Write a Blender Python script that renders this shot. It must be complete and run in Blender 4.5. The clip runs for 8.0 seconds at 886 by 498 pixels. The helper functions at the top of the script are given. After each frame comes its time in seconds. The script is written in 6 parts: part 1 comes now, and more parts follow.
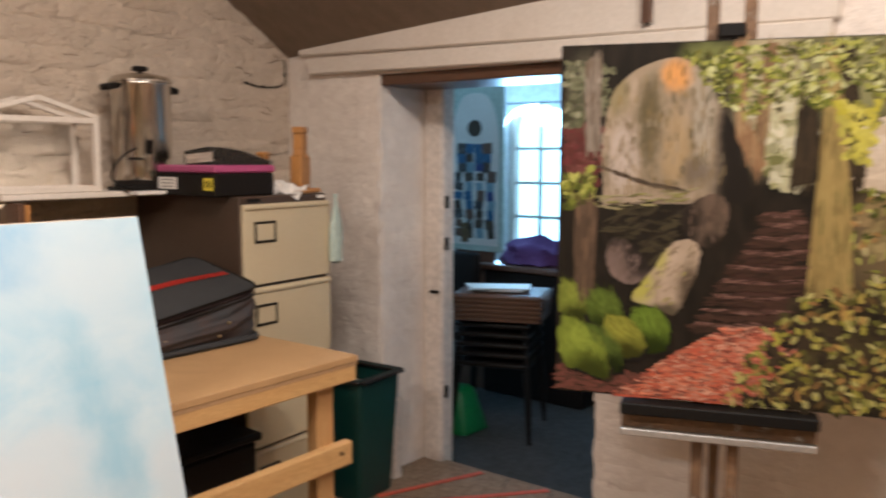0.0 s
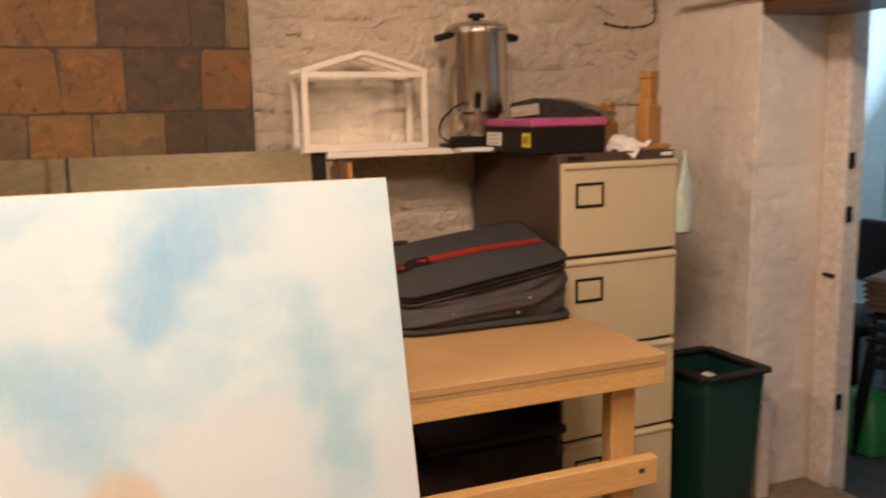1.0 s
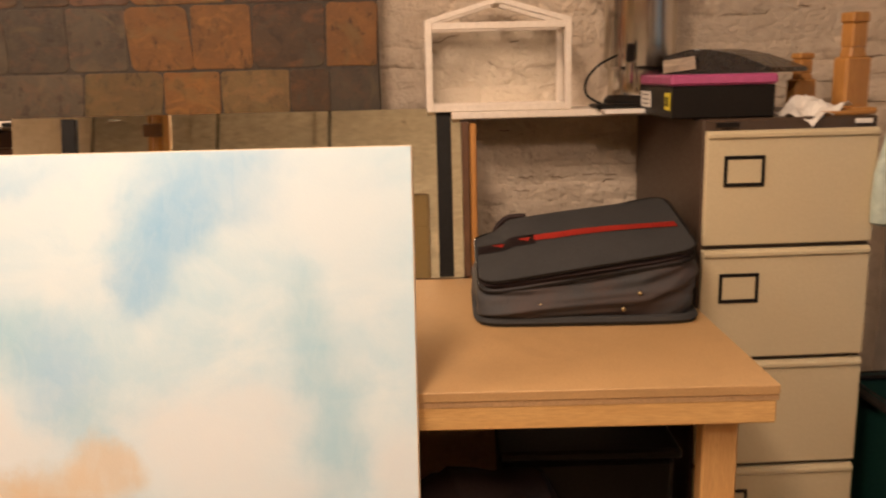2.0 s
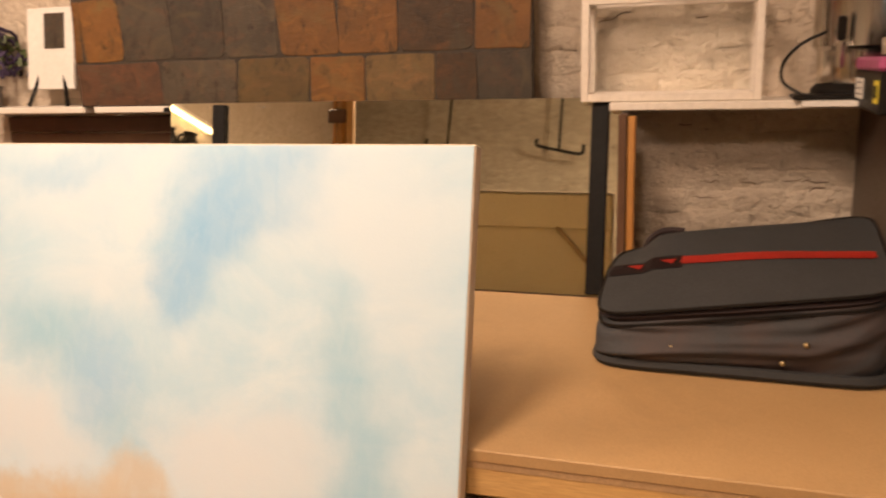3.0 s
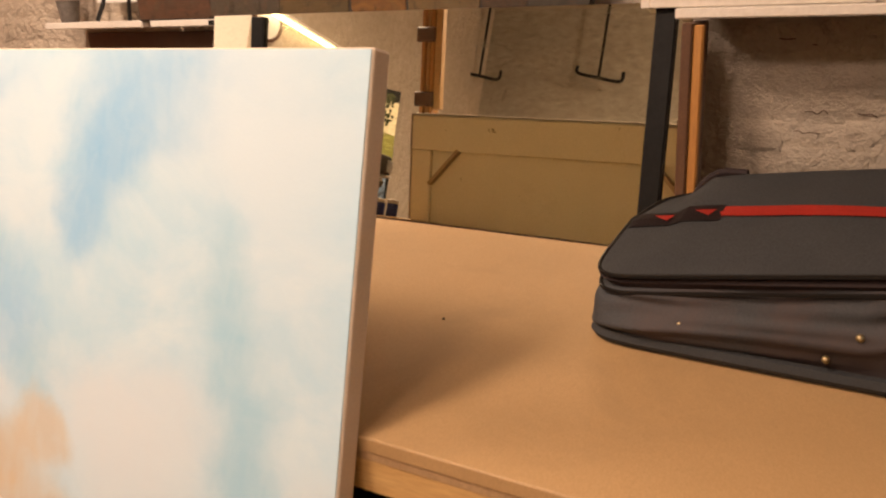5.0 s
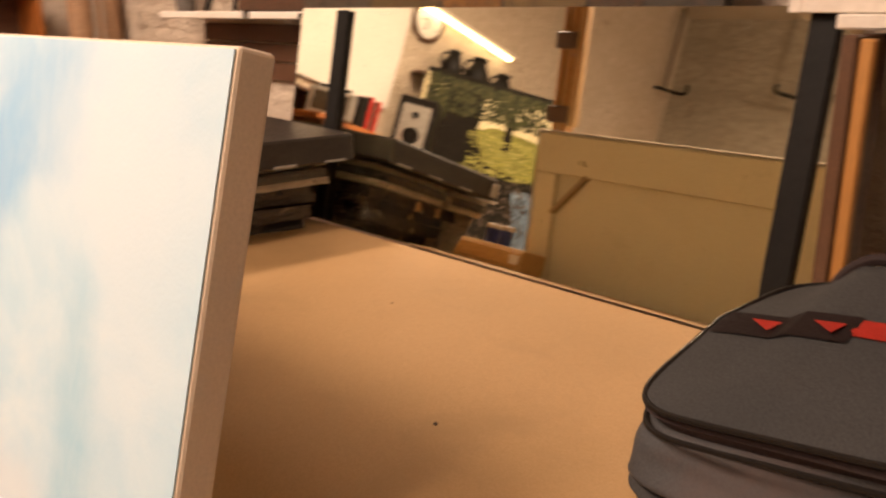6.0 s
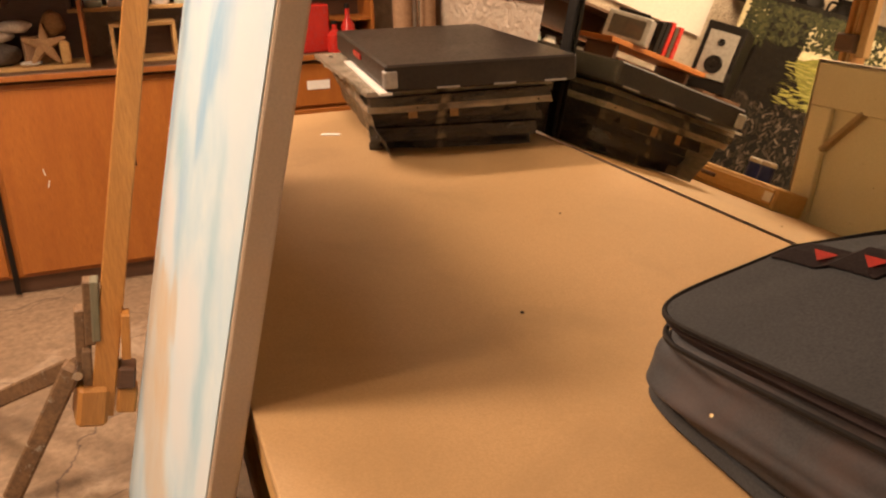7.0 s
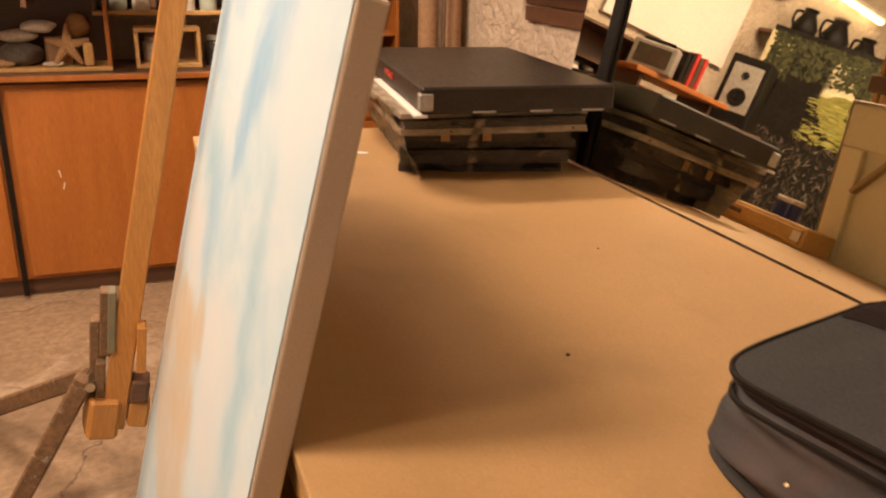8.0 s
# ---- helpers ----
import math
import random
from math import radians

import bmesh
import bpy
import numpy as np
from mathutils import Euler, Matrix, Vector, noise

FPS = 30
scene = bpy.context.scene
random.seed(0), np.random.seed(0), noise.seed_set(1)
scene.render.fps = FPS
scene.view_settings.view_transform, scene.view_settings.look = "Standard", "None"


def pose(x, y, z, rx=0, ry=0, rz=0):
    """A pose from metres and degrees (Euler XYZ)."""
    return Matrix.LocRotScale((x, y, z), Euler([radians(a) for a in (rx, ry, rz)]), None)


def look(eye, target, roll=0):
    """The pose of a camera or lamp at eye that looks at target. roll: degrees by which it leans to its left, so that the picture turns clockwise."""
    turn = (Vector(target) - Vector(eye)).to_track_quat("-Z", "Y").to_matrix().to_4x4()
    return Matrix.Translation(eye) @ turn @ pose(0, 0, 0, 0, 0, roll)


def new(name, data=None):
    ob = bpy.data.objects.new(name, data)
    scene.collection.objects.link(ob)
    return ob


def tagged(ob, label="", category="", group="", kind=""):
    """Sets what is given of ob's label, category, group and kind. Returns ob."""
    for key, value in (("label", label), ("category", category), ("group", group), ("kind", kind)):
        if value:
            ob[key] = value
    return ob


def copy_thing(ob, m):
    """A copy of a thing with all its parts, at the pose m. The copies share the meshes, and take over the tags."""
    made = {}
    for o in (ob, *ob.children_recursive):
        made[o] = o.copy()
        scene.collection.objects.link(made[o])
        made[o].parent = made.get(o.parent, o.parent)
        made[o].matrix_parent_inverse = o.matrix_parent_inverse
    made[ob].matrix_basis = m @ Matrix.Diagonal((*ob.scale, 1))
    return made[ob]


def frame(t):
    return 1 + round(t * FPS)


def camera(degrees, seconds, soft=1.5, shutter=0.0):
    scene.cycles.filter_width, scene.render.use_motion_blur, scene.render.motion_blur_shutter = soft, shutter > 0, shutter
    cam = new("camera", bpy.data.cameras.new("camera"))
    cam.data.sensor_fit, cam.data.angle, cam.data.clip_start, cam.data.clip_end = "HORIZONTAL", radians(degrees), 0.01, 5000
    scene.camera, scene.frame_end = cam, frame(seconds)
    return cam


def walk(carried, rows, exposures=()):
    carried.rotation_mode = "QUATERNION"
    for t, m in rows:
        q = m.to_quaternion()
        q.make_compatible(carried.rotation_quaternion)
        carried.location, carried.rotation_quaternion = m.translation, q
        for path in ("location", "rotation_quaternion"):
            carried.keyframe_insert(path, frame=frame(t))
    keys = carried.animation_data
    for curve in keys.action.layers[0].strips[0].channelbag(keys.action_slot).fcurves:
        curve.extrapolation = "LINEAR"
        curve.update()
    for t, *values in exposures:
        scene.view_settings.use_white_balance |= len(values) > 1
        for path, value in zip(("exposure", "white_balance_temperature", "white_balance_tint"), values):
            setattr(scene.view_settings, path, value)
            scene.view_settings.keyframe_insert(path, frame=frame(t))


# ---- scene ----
cam = camera(56.0, 8.0, 2.1, 0.4)
PATH = [
    (0, (-1.965, -3.074, 1.499), (-0.387, -1.866, 1.277), 0.2),
    (0.3, (-1.782, -3.022, 1.493), (-0.405, -1.591, 1.256), -0.8),
    (0.5, (-1.648, -3.026, 1.489), (-0.466, -1.431, 1.24), -1.3),
    (0.7, (-1.514, -3.032, 1.488), (-0.531, -1.309, 1.231), -1.6),
    (1, (-1.323, -2.984, 1.484), (-0.605, -1.146, 1.164), -1.3),
    (1.2, (-1.209, -2.928, 1.466), (-0.62, -1.051, 1.109), -1.4),
    (2.3, (-0.532, -2.725, 1.481), (-0.766, -0.783, 1.063), -1.1),
    (2.5, (-0.47, -2.635, 1.466), (-0.841, -0.716, 1.042), -0.9),
    (3, (-0.365, -2.44, 1.466), (-0.989, -0.588, 1.039), -1.6),
    (3.3, (-0.306, -2.347, 1.461), (-1.118, -0.579, 1.002), -2.0),
    (3.5, (-0.232, -2.287, 1.455), (-1.139, -0.569, 0.979), -1.8),
    (3.7, (-0.167, -2.226, 1.460), (-1.129, -0.551, 0.947), -1.9),
    (4, (-0.117, -2.167, 1.446), (-1.098, -0.516, 0.888), -1.9),
    (4.2, (-0.099, -2.155, 1.445), (-1.083, -0.513, 0.867), -1.9),
    (5.3, (-0.158, -1.837, 1.383), (-1.188, -0.217, 0.824), -2.2),
    (5.5, (-0.198, -1.704, 1.395), (-1.254, -0.096, 0.849), -2.1),
    (6, (-0.154, -1.5, 1.369), (-1.522, -0.149, 0.818), -0.1),
    (6.5, (0.056, -1.337, 1.371), (-1.63, -0.493, 0.704), 0.8),
    (7, (0.144, -1.298, 1.365), (-1.62, -0.665, 0.667), -1.6),
    (7.5, (0.142, -1.293, 1.362), (-1.64, -0.697, 0.675), -1.3),
    (8, (0.077, -1.345, 1.379), (-1.698, -0.707, 0.713), 1.2),
]
walk(cam, [(t, look(e, g, r)) for t, e, g, r in PATH], [(0.0, -0.78, 5050, 2), (1.0, -0.73, 6200, 10), (2.5, -0.73, 6430, 10), (3.5, -0.72, 6430, 10), (4.2, -0.75, 6330, 10), (5.5, -0.75, 6080, 10), (6.0, -0.61, 6250, 12), (6.5, -0.59, 6650, 11), (7.5, -0.59, 6750, 11), (8.0, -0.62, 6700, 11)])

# ---- world, lamps ----
world = bpy.data.worlds.new("world")
scene.world = world
world.use_nodes = True
wn = world.node_tree
sky = wn.nodes.new("ShaderNodeTexSky")
sky.sky_type, sky.sun_disc, sky.sun_elevation, sky.sun_rotation = "NISHITA", False, radians(35), radians(120)
wn.links.new(sky.outputs[0], wn.nodes["Background"].inputs[0])
wn.nodes["Background"].inputs[1].default_value = 0.15


def lamp(name, kind, place, power, colour, size, target=None, size_y=None):
    data = bpy.data.lights.new(name, kind)
    data.energy, data.color = power, colour
    if kind == "AREA":
        data.size = size
        if size_y:
            data.shape, data.size_y = "RECTANGLE", size_y
    else:
        data.shadow_soft_size = size
    ob = new(name, data)
    ob.matrix_world = look(place, target) if target else Matrix.Translation(place)
    return ob


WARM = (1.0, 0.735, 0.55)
# Unseen main lamp, placed by the shadow the sky canvas throws on the bench.
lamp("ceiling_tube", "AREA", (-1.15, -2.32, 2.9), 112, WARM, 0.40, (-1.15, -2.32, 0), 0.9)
# Unseen fill added on the left to brighten floor, sideboard and tree painting.
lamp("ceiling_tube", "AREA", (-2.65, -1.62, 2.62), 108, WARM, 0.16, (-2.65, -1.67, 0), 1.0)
# Fill added with no bulb behind it: lifts doorway wall, canvas and hall wall.
lamp("hanging_bulb", "POINT", (-0.55, -3.3, 2.68), 150, WARM, 0.14)
lamp("window_daylight", "AREA", (3.7, 0.45, 1.45), 120, (0.52, 0.77, 1.0), 0.5, (2.6, 0.2, 2.3), 1.1)

# ---- materials ----


def nodes_of(name):
    m = bpy.data.materials.new(name)
    m.use_nodes = True
    t = m.node_tree
    return m, t, t.nodes["Principled BSDF"]


def rgb(c):
    return (c[0], c[1], c[2], 1.0)


def mixed(t, fac, a, b):
    """A colour mix node; a, b: colours or sockets; fac: socket or number."""
    n = t.nodes.new("ShaderNodeMix")
    n.data_type = "RGBA"
    for value, s in ((fac, n.inputs[0]), (a, n.inputs[6]), (b, n.inputs[7])):
        if isinstance(value, bpy.types.NodeSocket):
            t.links.new(value, s)
        else:
            s.default_value = rgb(value) if isinstance(value, tuple) else value
    return n.outputs[2]


def noise_of(t, scale, detail=4.0, rough=0.6, stretch=(1, 1, 1), coords="Object", warp=0.0):
    tc, mp, n = t.nodes.new("ShaderNodeTexCoord"), t.nodes.new("ShaderNodeMapping"), t.nodes.new("ShaderNodeTexNoise")
    mp.inputs["Scale"].default_value = stretch
    n.inputs["Scale"].default_value, n.inputs["Detail"].default_value, n.inputs["Roughness"].default_value = scale, detail, rough
    n.inputs["Distortion"].default_value = warp
    if coords == "Position":
        t.links.new(t.nodes.new("ShaderNodeNewGeometry").outputs["Position"], mp.inputs[0])
    else:
        t.links.new(tc.outputs["Object" if coords == "Piece" else coords], mp.inputs[0])
    if coords == "Piece":
        oi, sc = t.nodes.new("ShaderNodeObjectInfo"), t.nodes.new("ShaderNodeMath")
        sc.operation = "MULTIPLY"
        sc.inputs[1].default_value = 43.0
        t.links.new(oi.outputs["Random"], sc.inputs[0])
        t.links.new(sc.outputs[0], mp.inputs["Location"])
    t.links.new(mp.outputs[0], n.inputs["Vector"])
    return n.outputs["Fac"]


def ramp(t, fac, a, b):
    n = t.nodes.new("ShaderNodeMapRange")
    n.inputs["From Min"].default_value, n.inputs["From Max"].default_value = a, b
    t.links.new(fac, n.inputs["Value"])
    return n.outputs["Result"]


def bumped(t, b, fac, strength, dist):
    n = t.nodes.new("ShaderNodeBump")
    n.inputs["Strength"].default_value, n.inputs["Distance"].default_value = strength, dist
    t.links.new(fac, n.inputs["Height"])
    t.links.new(n.outputs[0], b.inputs["Normal"])


def surface(name, col, col2=None, rough=0.6, metal=0.0, big=3.0, fine=60.0, stretch=(1, 1, 1), amount=0.6, bump=0.15, dist=0.002, vary=0.0, spec=0.5, dirt=None, dirt_size=6.0, dirt_at=(0.55, 0.75), coords="Object"):
    """Two scales of variation between col and col2, fine relief, and stains of their own."""
    m, t, b = nodes_of(name)
    col2 = col2 or tuple(c * 0.7 for c in col)
    f1, f2 = noise_of(t, big, 5, 0.6, stretch, coords), noise_of(t, fine, 4, 0.7, stretch, coords)
    c = mixed(t, ramp(t, f1, 0.3, 0.7), col, col2)
    c = mixed(t, ramp(t, f2, 0.35, 0.75), c, tuple(x * (1 - 0.45 * amount) for x in col2))
    if dirt:
        c = mixed(t, ramp(t, noise_of(t, dirt_size, 6, 0.7, (1, 1, 1), coords, warp=0.6), *dirt_at), c, dirt)
    if vary:
        oi = t.nodes.new("ShaderNodeObjectInfo")
        hs = t.nodes.new("ShaderNodeHueSaturation")
        t.links.new(ramp(t, oi.outputs["Random"], 0.0, 1.0), hs.inputs["Value"])
        hs.inputs["Value"].default_value = 1
        mr = hs.inputs["Value"].links[0].from_node
        mr.inputs["To Min"].default_value, mr.inputs["To Max"].default_value = 1 - vary, 1 + vary
        t.links.new(c, hs.inputs["Color"])
        c = hs.outputs[0]
    t.links.new(c, b.inputs["Base Color"])
    b.inputs["Roughness"].default_value, b.inputs["Metallic"].default_value = rough, metal
    b.inputs["Specular IOR Level"].default_value = spec
    rn = ramp(t, f2, 0.2, 0.8)
    rn.node.inputs["To Min"].default_value, rn.node.inputs["To Max"].default_value = max(rough - 0.1, 0.02), min(rough + 0.12, 1)
    t.links.new(rn, b.inputs["Roughness"])
    if bump:
        bumped(t, b, f2, bump, dist)
    return m


M = {}
M["wall"] = surface("white_painted_stone", (0.62, 0.515, 0.40), (0.50, 0.405, 0.30), 0.7, big=3.0, fine=19, bump=1.0, dist=0.026, dirt=(0.26, 0.20, 0.155), dirt_size=5.5, dirt_at=(0.63, 0.80), amount=0.22, coords="Position")
M["brick_paint"] = surface("white_painted_brick", (0.63, 0.525, 0.405), (0.54, 0.44, 0.33), 0.62, big=2.4, fine=20, bump=1.0, dist=0.030, vary=0.05, dirt=(0.26, 0.19, 0.14), dirt_size=7.0, dirt_at=(0.66, 0.78), amount=0.18, coords="Position")
# Smooth white paint, its albedo raised to make up for light missing at the doorway.
M["lit_reveal_paint"] = surface("smooth_white_paint_lit", (0.86, 0.78, 0.69), (0.76, 0.67, 0.575), 0.6, big=2.8, fine=14, bump=0.8, dist=0.016, dirt=(0.48, 0.38, 0.31), dirt_size=4.5, dirt_at=(0.64, 0.82), amount=0.15, coords="Position")
M["hall_wall"] = surface("stained_grey_limewash", (0.50, 0.445, 0.35), (0.36, 0.315, 0.24), 0.8, big=1.6, fine=11, stretch=(1, 1, 2.2), bump=1.0, dist=0.03, dirt=(0.13, 0.10, 0.07), dirt_size=3.2, dirt_at=(0.62, 0.74), amount=0.4, coords="Position")
M["soffit"] = surface("brown_soffit_boards", (0.27, 0.20, 0.14), (0.20, 0.15, 0.10), 0.8, stretch=(1, 6, 6))
M["ceiling"] = surface("cream_ceiling", (0.62, 0.55, 0.44), (0.5, 0.43, 0.33), 0.85)
M["concrete"] = surface("worn_concrete", (0.33, 0.225, 0.135), (0.22, 0.145, 0.085), 0.7, big=2.2, fine=35, bump=0.3, dirt=(0.50, 0.39, 0.28), dirt_size=3.2, dirt_at=(0.55, 0.8))


def cracked(m):
    """Fine dark cracks over a slab, loosened by noise."""
    t = m.node_tree
    b = t.nodes["Principled BSDF"]
    tc, v, nz, add = (t.nodes.new(k) for k in ("ShaderNodeTexCoord", "ShaderNodeTexVoronoi", "ShaderNodeTexNoise", "ShaderNodeVectorMath"))
    v.feature = "DISTANCE_TO_EDGE"
    v.inputs["Scale"].default_value = 1.7
    nz.inputs["Scale"].default_value, nz.inputs["Detail"].default_value = 6, 6
    add.operation = "MULTIPLY_ADD"
    add.inputs[1].default_value = (0.16, 0.16, 0.0)
    t.links.new(tc.outputs["Object"], nz.inputs["Vector"])
    t.links.new(nz.outputs["Color"], add.inputs[0])
    t.links.new(tc.outputs["Object"], add.inputs[2])
    t.links.new(add.outputs[0], v.inputs["Vector"])
    old = b.inputs["Base Color"].links[0].from_socket
    t.links.new(mixed(t, ramp(t, v.outputs["Distance"], 0.006, 0.001), old, (0.11, 0.07, 0.045)), b.inputs["Base Color"])


cracked(M["concrete"])
M["flagstone"] = surface("dark_flagstone", (0.060, 0.056, 0.050), (0.036, 0.034, 0.030), 0.8, big=3, fine=30)
M["mdf"] = surface("raw_mdf", (0.465, 0.284, 0.124), (0.405, 0.246, 0.103), 0.62, big=2.6, fine=300, amount=0.3, bump=0.05, dirt=(0.33, 0.20, 0.085), dirt_size=3.5, dirt_at=(0.52, 0.8))
M["mdf_edge"] = surface("mdf_edge", (0.45, 0.28, 0.13), (0.38, 0.23, 0.11), 0.8, fine=150)
M["pine"] = surface("pale_pine", (0.66, 0.42, 0.17), (0.55, 0.32, 0.11), 0.55, big=5, fine=45, stretch=(0.6, 8, 8), bump=0.1, dirt=(0.36, 0.17, 0.05), dirt_size=14, dirt_at=(0.72, 0.8))
M["pine_up"] = surface("pale_pine_upright", (0.62, 0.38, 0.15), (0.5, 0.28, 0.1), 0.55, big=5, fine=45, stretch=(8, 8, 0.6), bump=0.1, dirt=(0.34, 0.16, 0.05), dirt_size=14, dirt_at=(0.72, 0.8))
M["oak"] = surface("varnished_orange_wood", (0.43, 0.155, 0.028), (0.32, 0.10, 0.018), 0.4, big=3, fine=50, stretch=(6, 6, 0.5), bump=0.05)
M["oak_dark"] = surface("dark_wood_top", (0.15, 0.075, 0.04), (0.10, 0.05, 0.028), 0.35, big=3, fine=40, stretch=(8, 0.6, 8), bump=0.05)
M["easel"] = surface("easel_beech", (0.54, 0.26, 0.065), (0.42, 0.185, 0.045), 0.45, big=4, fine=50, stretch=(6, 6, 0.5), bump=0.05)
M["paint_wood"] = surface("paint_spattered_wood", (0.26, 0.145, 0.065), (0.13, 0.075, 0.038), 0.7, big=12, fine=70, dirt=(0.42, 0.40, 0.33), dirt_size=24, dirt_at=(0.60, 0.70), bump=0.3)
M["beige"] = surface("beige_enamel", (0.56, 0.47, 0.30), (0.52, 0.43, 0.27), 0.38, big=2, fine=160, amount=0.12, bump=0.03)
M["brown_metal"] = surface("dark_brown_enamel", (0.066, 0.041, 0.026), (0.052, 0.032, 0.020), 0.42, big=2, fine=140, amount=0.2, bump=0.03)
M["black"] = surface("black_plastic", (0.014, 0.011, 0.009), (0.010, 0.008, 0.0065), 0.45, fine=120, bump=0.05, spec=0.15)
M["black_gloss"] = surface("glossy_black_vinyl", (0.020, 0.016, 0.013), (0.012, 0.010, 0.008), 0.25, fine=60, bump=0.2, spec=0.5)
# Browner base and paler patches put the sheen of its top into the colour.
M["portfolio"] = surface("black_leathercloth_sheen", (0.030, 0.023, 0.017), (0.018, 0.014, 0.011), 0.38, big=4, fine=110, bump=0.1, spec=0.4, dirt=(0.055, 0.042, 0.030), dirt_size=5, dirt_at=(0.5, 0.8))
M["black_metal"] = surface("black_steel", (0.012, 0.0105, 0.009), (0.008, 0.007, 0.006), 0.55, spec=0.15, fine=90, bump=0.04)
M["steel"] = surface("brushed_stainless", (0.62, 0.58, 0.52), (0.55, 0.51, 0.45), 0.2, 1.0, fine=90, stretch=(1, 1, 0.05), amount=0.15, bump=0.01)
M["white_wood"] = surface("white_painted_timber", (0.78, 0.71, 0.62), (0.70, 0.62, 0.52), 0.55, big=5, fine=70, bump=0.1, amount=0.2, dirt=(0.45, 0.36, 0.27), dirt_size=9, dirt_at=(0.68, 0.85))
M["door_paint"] = surface("chipped_cream_paint", (0.80, 0.71, 0.62), (0.68, 0.59, 0.50), 0.6, big=4, fine=40, bump=0.3, dist=0.004, dirt=(0.30, 0.22, 0.16), dirt_size=8, dirt_at=(0.66, 0.8))
M["fabric"] = surface("grey_suitcase_fabric", (0.047, 0.046, 0.046), (0.033, 0.033, 0.033), 0.85, big=5, fine=320, bump=0.12, dist=0.0006, spec=0.25)
M["fabric_body"] = surface("worn_suitcase_front", (0.050, 0.047, 0.047), (0.034, 0.034, 0.036), 0.7, big=3, fine=320, bump=0.15, dist=0.0006, spec=0.35, dirt=(0.050, 0.036, 0.033), dirt_size=4, dirt_at=(0.45, 0.6))
M["fabric_dark"] = surface("dark_maroon_piping", (0.032, 0.019, 0.018), (0.024, 0.014, 0.013), 0.75, fine=300, spec=0.25)
M["red"] = surface("red_webbing", (0.62, 0.035, 0.018), (0.5, 0.03, 0.016), 0.6, fine=300, amount=0.3)
M["red_gloss"] = surface("red_gloss", (0.5, 0.03, 0.02), (0.4, 0.02, 0.015), 0.25)
M["brass"] = surface("dull_brass", (0.55, 0.42, 0.22), (0.4, 0.3, 0.15), 0.4, 0.9)
M["green_bin"] = surface("dark_green_plastic", (0.008, 0.046, 0.037), (0.006, 0.036, 0.029), 0.42, fine=150, bump=0.04)
M["green_bag"] = surface("green_plastic_bag", (0.02, 0.22, 0.04), (0.015, 0.15, 0.03), 0.4)
M["plastic_bag"] = surface("pale_green_plastic", (0.52, 0.60, 0.52), (0.44, 0.52, 0.45), 0.35, fine=40, bump=0.4, dist=0.004)
M["paper"] = surface("white_paper", (0.78, 0.74, 0.68), (0.72, 0.67, 0.6), 0.7, amount=0.15)
M["magenta"] = surface("magenta_card", (0.42, 0.075, 0.20), (0.34, 0.06, 0.16), 0.5, amount=0.2)
M["yellow"] = surface("yellow_label", (0.75, 0.62, 0.03), (0.65, 0.52, 0.02), 0.5, amount=0.2)
M["canvas_edge"] = surface("primed_canvas_edge", (0.70, 0.58, 0.44), (0.61, 0.495, 0.365), 0.85, fine=260, bump=0.06, dist=0.0004, amount=0.2)
M["canvas_back"] = surface("raw_canvas_back", (0.72, 0.65, 0.45), (0.64, 0.57, 0.385), 0.9, big=2, fine=260, bump=0.3, dist=0.0006, amount=0.2)
M["stretcher"] = surface("stretcher_wood", (0.45, 0.33, 0.19), (0.36, 0.26, 0.14), 0.7, fine=60, stretch=(1, 6, 6))
M["stone"] = surface("grey_pebble", (0.17, 0.145, 0.12), (0.11, 0.09, 0.075), 0.7, big=12, fine=60, bump=0.4)
M["shell"] = surface("white_shell", (0.72, 0.66, 0.57), (0.55, 0.47, 0.38), 0.5, big=20, fine=80)
M["starfish"] = surface("tan_starfish", (0.48, 0.29, 0.13), (0.36, 0.2, 0.09), 0.8, big=18, fine=120, bump=0.5)
M["cardboard"] = surface("brown_cardboard", (0.40, 0.24, 0.13), (0.33, 0.19, 0.1), 0.8, fine=60)
M["wicker"] = surface("dark_wicker", (0.15, 0.07, 0.03), (0.09, 0.04, 0.018), 0.6, fine=90, bump=0.6, dist=0.004)
M["purple"] = surface("purple_cloth", (0.16, 0.07, 0.22), (0.10, 0.04, 0.15), 0.85, fine=80)
M["room_blue"] = surface("pale_plaster", (0.78, 0.78, 0.76), (0.68, 0.69, 0.68), 0.85, big=2, fine=30)
M["orange_tape"] = surface("orange_red_tape", (0.75, 0.12, 0.05), (0.6, 0.09, 0.04), 0.5)
M["silver"] = surface("silver_plastic", (0.55, 0.53, 0.49), (0.48, 0.46, 0.42), 0.35, 0.6)
M["blue"] = surface("blue_cap", (0.03, 0.05, 0.22), (0.02, 0.035, 0.16), 0.35)
M["lavender"] = surface("dark_purple_flower", (0.05, 0.025, 0.075), (0.035, 0.02, 0.05), 0.8)
M["leaf"] = surface("olive_leaf", (0.10, 0.12, 0.03), (0.06, 0.08, 0.02), 0.6)


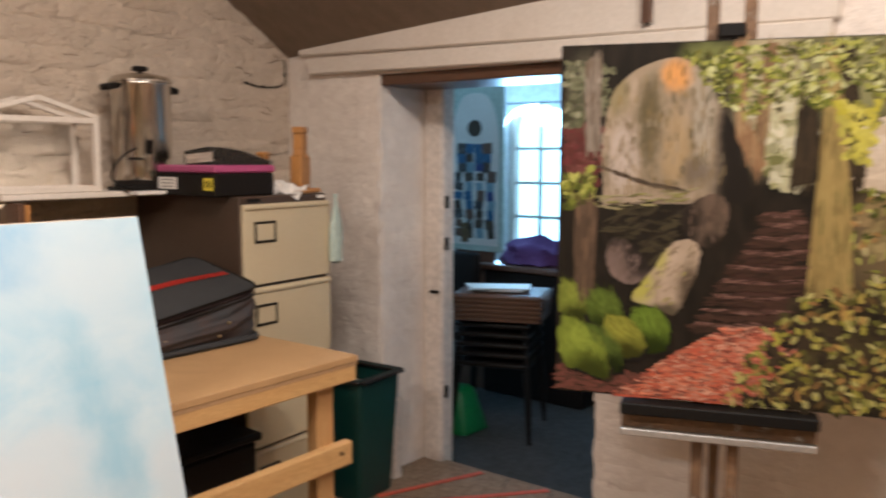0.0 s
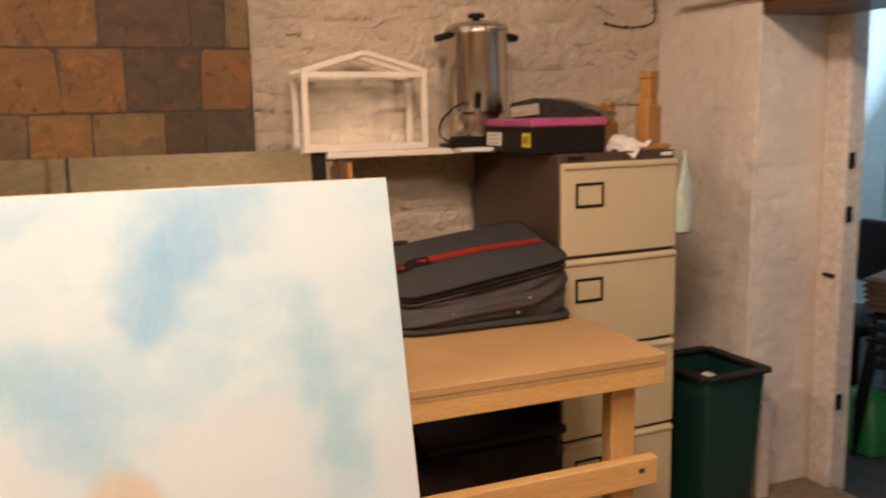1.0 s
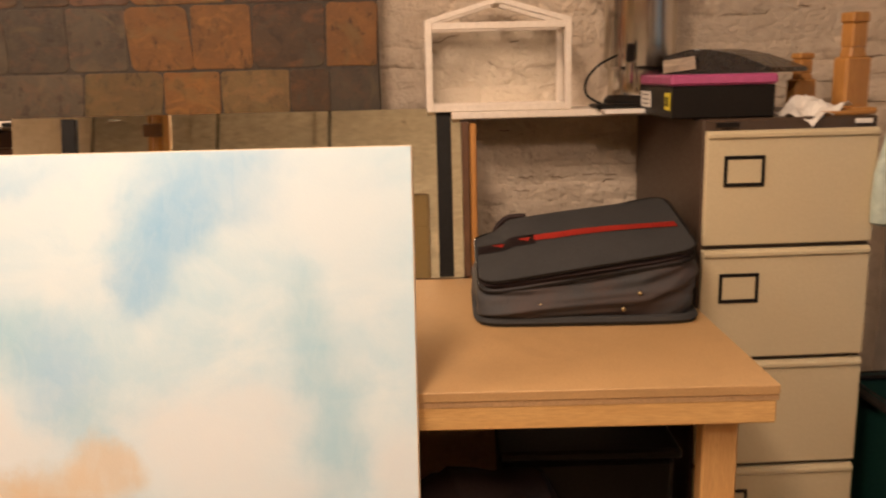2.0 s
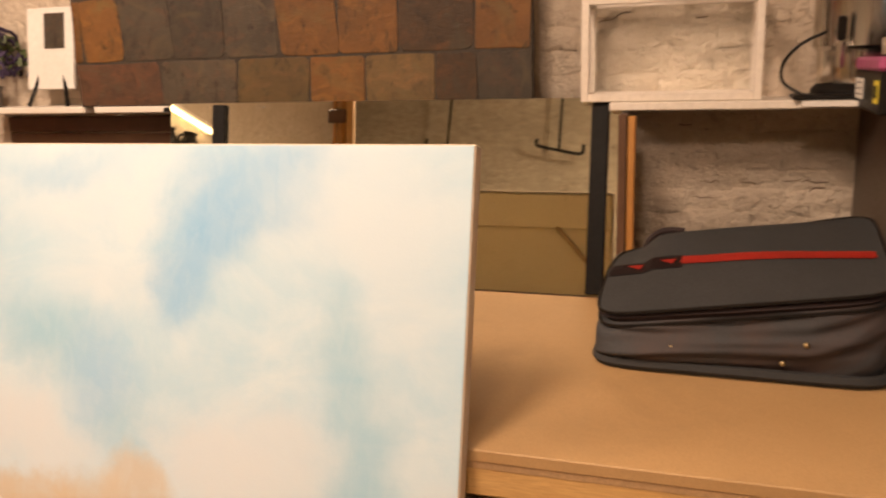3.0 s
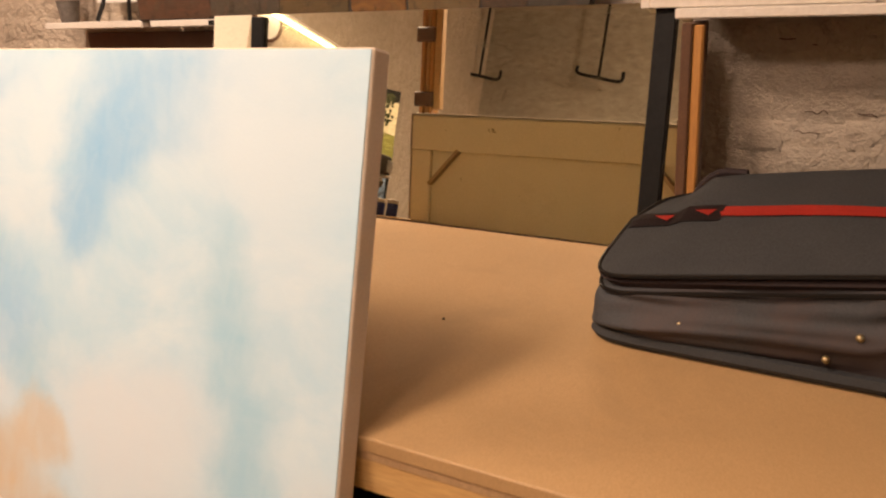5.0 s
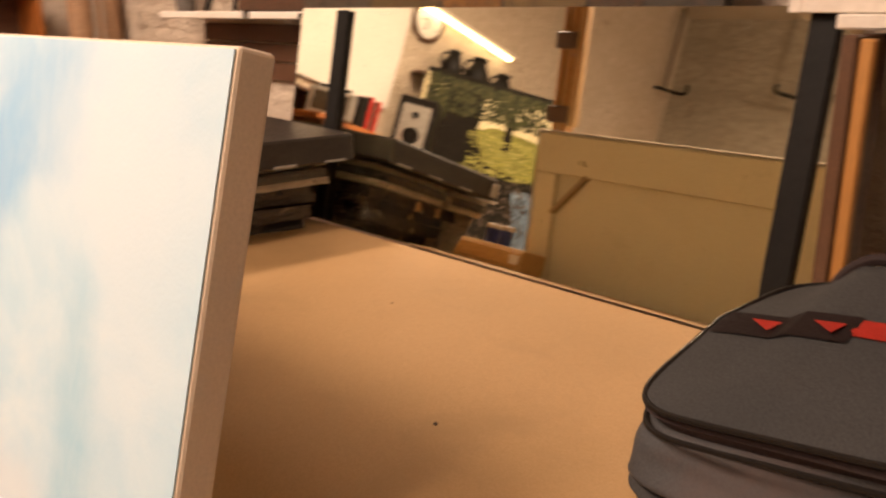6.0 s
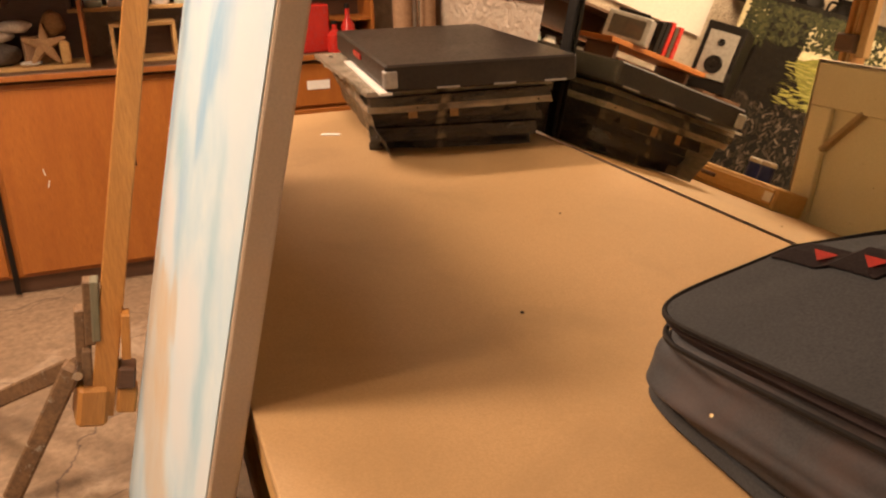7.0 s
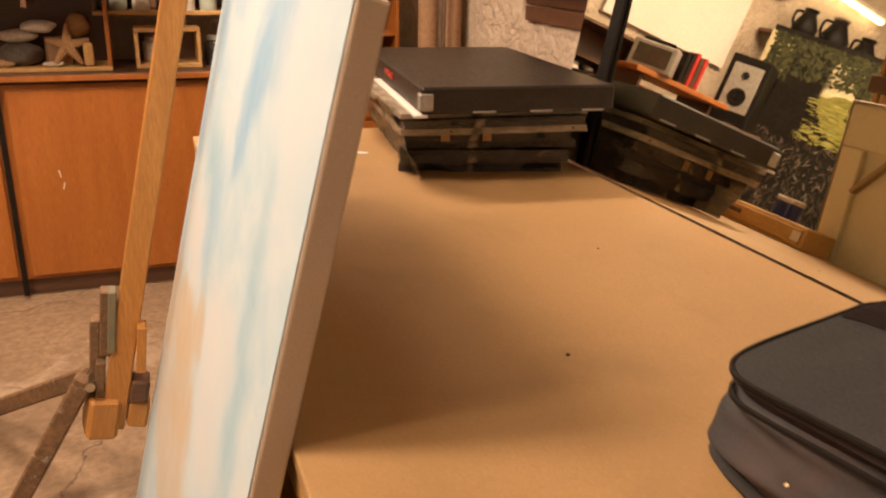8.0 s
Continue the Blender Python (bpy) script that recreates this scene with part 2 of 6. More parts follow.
def block_paint(name, tones, fleck):
    """Thick mottled oil paint of a stone block: five tones broken over one another, darker veins and flecks."""
    m, t, b = nodes_of(name)
    c = mixed(t, ramp(t, noise_of(t, 7, 6, 0.68, (1, 1, 1), "Piece", 0.7), 0.36, 0.62), tones[0], tones[1])
    c = mixed(t, ramp(t, noise_of(t, 11, 6, 0.7, (1, 1, 1.5), "Piece", 1.3), 0.50, 0.68), c, tones[2])
    c = mixed(t, ramp(t, noise_of(t, 16, 7, 0.72, (1.6, 1, 1), "Piece", 0.4), 0.54, 0.66), c, tones[3])
    c = mixed(t, ramp(t, noise_of(t, 5, 5, 0.6, (1, 1, 1), "Piece", 2.2), 0.56, 0.70), c, tones[4])
    grain = noise_of(t, 48, 6, 0.75, (1, 1, 1.3), "Piece", 0.6)
    c = mixed(t, ramp(t, grain, 0.64, 0.74), c, fleck)
    oi, hs = t.nodes.new("ShaderNodeObjectInfo"), t.nodes.new("ShaderNodeHueSaturation")
    v = ramp(t, oi.outputs["Random"], 0.0, 1.0)
    v.node.inputs["To Min"].default_value, v.node.inputs["To Max"].default_value = 0.78, 1.18
    t.links.new(v, hs.inputs["Value"])
    t.links.new(c, hs.inputs["Color"])
    t.links.new(hs.outputs[0], b.inputs["Base Color"])
    b.inputs["Roughness"].default_value, b.inputs["Specular IOR Level"].default_value = 0.5, 0.3
    bumped(t, b, grain, 0.6, 0.004)
    return m


M["slate"] = block_paint("painted_slate", ((0.073, 0.055, 0.035), (0.049, 0.037, 0.024), (0.086, 0.048, 0.027), (0.031, 0.020, 0.012), (0.087, 0.063, 0.034)), (0.109, 0.061, 0.030))
M["ochre"] = block_paint("painted_ochre", ((0.162, 0.070, 0.017), (0.111, 0.050, 0.013), (0.195, 0.090, 0.021), (0.049, 0.026, 0.009), (0.138, 0.079, 0.024)), (0.262, 0.139, 0.046))
M["rust"] = block_paint("painted_rust", ((0.091, 0.044, 0.022), (0.061, 0.032, 0.018), (0.115, 0.045, 0.021), (0.034, 0.020, 0.011), (0.074, 0.050, 0.028)), (0.146, 0.071, 0.036))
M["umber"] = block_paint("painted_umber", ((0.064, 0.036, 0.016), (0.043, 0.025, 0.012), (0.097, 0.042, 0.015), (0.026, 0.016, 0.009), (0.053, 0.039, 0.022)), (0.122, 0.065, 0.030))
M["tan"] = block_paint("painted_tan", ((0.130, 0.082, 0.029), (0.098, 0.060, 0.023), (0.156, 0.086, 0.033), (0.055, 0.036, 0.016), (0.105, 0.074, 0.031)), (0.033, 0.021, 0.011))
M["mortar"] = surface("painted_joint", (0.055, 0.038, 0.022), (0.030, 0.021, 0.013), 0.7, big=12, fine=60)


def glossy(name, col, rough, metal, trans=0.0):
    m, t, b = nodes_of(name)
    b.inputs["Base Color"].default_value = rgb(col)
    b.inputs["Roughness"].default_value, b.inputs["Metallic"].default_value, b.inputs["Transmission Weight"].default_value = rough, metal, trans
    return m


def mirror_glass():
    m, t, b = nodes_of("old_mirror")
    f = ramp(t, noise_of(t, 9, 6, 0.7, warp=1.0), 0.60, 0.80)
    spots = ramp(t, noise_of(t, 26, 8, 0.75, (1, 1, 1.8), warp=1.2), 0.665, 0.70)
    c = mixed(t, f, (0.93, 0.895, 0.73), (0.84, 0.80, 0.64))
    t.links.new(mixed(t, spots, c, (0.20, 0.16, 0.11)), b.inputs["Base Color"])
    tc, sep = t.nodes.new("ShaderNodeTexCoord"), t.nodes.new("ShaderNodeSeparateXYZ")
    t.links.new(tc.outputs["Object"], sep.inputs[0])
    high = ramp(t, sep.outputs["Z"], 0.10, 0.22)
    scratch = ramp(t, noise_of(t, 15, 8, 0.8, (0.7, 1, 2.4), warp=2.6), 0.63, 0.69)
    both = t.nodes.new("ShaderNodeMath")
    both.operation = "MULTIPLY"
    t.links.new(high, both.inputs[0])
    t.links.new(scratch, both.inputs[1])
    worn = ramp(t, both.outputs[0], 0.0, 1.0)
    worn.node.inputs["To Min"].default_value, worn.node.inputs["To Max"].default_value = 1.0, 0.45
    t.links.new(worn, b.inputs["Metallic"])
    n = ramp(t, noise_of(t, 7, 7, 0.8, (1, 1, 2), warp=1.5), 0.52, 0.70)
    n.node.inputs["To Min"].default_value, n.node.inputs["To Max"].default_value = 0.012, 0.06
    t.links.new(n, b.inputs["Roughness"])
    return m


M["mirror"] = mirror_glass()
M["glass"] = glossy("clear_glass", (0.95, 0.97, 0.96), 0.02, 0.0, 1.0)
M["film_pale"] = surface("plastic_wrapped_board", (0.50, 0.42, 0.31), (0.27, 0.215, 0.15), 0.2, big=9, fine=26, stretch=(1, 1, 4), bump=0.8, dist=0.01, spec=0.9, dirt=(0.10, 0.08, 0.06), dirt_size=9, dirt_at=(0.6, 0.7))
M["film"] = surface("plastic_wrapped_card", (0.06, 0.048, 0.036), (0.028, 0.023, 0.018), 0.14, big=9, fine=26, stretch=(1, 1, 4), bump=0.8, dist=0.01, spec=0.9, dirt=(0.26, 0.20, 0.13), dirt_size=9, dirt_at=(0.62, 0.72))


def glowing(name, col, power):
    m, t, b = nodes_of(name)
    b.inputs["Base Color"].default_value = rgb(col)
    b.inputs["Emission Color"].default_value, b.inputs["Emission Strength"].default_value = rgb(col), power
    return m


M["tube"] = glowing("lamp_tube", (1.0, 0.78, 0.45), 14)
M["daylight"] = glowing("overcast_outside", (0.60, 0.84, 1.0), 6.0)

# ---- mesh helpers ----


def box(bm, size, at=(0, 0, 0), rot=(0, 0, 0), bevel=0.0, seg=1, taper=1.0):
    """A box of that size round its middle, bevelled; taper: the top's size against the foot's."""
    r = bmesh.ops.create_cube(bm, size=1.0)
    vs = r["verts"]
    for v in vs:
        k = taper if v.co.z > 0 else 1.0
        v.co = Vector((v.co.x * size[0] * k, v.co.y * size[1] * k, v.co.z * size[2]))
    if bevel:
        es = {e for v in vs for e in v.link_edges}
        out = bmesh.ops.bevel(bm, geom=list(es), offset=bevel, segments=seg, affect="EDGES", profile=0.5)
        vs = list({v for f in out["faces"] for v in f.verts} | {v for v in vs if v.is_valid})
    m = Matrix.Translation(at) @ Euler([radians(a) for a in rot]).to_matrix().to_4x4()
    bmesh.ops.transform(bm, matrix=m, verts=vs)
    return vs


def rod(bm, a, b, r1, r2=None, n=12):
    """A round bar from a to b."""
    a, b = Vector(a), Vector(b)
    d = b - a
    m = Matrix.Translation((a + b) / 2) @ d.to_track_quat("Z", "Y").to_matrix().to_4x4()
    bmesh.ops.create_cone(bm, cap_ends=True, segments=n, radius1=r1, radius2=r1 if r2 is None else r2, depth=d.length, matrix=m)


def bar(bm, a, b, w, d, bevel=0.0, roll=0.0):
    """A squared bar from a to b, w wide and d deep."""
    a, b = Vector(a), Vector(b)
    v = b - a
    vs = box(bm, (w, d, v.length), bevel=bevel)
    m = Matrix.Translation((a + b) / 2) @ v.to_track_quat("Z", "Y").to_matrix().to_4x4() @ pose(0, 0, 0, 0, 0, roll)
    bmesh.ops.transform(bm, matrix=m, verts=vs)


def lathe(bm, profile, n=32, at=(0, 0, 0)):
    """A turned form from (radius, height) pairs."""
    rings = []
    for r, z in profile:
        rings.append([bm.verts.new((at[0] + r * math.cos(2 * math.pi * i / n), at[1] + r * math.sin(2 * math.pi * i / n), at[2] + z)) for i in range(n)])
    for lo, hi in zip(rings, rings[1:]):
        for i in range(n):
            bm.faces.new((lo[i], lo[(i + 1) % n], hi[(i + 1) % n], hi[i]))
    bm.faces.new(rings[0][::-1])
    bm.faces.new(rings[-1])


def pipe(bm, pts, r, n=8):
    """One tube swept along the points; a path that closes on itself gives a ring."""
    pts = [Vector(p) for p in pts]
    loop = (pts[0] - pts[-1]).length < 1e-6
    if loop:
        pts = pts[:-1]
    m = len(pts)
    rings, side = [], None
    for i, p in enumerate(pts):
        a = pts[i - 1] if i or loop else p
        b = pts[(i + 1) % m] if i < m - 1 or loop else p
        d = (b - a).normalized()
        if side is None:
            side = d.orthogonal().normalized()
        side = (side - d * side.dot(d)).normalized()
        up = d.cross(side)
        rings.append([bm.verts.new(p + r * (math.cos(2 * math.pi * k / n) * side + math.sin(2 * math.pi * k / n) * up)) for k in range(n)])
    for lo, hi in zip(rings, rings[1:] + (rings[:1] if loop else [])):
        for k in range(n):
            bm.faces.new((lo[k], lo[(k + 1) % n], hi[(k + 1) % n], hi[k]))
    if not loop:
        bm.faces.new(rings[0][::-1])
        bm.faces.new(rings[-1])


def smooth_path(pts, k=5):
    pts = [Vector(p) for p in pts]
    out = []
    for i in range(len(pts) - 1):
        p0, p1, p2, p3 = pts[max(i - 1, 0)], pts[i], pts[i + 1], pts[min(i + 2, len(pts) - 1)]
        for j in range(k):
            u = j / k
            out.append(0.5 * (2 * p1 + (p2 - p0) * u + (2 * p0 - 5 * p1 + 4 * p2 - p3) * u * u + (3 * p1 - p0 - 3 * p2 + p3) * u ** 3))
    return out + [pts[-1]]


def part(name, bm, material, parent=None, label="", smooth=False, at=None):
    """Links a bmesh as one mesh object, under a thing or a part."""
    me = bpy.data.meshes.new(name)
    bmesh.ops.recalc_face_normals(bm, faces=bm.faces[:])
    bm.to_mesh(me)
    bm.free()
    me.materials.append(M[material] if isinstance(material, str) else material)
    if smooth:
        for p in me.polygons:
            p.use_smooth = True
        me.set_sharp_from_angle(angle=radians(40))
    ob = new(name, me)
    if at is not None:
        ob.matrix_basis = at if isinstance(at, Matrix) else Matrix.Translation(at)
    ob.parent = parent
    if label:
        ob["label"] = label
    return ob


def thing(name, m, label, category, group=""):
    ob = new(name)
    ob.empty_display_size = 0.05
    ob.matrix_basis = m if isinstance(m, Matrix) else Matrix.Translation(m)
    return tagged(ob, label, category, group, "thing")


def solid(name, material, size, at, rot=(0, 0, 0), bevel=0.0, parent=None, label="", seg=1, taper=1.0, smooth=False):
    bm = bmesh.new()
    box(bm, size, (0, 0, 0), (0, 0, 0), bevel, seg, taper)
    return part(name, bm, material, parent, label, smooth, pose(*at, *rot))


def structure(ob, label, category):
    return tagged(ob, label, category, kind="structure")


# ---- the room ----
WALL_Y, RIGHT_X, LEFT_X, HALL_Y, CEIL_Z = 0.06, 0.87, -3.95, -5.2, 3.3
DOOR_A, DOOR_B, REVEAL_X = -0.544, -1.65, 1.22
floor = structure(solid("floor", "concrete", (5.3, 5.6, 0.1), (-1.43, -2.55, -0.05)), "worn brown concrete floor with cracks and stains", "floor")
wall_back = structure(solid("wall_back", "wall", (5.2, 0.3, 3.5), (-1.5, WALL_Y + 0.15, 1.7)), "rough white-painted brick and stone wall", "wall")
wall_left = structure(solid("wall_left", "wall", (0.2, 5.6, 3.5), (LEFT_X - 0.1, -2.6, 1.7)), "rough white-painted wall behind the sideboard", "wall")
wall_hall = structure(solid("wall_hall", "hall_wall", (5.3, 0.2, 3.5), (-1.5, HALL_Y - 0.1, 1.7)), "white-painted brick wall with hanging hooks", "wall")
structure(solid("ceiling", "ceiling", (5.4, 5.7, 0.1), (-1.45, -2.57, CEIL_Z + 0.05)), "cream ceiling boards", "ceiling")
bm = bmesh.new()
T = REVEAL_X - RIGHT_X
box(bm, (T, WALL_Y + 0.3 - DOOR_A, 3.5), (RIGHT_X + T / 2, (WALL_Y + 0.3 + DOOR_A) / 2, 1.7))
box(bm, (T, DOOR_B - HALL_Y + 0.2, 3.5), (RIGHT_X + T / 2, (DOOR_B + HALL_Y - 0.2) / 2, 1.7))
box(bm, (T, DOOR_A - DOOR_B, 1.6), (RIGHT_X + T / 2, (DOOR_A + DOOR_B) / 2, 1.86 + 0.8))
wall_right = structure(part("wall_right", bm, "lit_reveal_paint"), "thick white-painted wall with a doorway", "wall")
# sloping boards in the corner under the ceiling
bm = bmesh.new()
vs = [bm.verts.new(p) for p in ((0.40, 0.06, 2.25), (0.87, 0.06, 1.97), (0.87, -2.2, 2.12), (0.40, -2.2, 2.4), (0.40, 0.06, 2.28), (0.90, 0.06, 2.0), (0.90, -2.2, 2.15), (0.40, -2.2, 2.43))]
for f in ((0, 1, 2, 3), (7, 6, 5, 4), (0, 4, 5, 1), (1, 5, 6, 2), (2, 6, 7, 3), (3, 7, 4, 0)):
    bm.faces.new([vs[i] for i in f])
structure(part("trim", bm, "soffit"), "dark brown sloping soffit over the doorway corner", "soffit")

# ---- doorway and the room beyond ----
door_1 = structure(new("door_1"), "doorway with a chipped cream timber frame", "doorway")
bm = bmesh.new()
box(bm, (0.10, 0.115, 1.86), (1.23, DOOR_A - 0.06, 0.90), bevel=0.012)
part("frame_post", bm, "door_paint", door_1)
solid("frame_post", "door_paint", (0.10, 0.10, 1.86), (1.23, DOOR_B + 0.05, 0.90), bevel=0.012, parent=door_1)
solid("frame_head", "oak_dark", (0.33, DOOR_A - DOOR_B, 0.05), (1.04, (DOOR_A + DOOR_B) / 2, 1.835), bevel=0.006, parent=door_1, label="dark underside of the lintel")
solid("latch_plate", "black_metal", (0.01, 0.055, 0.012), (1.175, DOOR_A - 0.075, 0.845), parent=door_1)
for z in (1.08, 1.28, 0.35):
    solid("hinge", "black_metal", (0.022, 0.010, 0.06), (1.21, DOOR_A - 0.122, z), parent=door_1)
lintel = structure(new("trim_lintel"), "white-painted timber lintel over the doorway", "lintel")
solid("board", "white_wood", (0.05, 2.3, 0.075), (0.85, -0.13 - 1.15, 1.90), (0.8, 0, 0), 0.006, lintel)
solid("board", "white_wood", (0.035, 2.4, 0.15), (0.855, -0.05 - 1.2, 2.02), (1.2, 0, 0), 0.008, lintel)
structure(solid("trim_conduit", "door_paint", (0.06, 0.07, 0.42), (0.90, DOOR_A - 0.045, 0.17), bevel=0.01), "boxed pipe at the foot of the door reveal", "pipe box")
structure(solid("trim_post", "oak_dark", (0.03, 0.035, 0.16), (0.82, -1.83, 2.04), bevel=0.004), "short dark timber post above the lintel", "post")
floor_next = structure(solid("floor_next", "flagstone", (3.2, 4.6, 0.1), (2.62, -0.4, -0.11)), "dark stone floor of the next room", "floor")
bm = bmesh.new()
WX, WA, WB, WLO, WHI = 3.85, 0.16, 0.74, 0.72, 1.92
box(bm, (0.25, 2.0, 3.0), (WX + 0.125, WB + 1.0, 1.3))
box(bm, (0.25, 3.0, 3.0), (WX + 0.125, WA - 1.5, 1.3))
box(bm, (0.25, WB - WA, 0.9), (WX + 0.125, (WA + WB) / 2, WLO - 0.45))
box(bm, (0.25, WB - WA, 0.9), (WX + 0.125, (WA + WB) / 2, WHI + 0.45))
for i in range(8):
    a0, a1 = math.pi * i / 8, math.pi * (i + 1) / 8
    pts = [((WA + WB) / 2 + 0.29 * math.cos(a), WHI - 0.16 + 0.16 * math.sin(a)) for a in (a0, a1)]
    lo = [bm.verts.new((x, y, z)) for x in (WX, WX + 0.25) for y, z in pts]
    hi = [bm.verts.new((x, y, WHI + 0.01)) for x in (WX, WX + 0.25) for y, z in pts]
    for f in ((lo[0], lo[1], hi[1], hi[0]), (lo[2], hi[2], hi[3], lo[3]), (lo[0], lo[2], lo[3], lo[1])):
        bm.faces.new(f)
structure(part("wall_far", bm, "room_blue"), "pale plaster wall with an arched window", "wall")
structure(solid("wall_next_side", "room_blue", (3.0, 0.2, 3.0), (2.6, 1.35, 1.3)), "pale plaster side wall of the next room", "wall")
structure(solid("wall_next_end", "room_blue", (3.0, 0.2, 3.0), (2.6, -2.6, 1.3)), "pale plaster end wall of the next room", "wall")
structure(solid("ceiling_next", "room_blue", (3.2, 4.4, 0.1), (2.6, -0.5, 2.7)), "white ceiling of the next room", "ceiling")
window_1 = structure(new("window_1"), "white sash window with small panes", "window")
for y in (WA + 0.03, (WA + WB) / 2, WB - 0.03):
    solid("window_bar", "white_wood", (0.05, 0.05 if y != (WA + WB) / 2 else 0.025, WHI - WLO), (WX + 0.1, y, (WLO + WHI) / 2), parent=window_1)
for z in (WLO + 0.03, 1.0, 1.28, 1.56, WHI - 0.03):
    solid("glazing_bar", "white_wood", (0.04, WB - WA, 0.028), (WX + 0.1, (WA + WB) / 2, z), parent=window_1)
pane = solid("pane", "glass", (0.006, WB - WA, WHI - WLO), (WX + 0.11, (WA + WB) / 2, (WLO + WHI) / 2), parent=window_1)
pane.visible_shadow = False
structure(solid("backdrop", "daylight", (0.02, 5, 4), (WX + 1.6, 1.2, 1.5)), "bright overcast daylight outside the window", "outside")


def arched(bm, w, h, top, at, depth, n=12):
    """A flat panel with a pointed arch."""
    pts = [(-w / 2, 0), (w / 2, 0), (w / 2, h - top)]
    pts += [(w / 2 * math.cos(math.pi * i / n / 2) ** 0.7, h - top + top * math.sin(math.pi * i / n / 2)) for i in range(1, n)]
    pts += [(0, h)] + [(-w / 2 * math.cos(math.pi * i / n / 2) ** 0.7, h - top + top * math.sin(math.pi * i / n / 2)) for i in range(n - 1, 0, -1)] + [(-w / 2, h - top)]
    f = bm.faces.new([bm.verts.new((at[0], at[1] + y, at[2] + z)) for y, z in pts])
    g = bmesh.ops.extrude_face_region(bm, geom=[f])
    bmesh.ops.translate(bm, vec=(depth, 0, 0), verts=[v for v in g["geom"] if isinstance(v, bmesh.types.BMVert)])


M["teal_glass"] = surface("painted_teal", (0.05, 0.16, 0.30), (0.03, 0.09, 0.2), 0.4, big=14, fine=40)
M["pale_glass"] = surface("painted_pale_blue", (0.30, 0.42, 0.50), (0.2, 0.3, 0.36), 0.4, big=14, fine=40)
poster = thing("arched_picture", pose(2.55, 0.125, 0.88, 0, 0, 0), "tall pale board painted with an arched leaded window", "picture")
solid("leg", "oak_dark", (0.03, 0.3, 0.94), (0.03, 0, -0.47), parent=poster)
solid("board", "plastic_bag", (0.02, 0.44, 1.10), (0.02, 0, 0.54), bevel=0.004, parent=poster)
bm = bmesh.new()
arched(bm, 0.38, 1.0, 0.36, (0.008, 0, 0.03), -0.004)
part("arch", bm, "paper", poster)
bm = bmesh.new()
lathe(bm, [(0.055, 0), (0.055, 0.004)], 20)
part("roundel", bm, "slate", poster, at=pose(0.004, 0, 0.80, 0, -90))
rs = random.Random(8)
for r in range(10):
    for q in range(4):
        u = 0.165 * (q - 1.5) / 2 * (1 if r < 7 else 0.75) + rs.uniform(-0.008, 0.008)
        solid("glass_piece", rs.choice(("blue", "teal_glass", "teal_glass", "slate", "pale_glass", "film", "oak_dark")), (0.003, rs.uniform(0.05, 0.078), rs.uniform(0.05, 0.075)), (0.0025 - 0.0001 * r - 0.0002 * (q % 2), u * 1.05, 0.11 + 0.062 * r), (rs.uniform(-12, 12), 0, 0), parent=poster)
solid("jug", "tan", (0.003, 0.06, 0.13), (-0.004, 0.07, 0.11), bevel=0.001, parent=poster)

piano = thing("dark_cabinet", (2.75, -0.35, -0.06), "dark wooden cabinet with cloth on top", "cabinet")
solid("body", "black", (0.45, 0.75, 0.82), (0, 0, 0.41), bevel=0.01, parent=piano)
solid("top", "oak_dark", (0.5, 0.8, 0.04), (0, 0, 0.84), bevel=0.008, parent=piano)
bm = bmesh.new()
bmesh.ops.create_icosphere(bm, subdivisions=3, radius=1)
for v in bm.verts:
    k = 1 + 0.35 * noise.noise(v.co * 2.2)
    v.co = Vector((v.co.x * 0.16 * k, v.co.y * 0.24 * k, max(v.co.z * 0.13 * k, -0.05)))
tagged(part("purple_cloth", bm, "purple", None, "", True, (2.7, -0.28, 0.85)), "crumpled purple cloth lying on the dark cabinet", "cloth", kind="thing")


def stacking_chair(m, group):
    c = thing("stacking_chair", m, "black plastic stacking chair with thin metal legs", "chair", group)
    bm = bmesh.new()
    box(bm, (0.42, 0.42, 0.025), (0, 0, 0.42), bevel=0.01, seg=2)
    part("seat", bm, "black", c, smooth=True)
    for x in (-0.18, 0.18):
        for y in (-0.18, 0.18):
            bm = bmesh.new()
            rod(bm, (x, y, 0.41), (x * 1.25, y * 1.25, 0), 0.011, n=8)
            part("leg", bm, "black_metal", c)
    return c


chair = stacking_chair(pose(1.93, -0.5, -0.06, 0, 0, 20), "stacked chairs in the next room")
for i in range(1, 5):
    copy_thing(chair, pose(1.93, -0.5, -0.06 + 0.055 * i, 0, 0, 20))
basket = thing("wicker_basket", pose(1.88, -0.55, 0.606, 0, 0, 22), "dark brown wicker basket full of papers on stacked chairs", "basket")
bm = bmesh.new()
box(bm, (0.34, 0.46, 0.15), (0, 0, 0.075), taper=1.06, bevel=0.012)
part("body", bm, "wicker", basket)
for i in range(6):
    bm = bmesh.new()
    z, k = 0.012 + 0.025 * i, 1 + 0.01 * i
    for a, b in (((-0.175, -0.235), (0.175, -0.235)), ((0.175, -0.235), (0.175, 0.235)), ((0.175, 0.235), (-0.175, 0.235)), ((-0.175, 0.235), (-0.175, -0.235))):
        rod(bm, (a[0] * k, a[1] * k, z), (b[0] * k, b[1] * k, z), 0.008, n=6)
    part("weave", bm, "wicker", basket)
for i in range(4):
    solid("sheet", "paper", (0.22, 0.3, 0.004), (random.uniform(-0.03, 0.03), random.uniform(-0.05, 0.05), 0.158 + 0.005 * i), (random.uniform(-2, 2), random.uniform(-2, 2), random.uniform(-30, 30)), parent=basket)
office = thing("office_chair", (2.35, 0.12, -0.06), "dark office chair with a rounded back", "chair")
bm = bmesh.new()
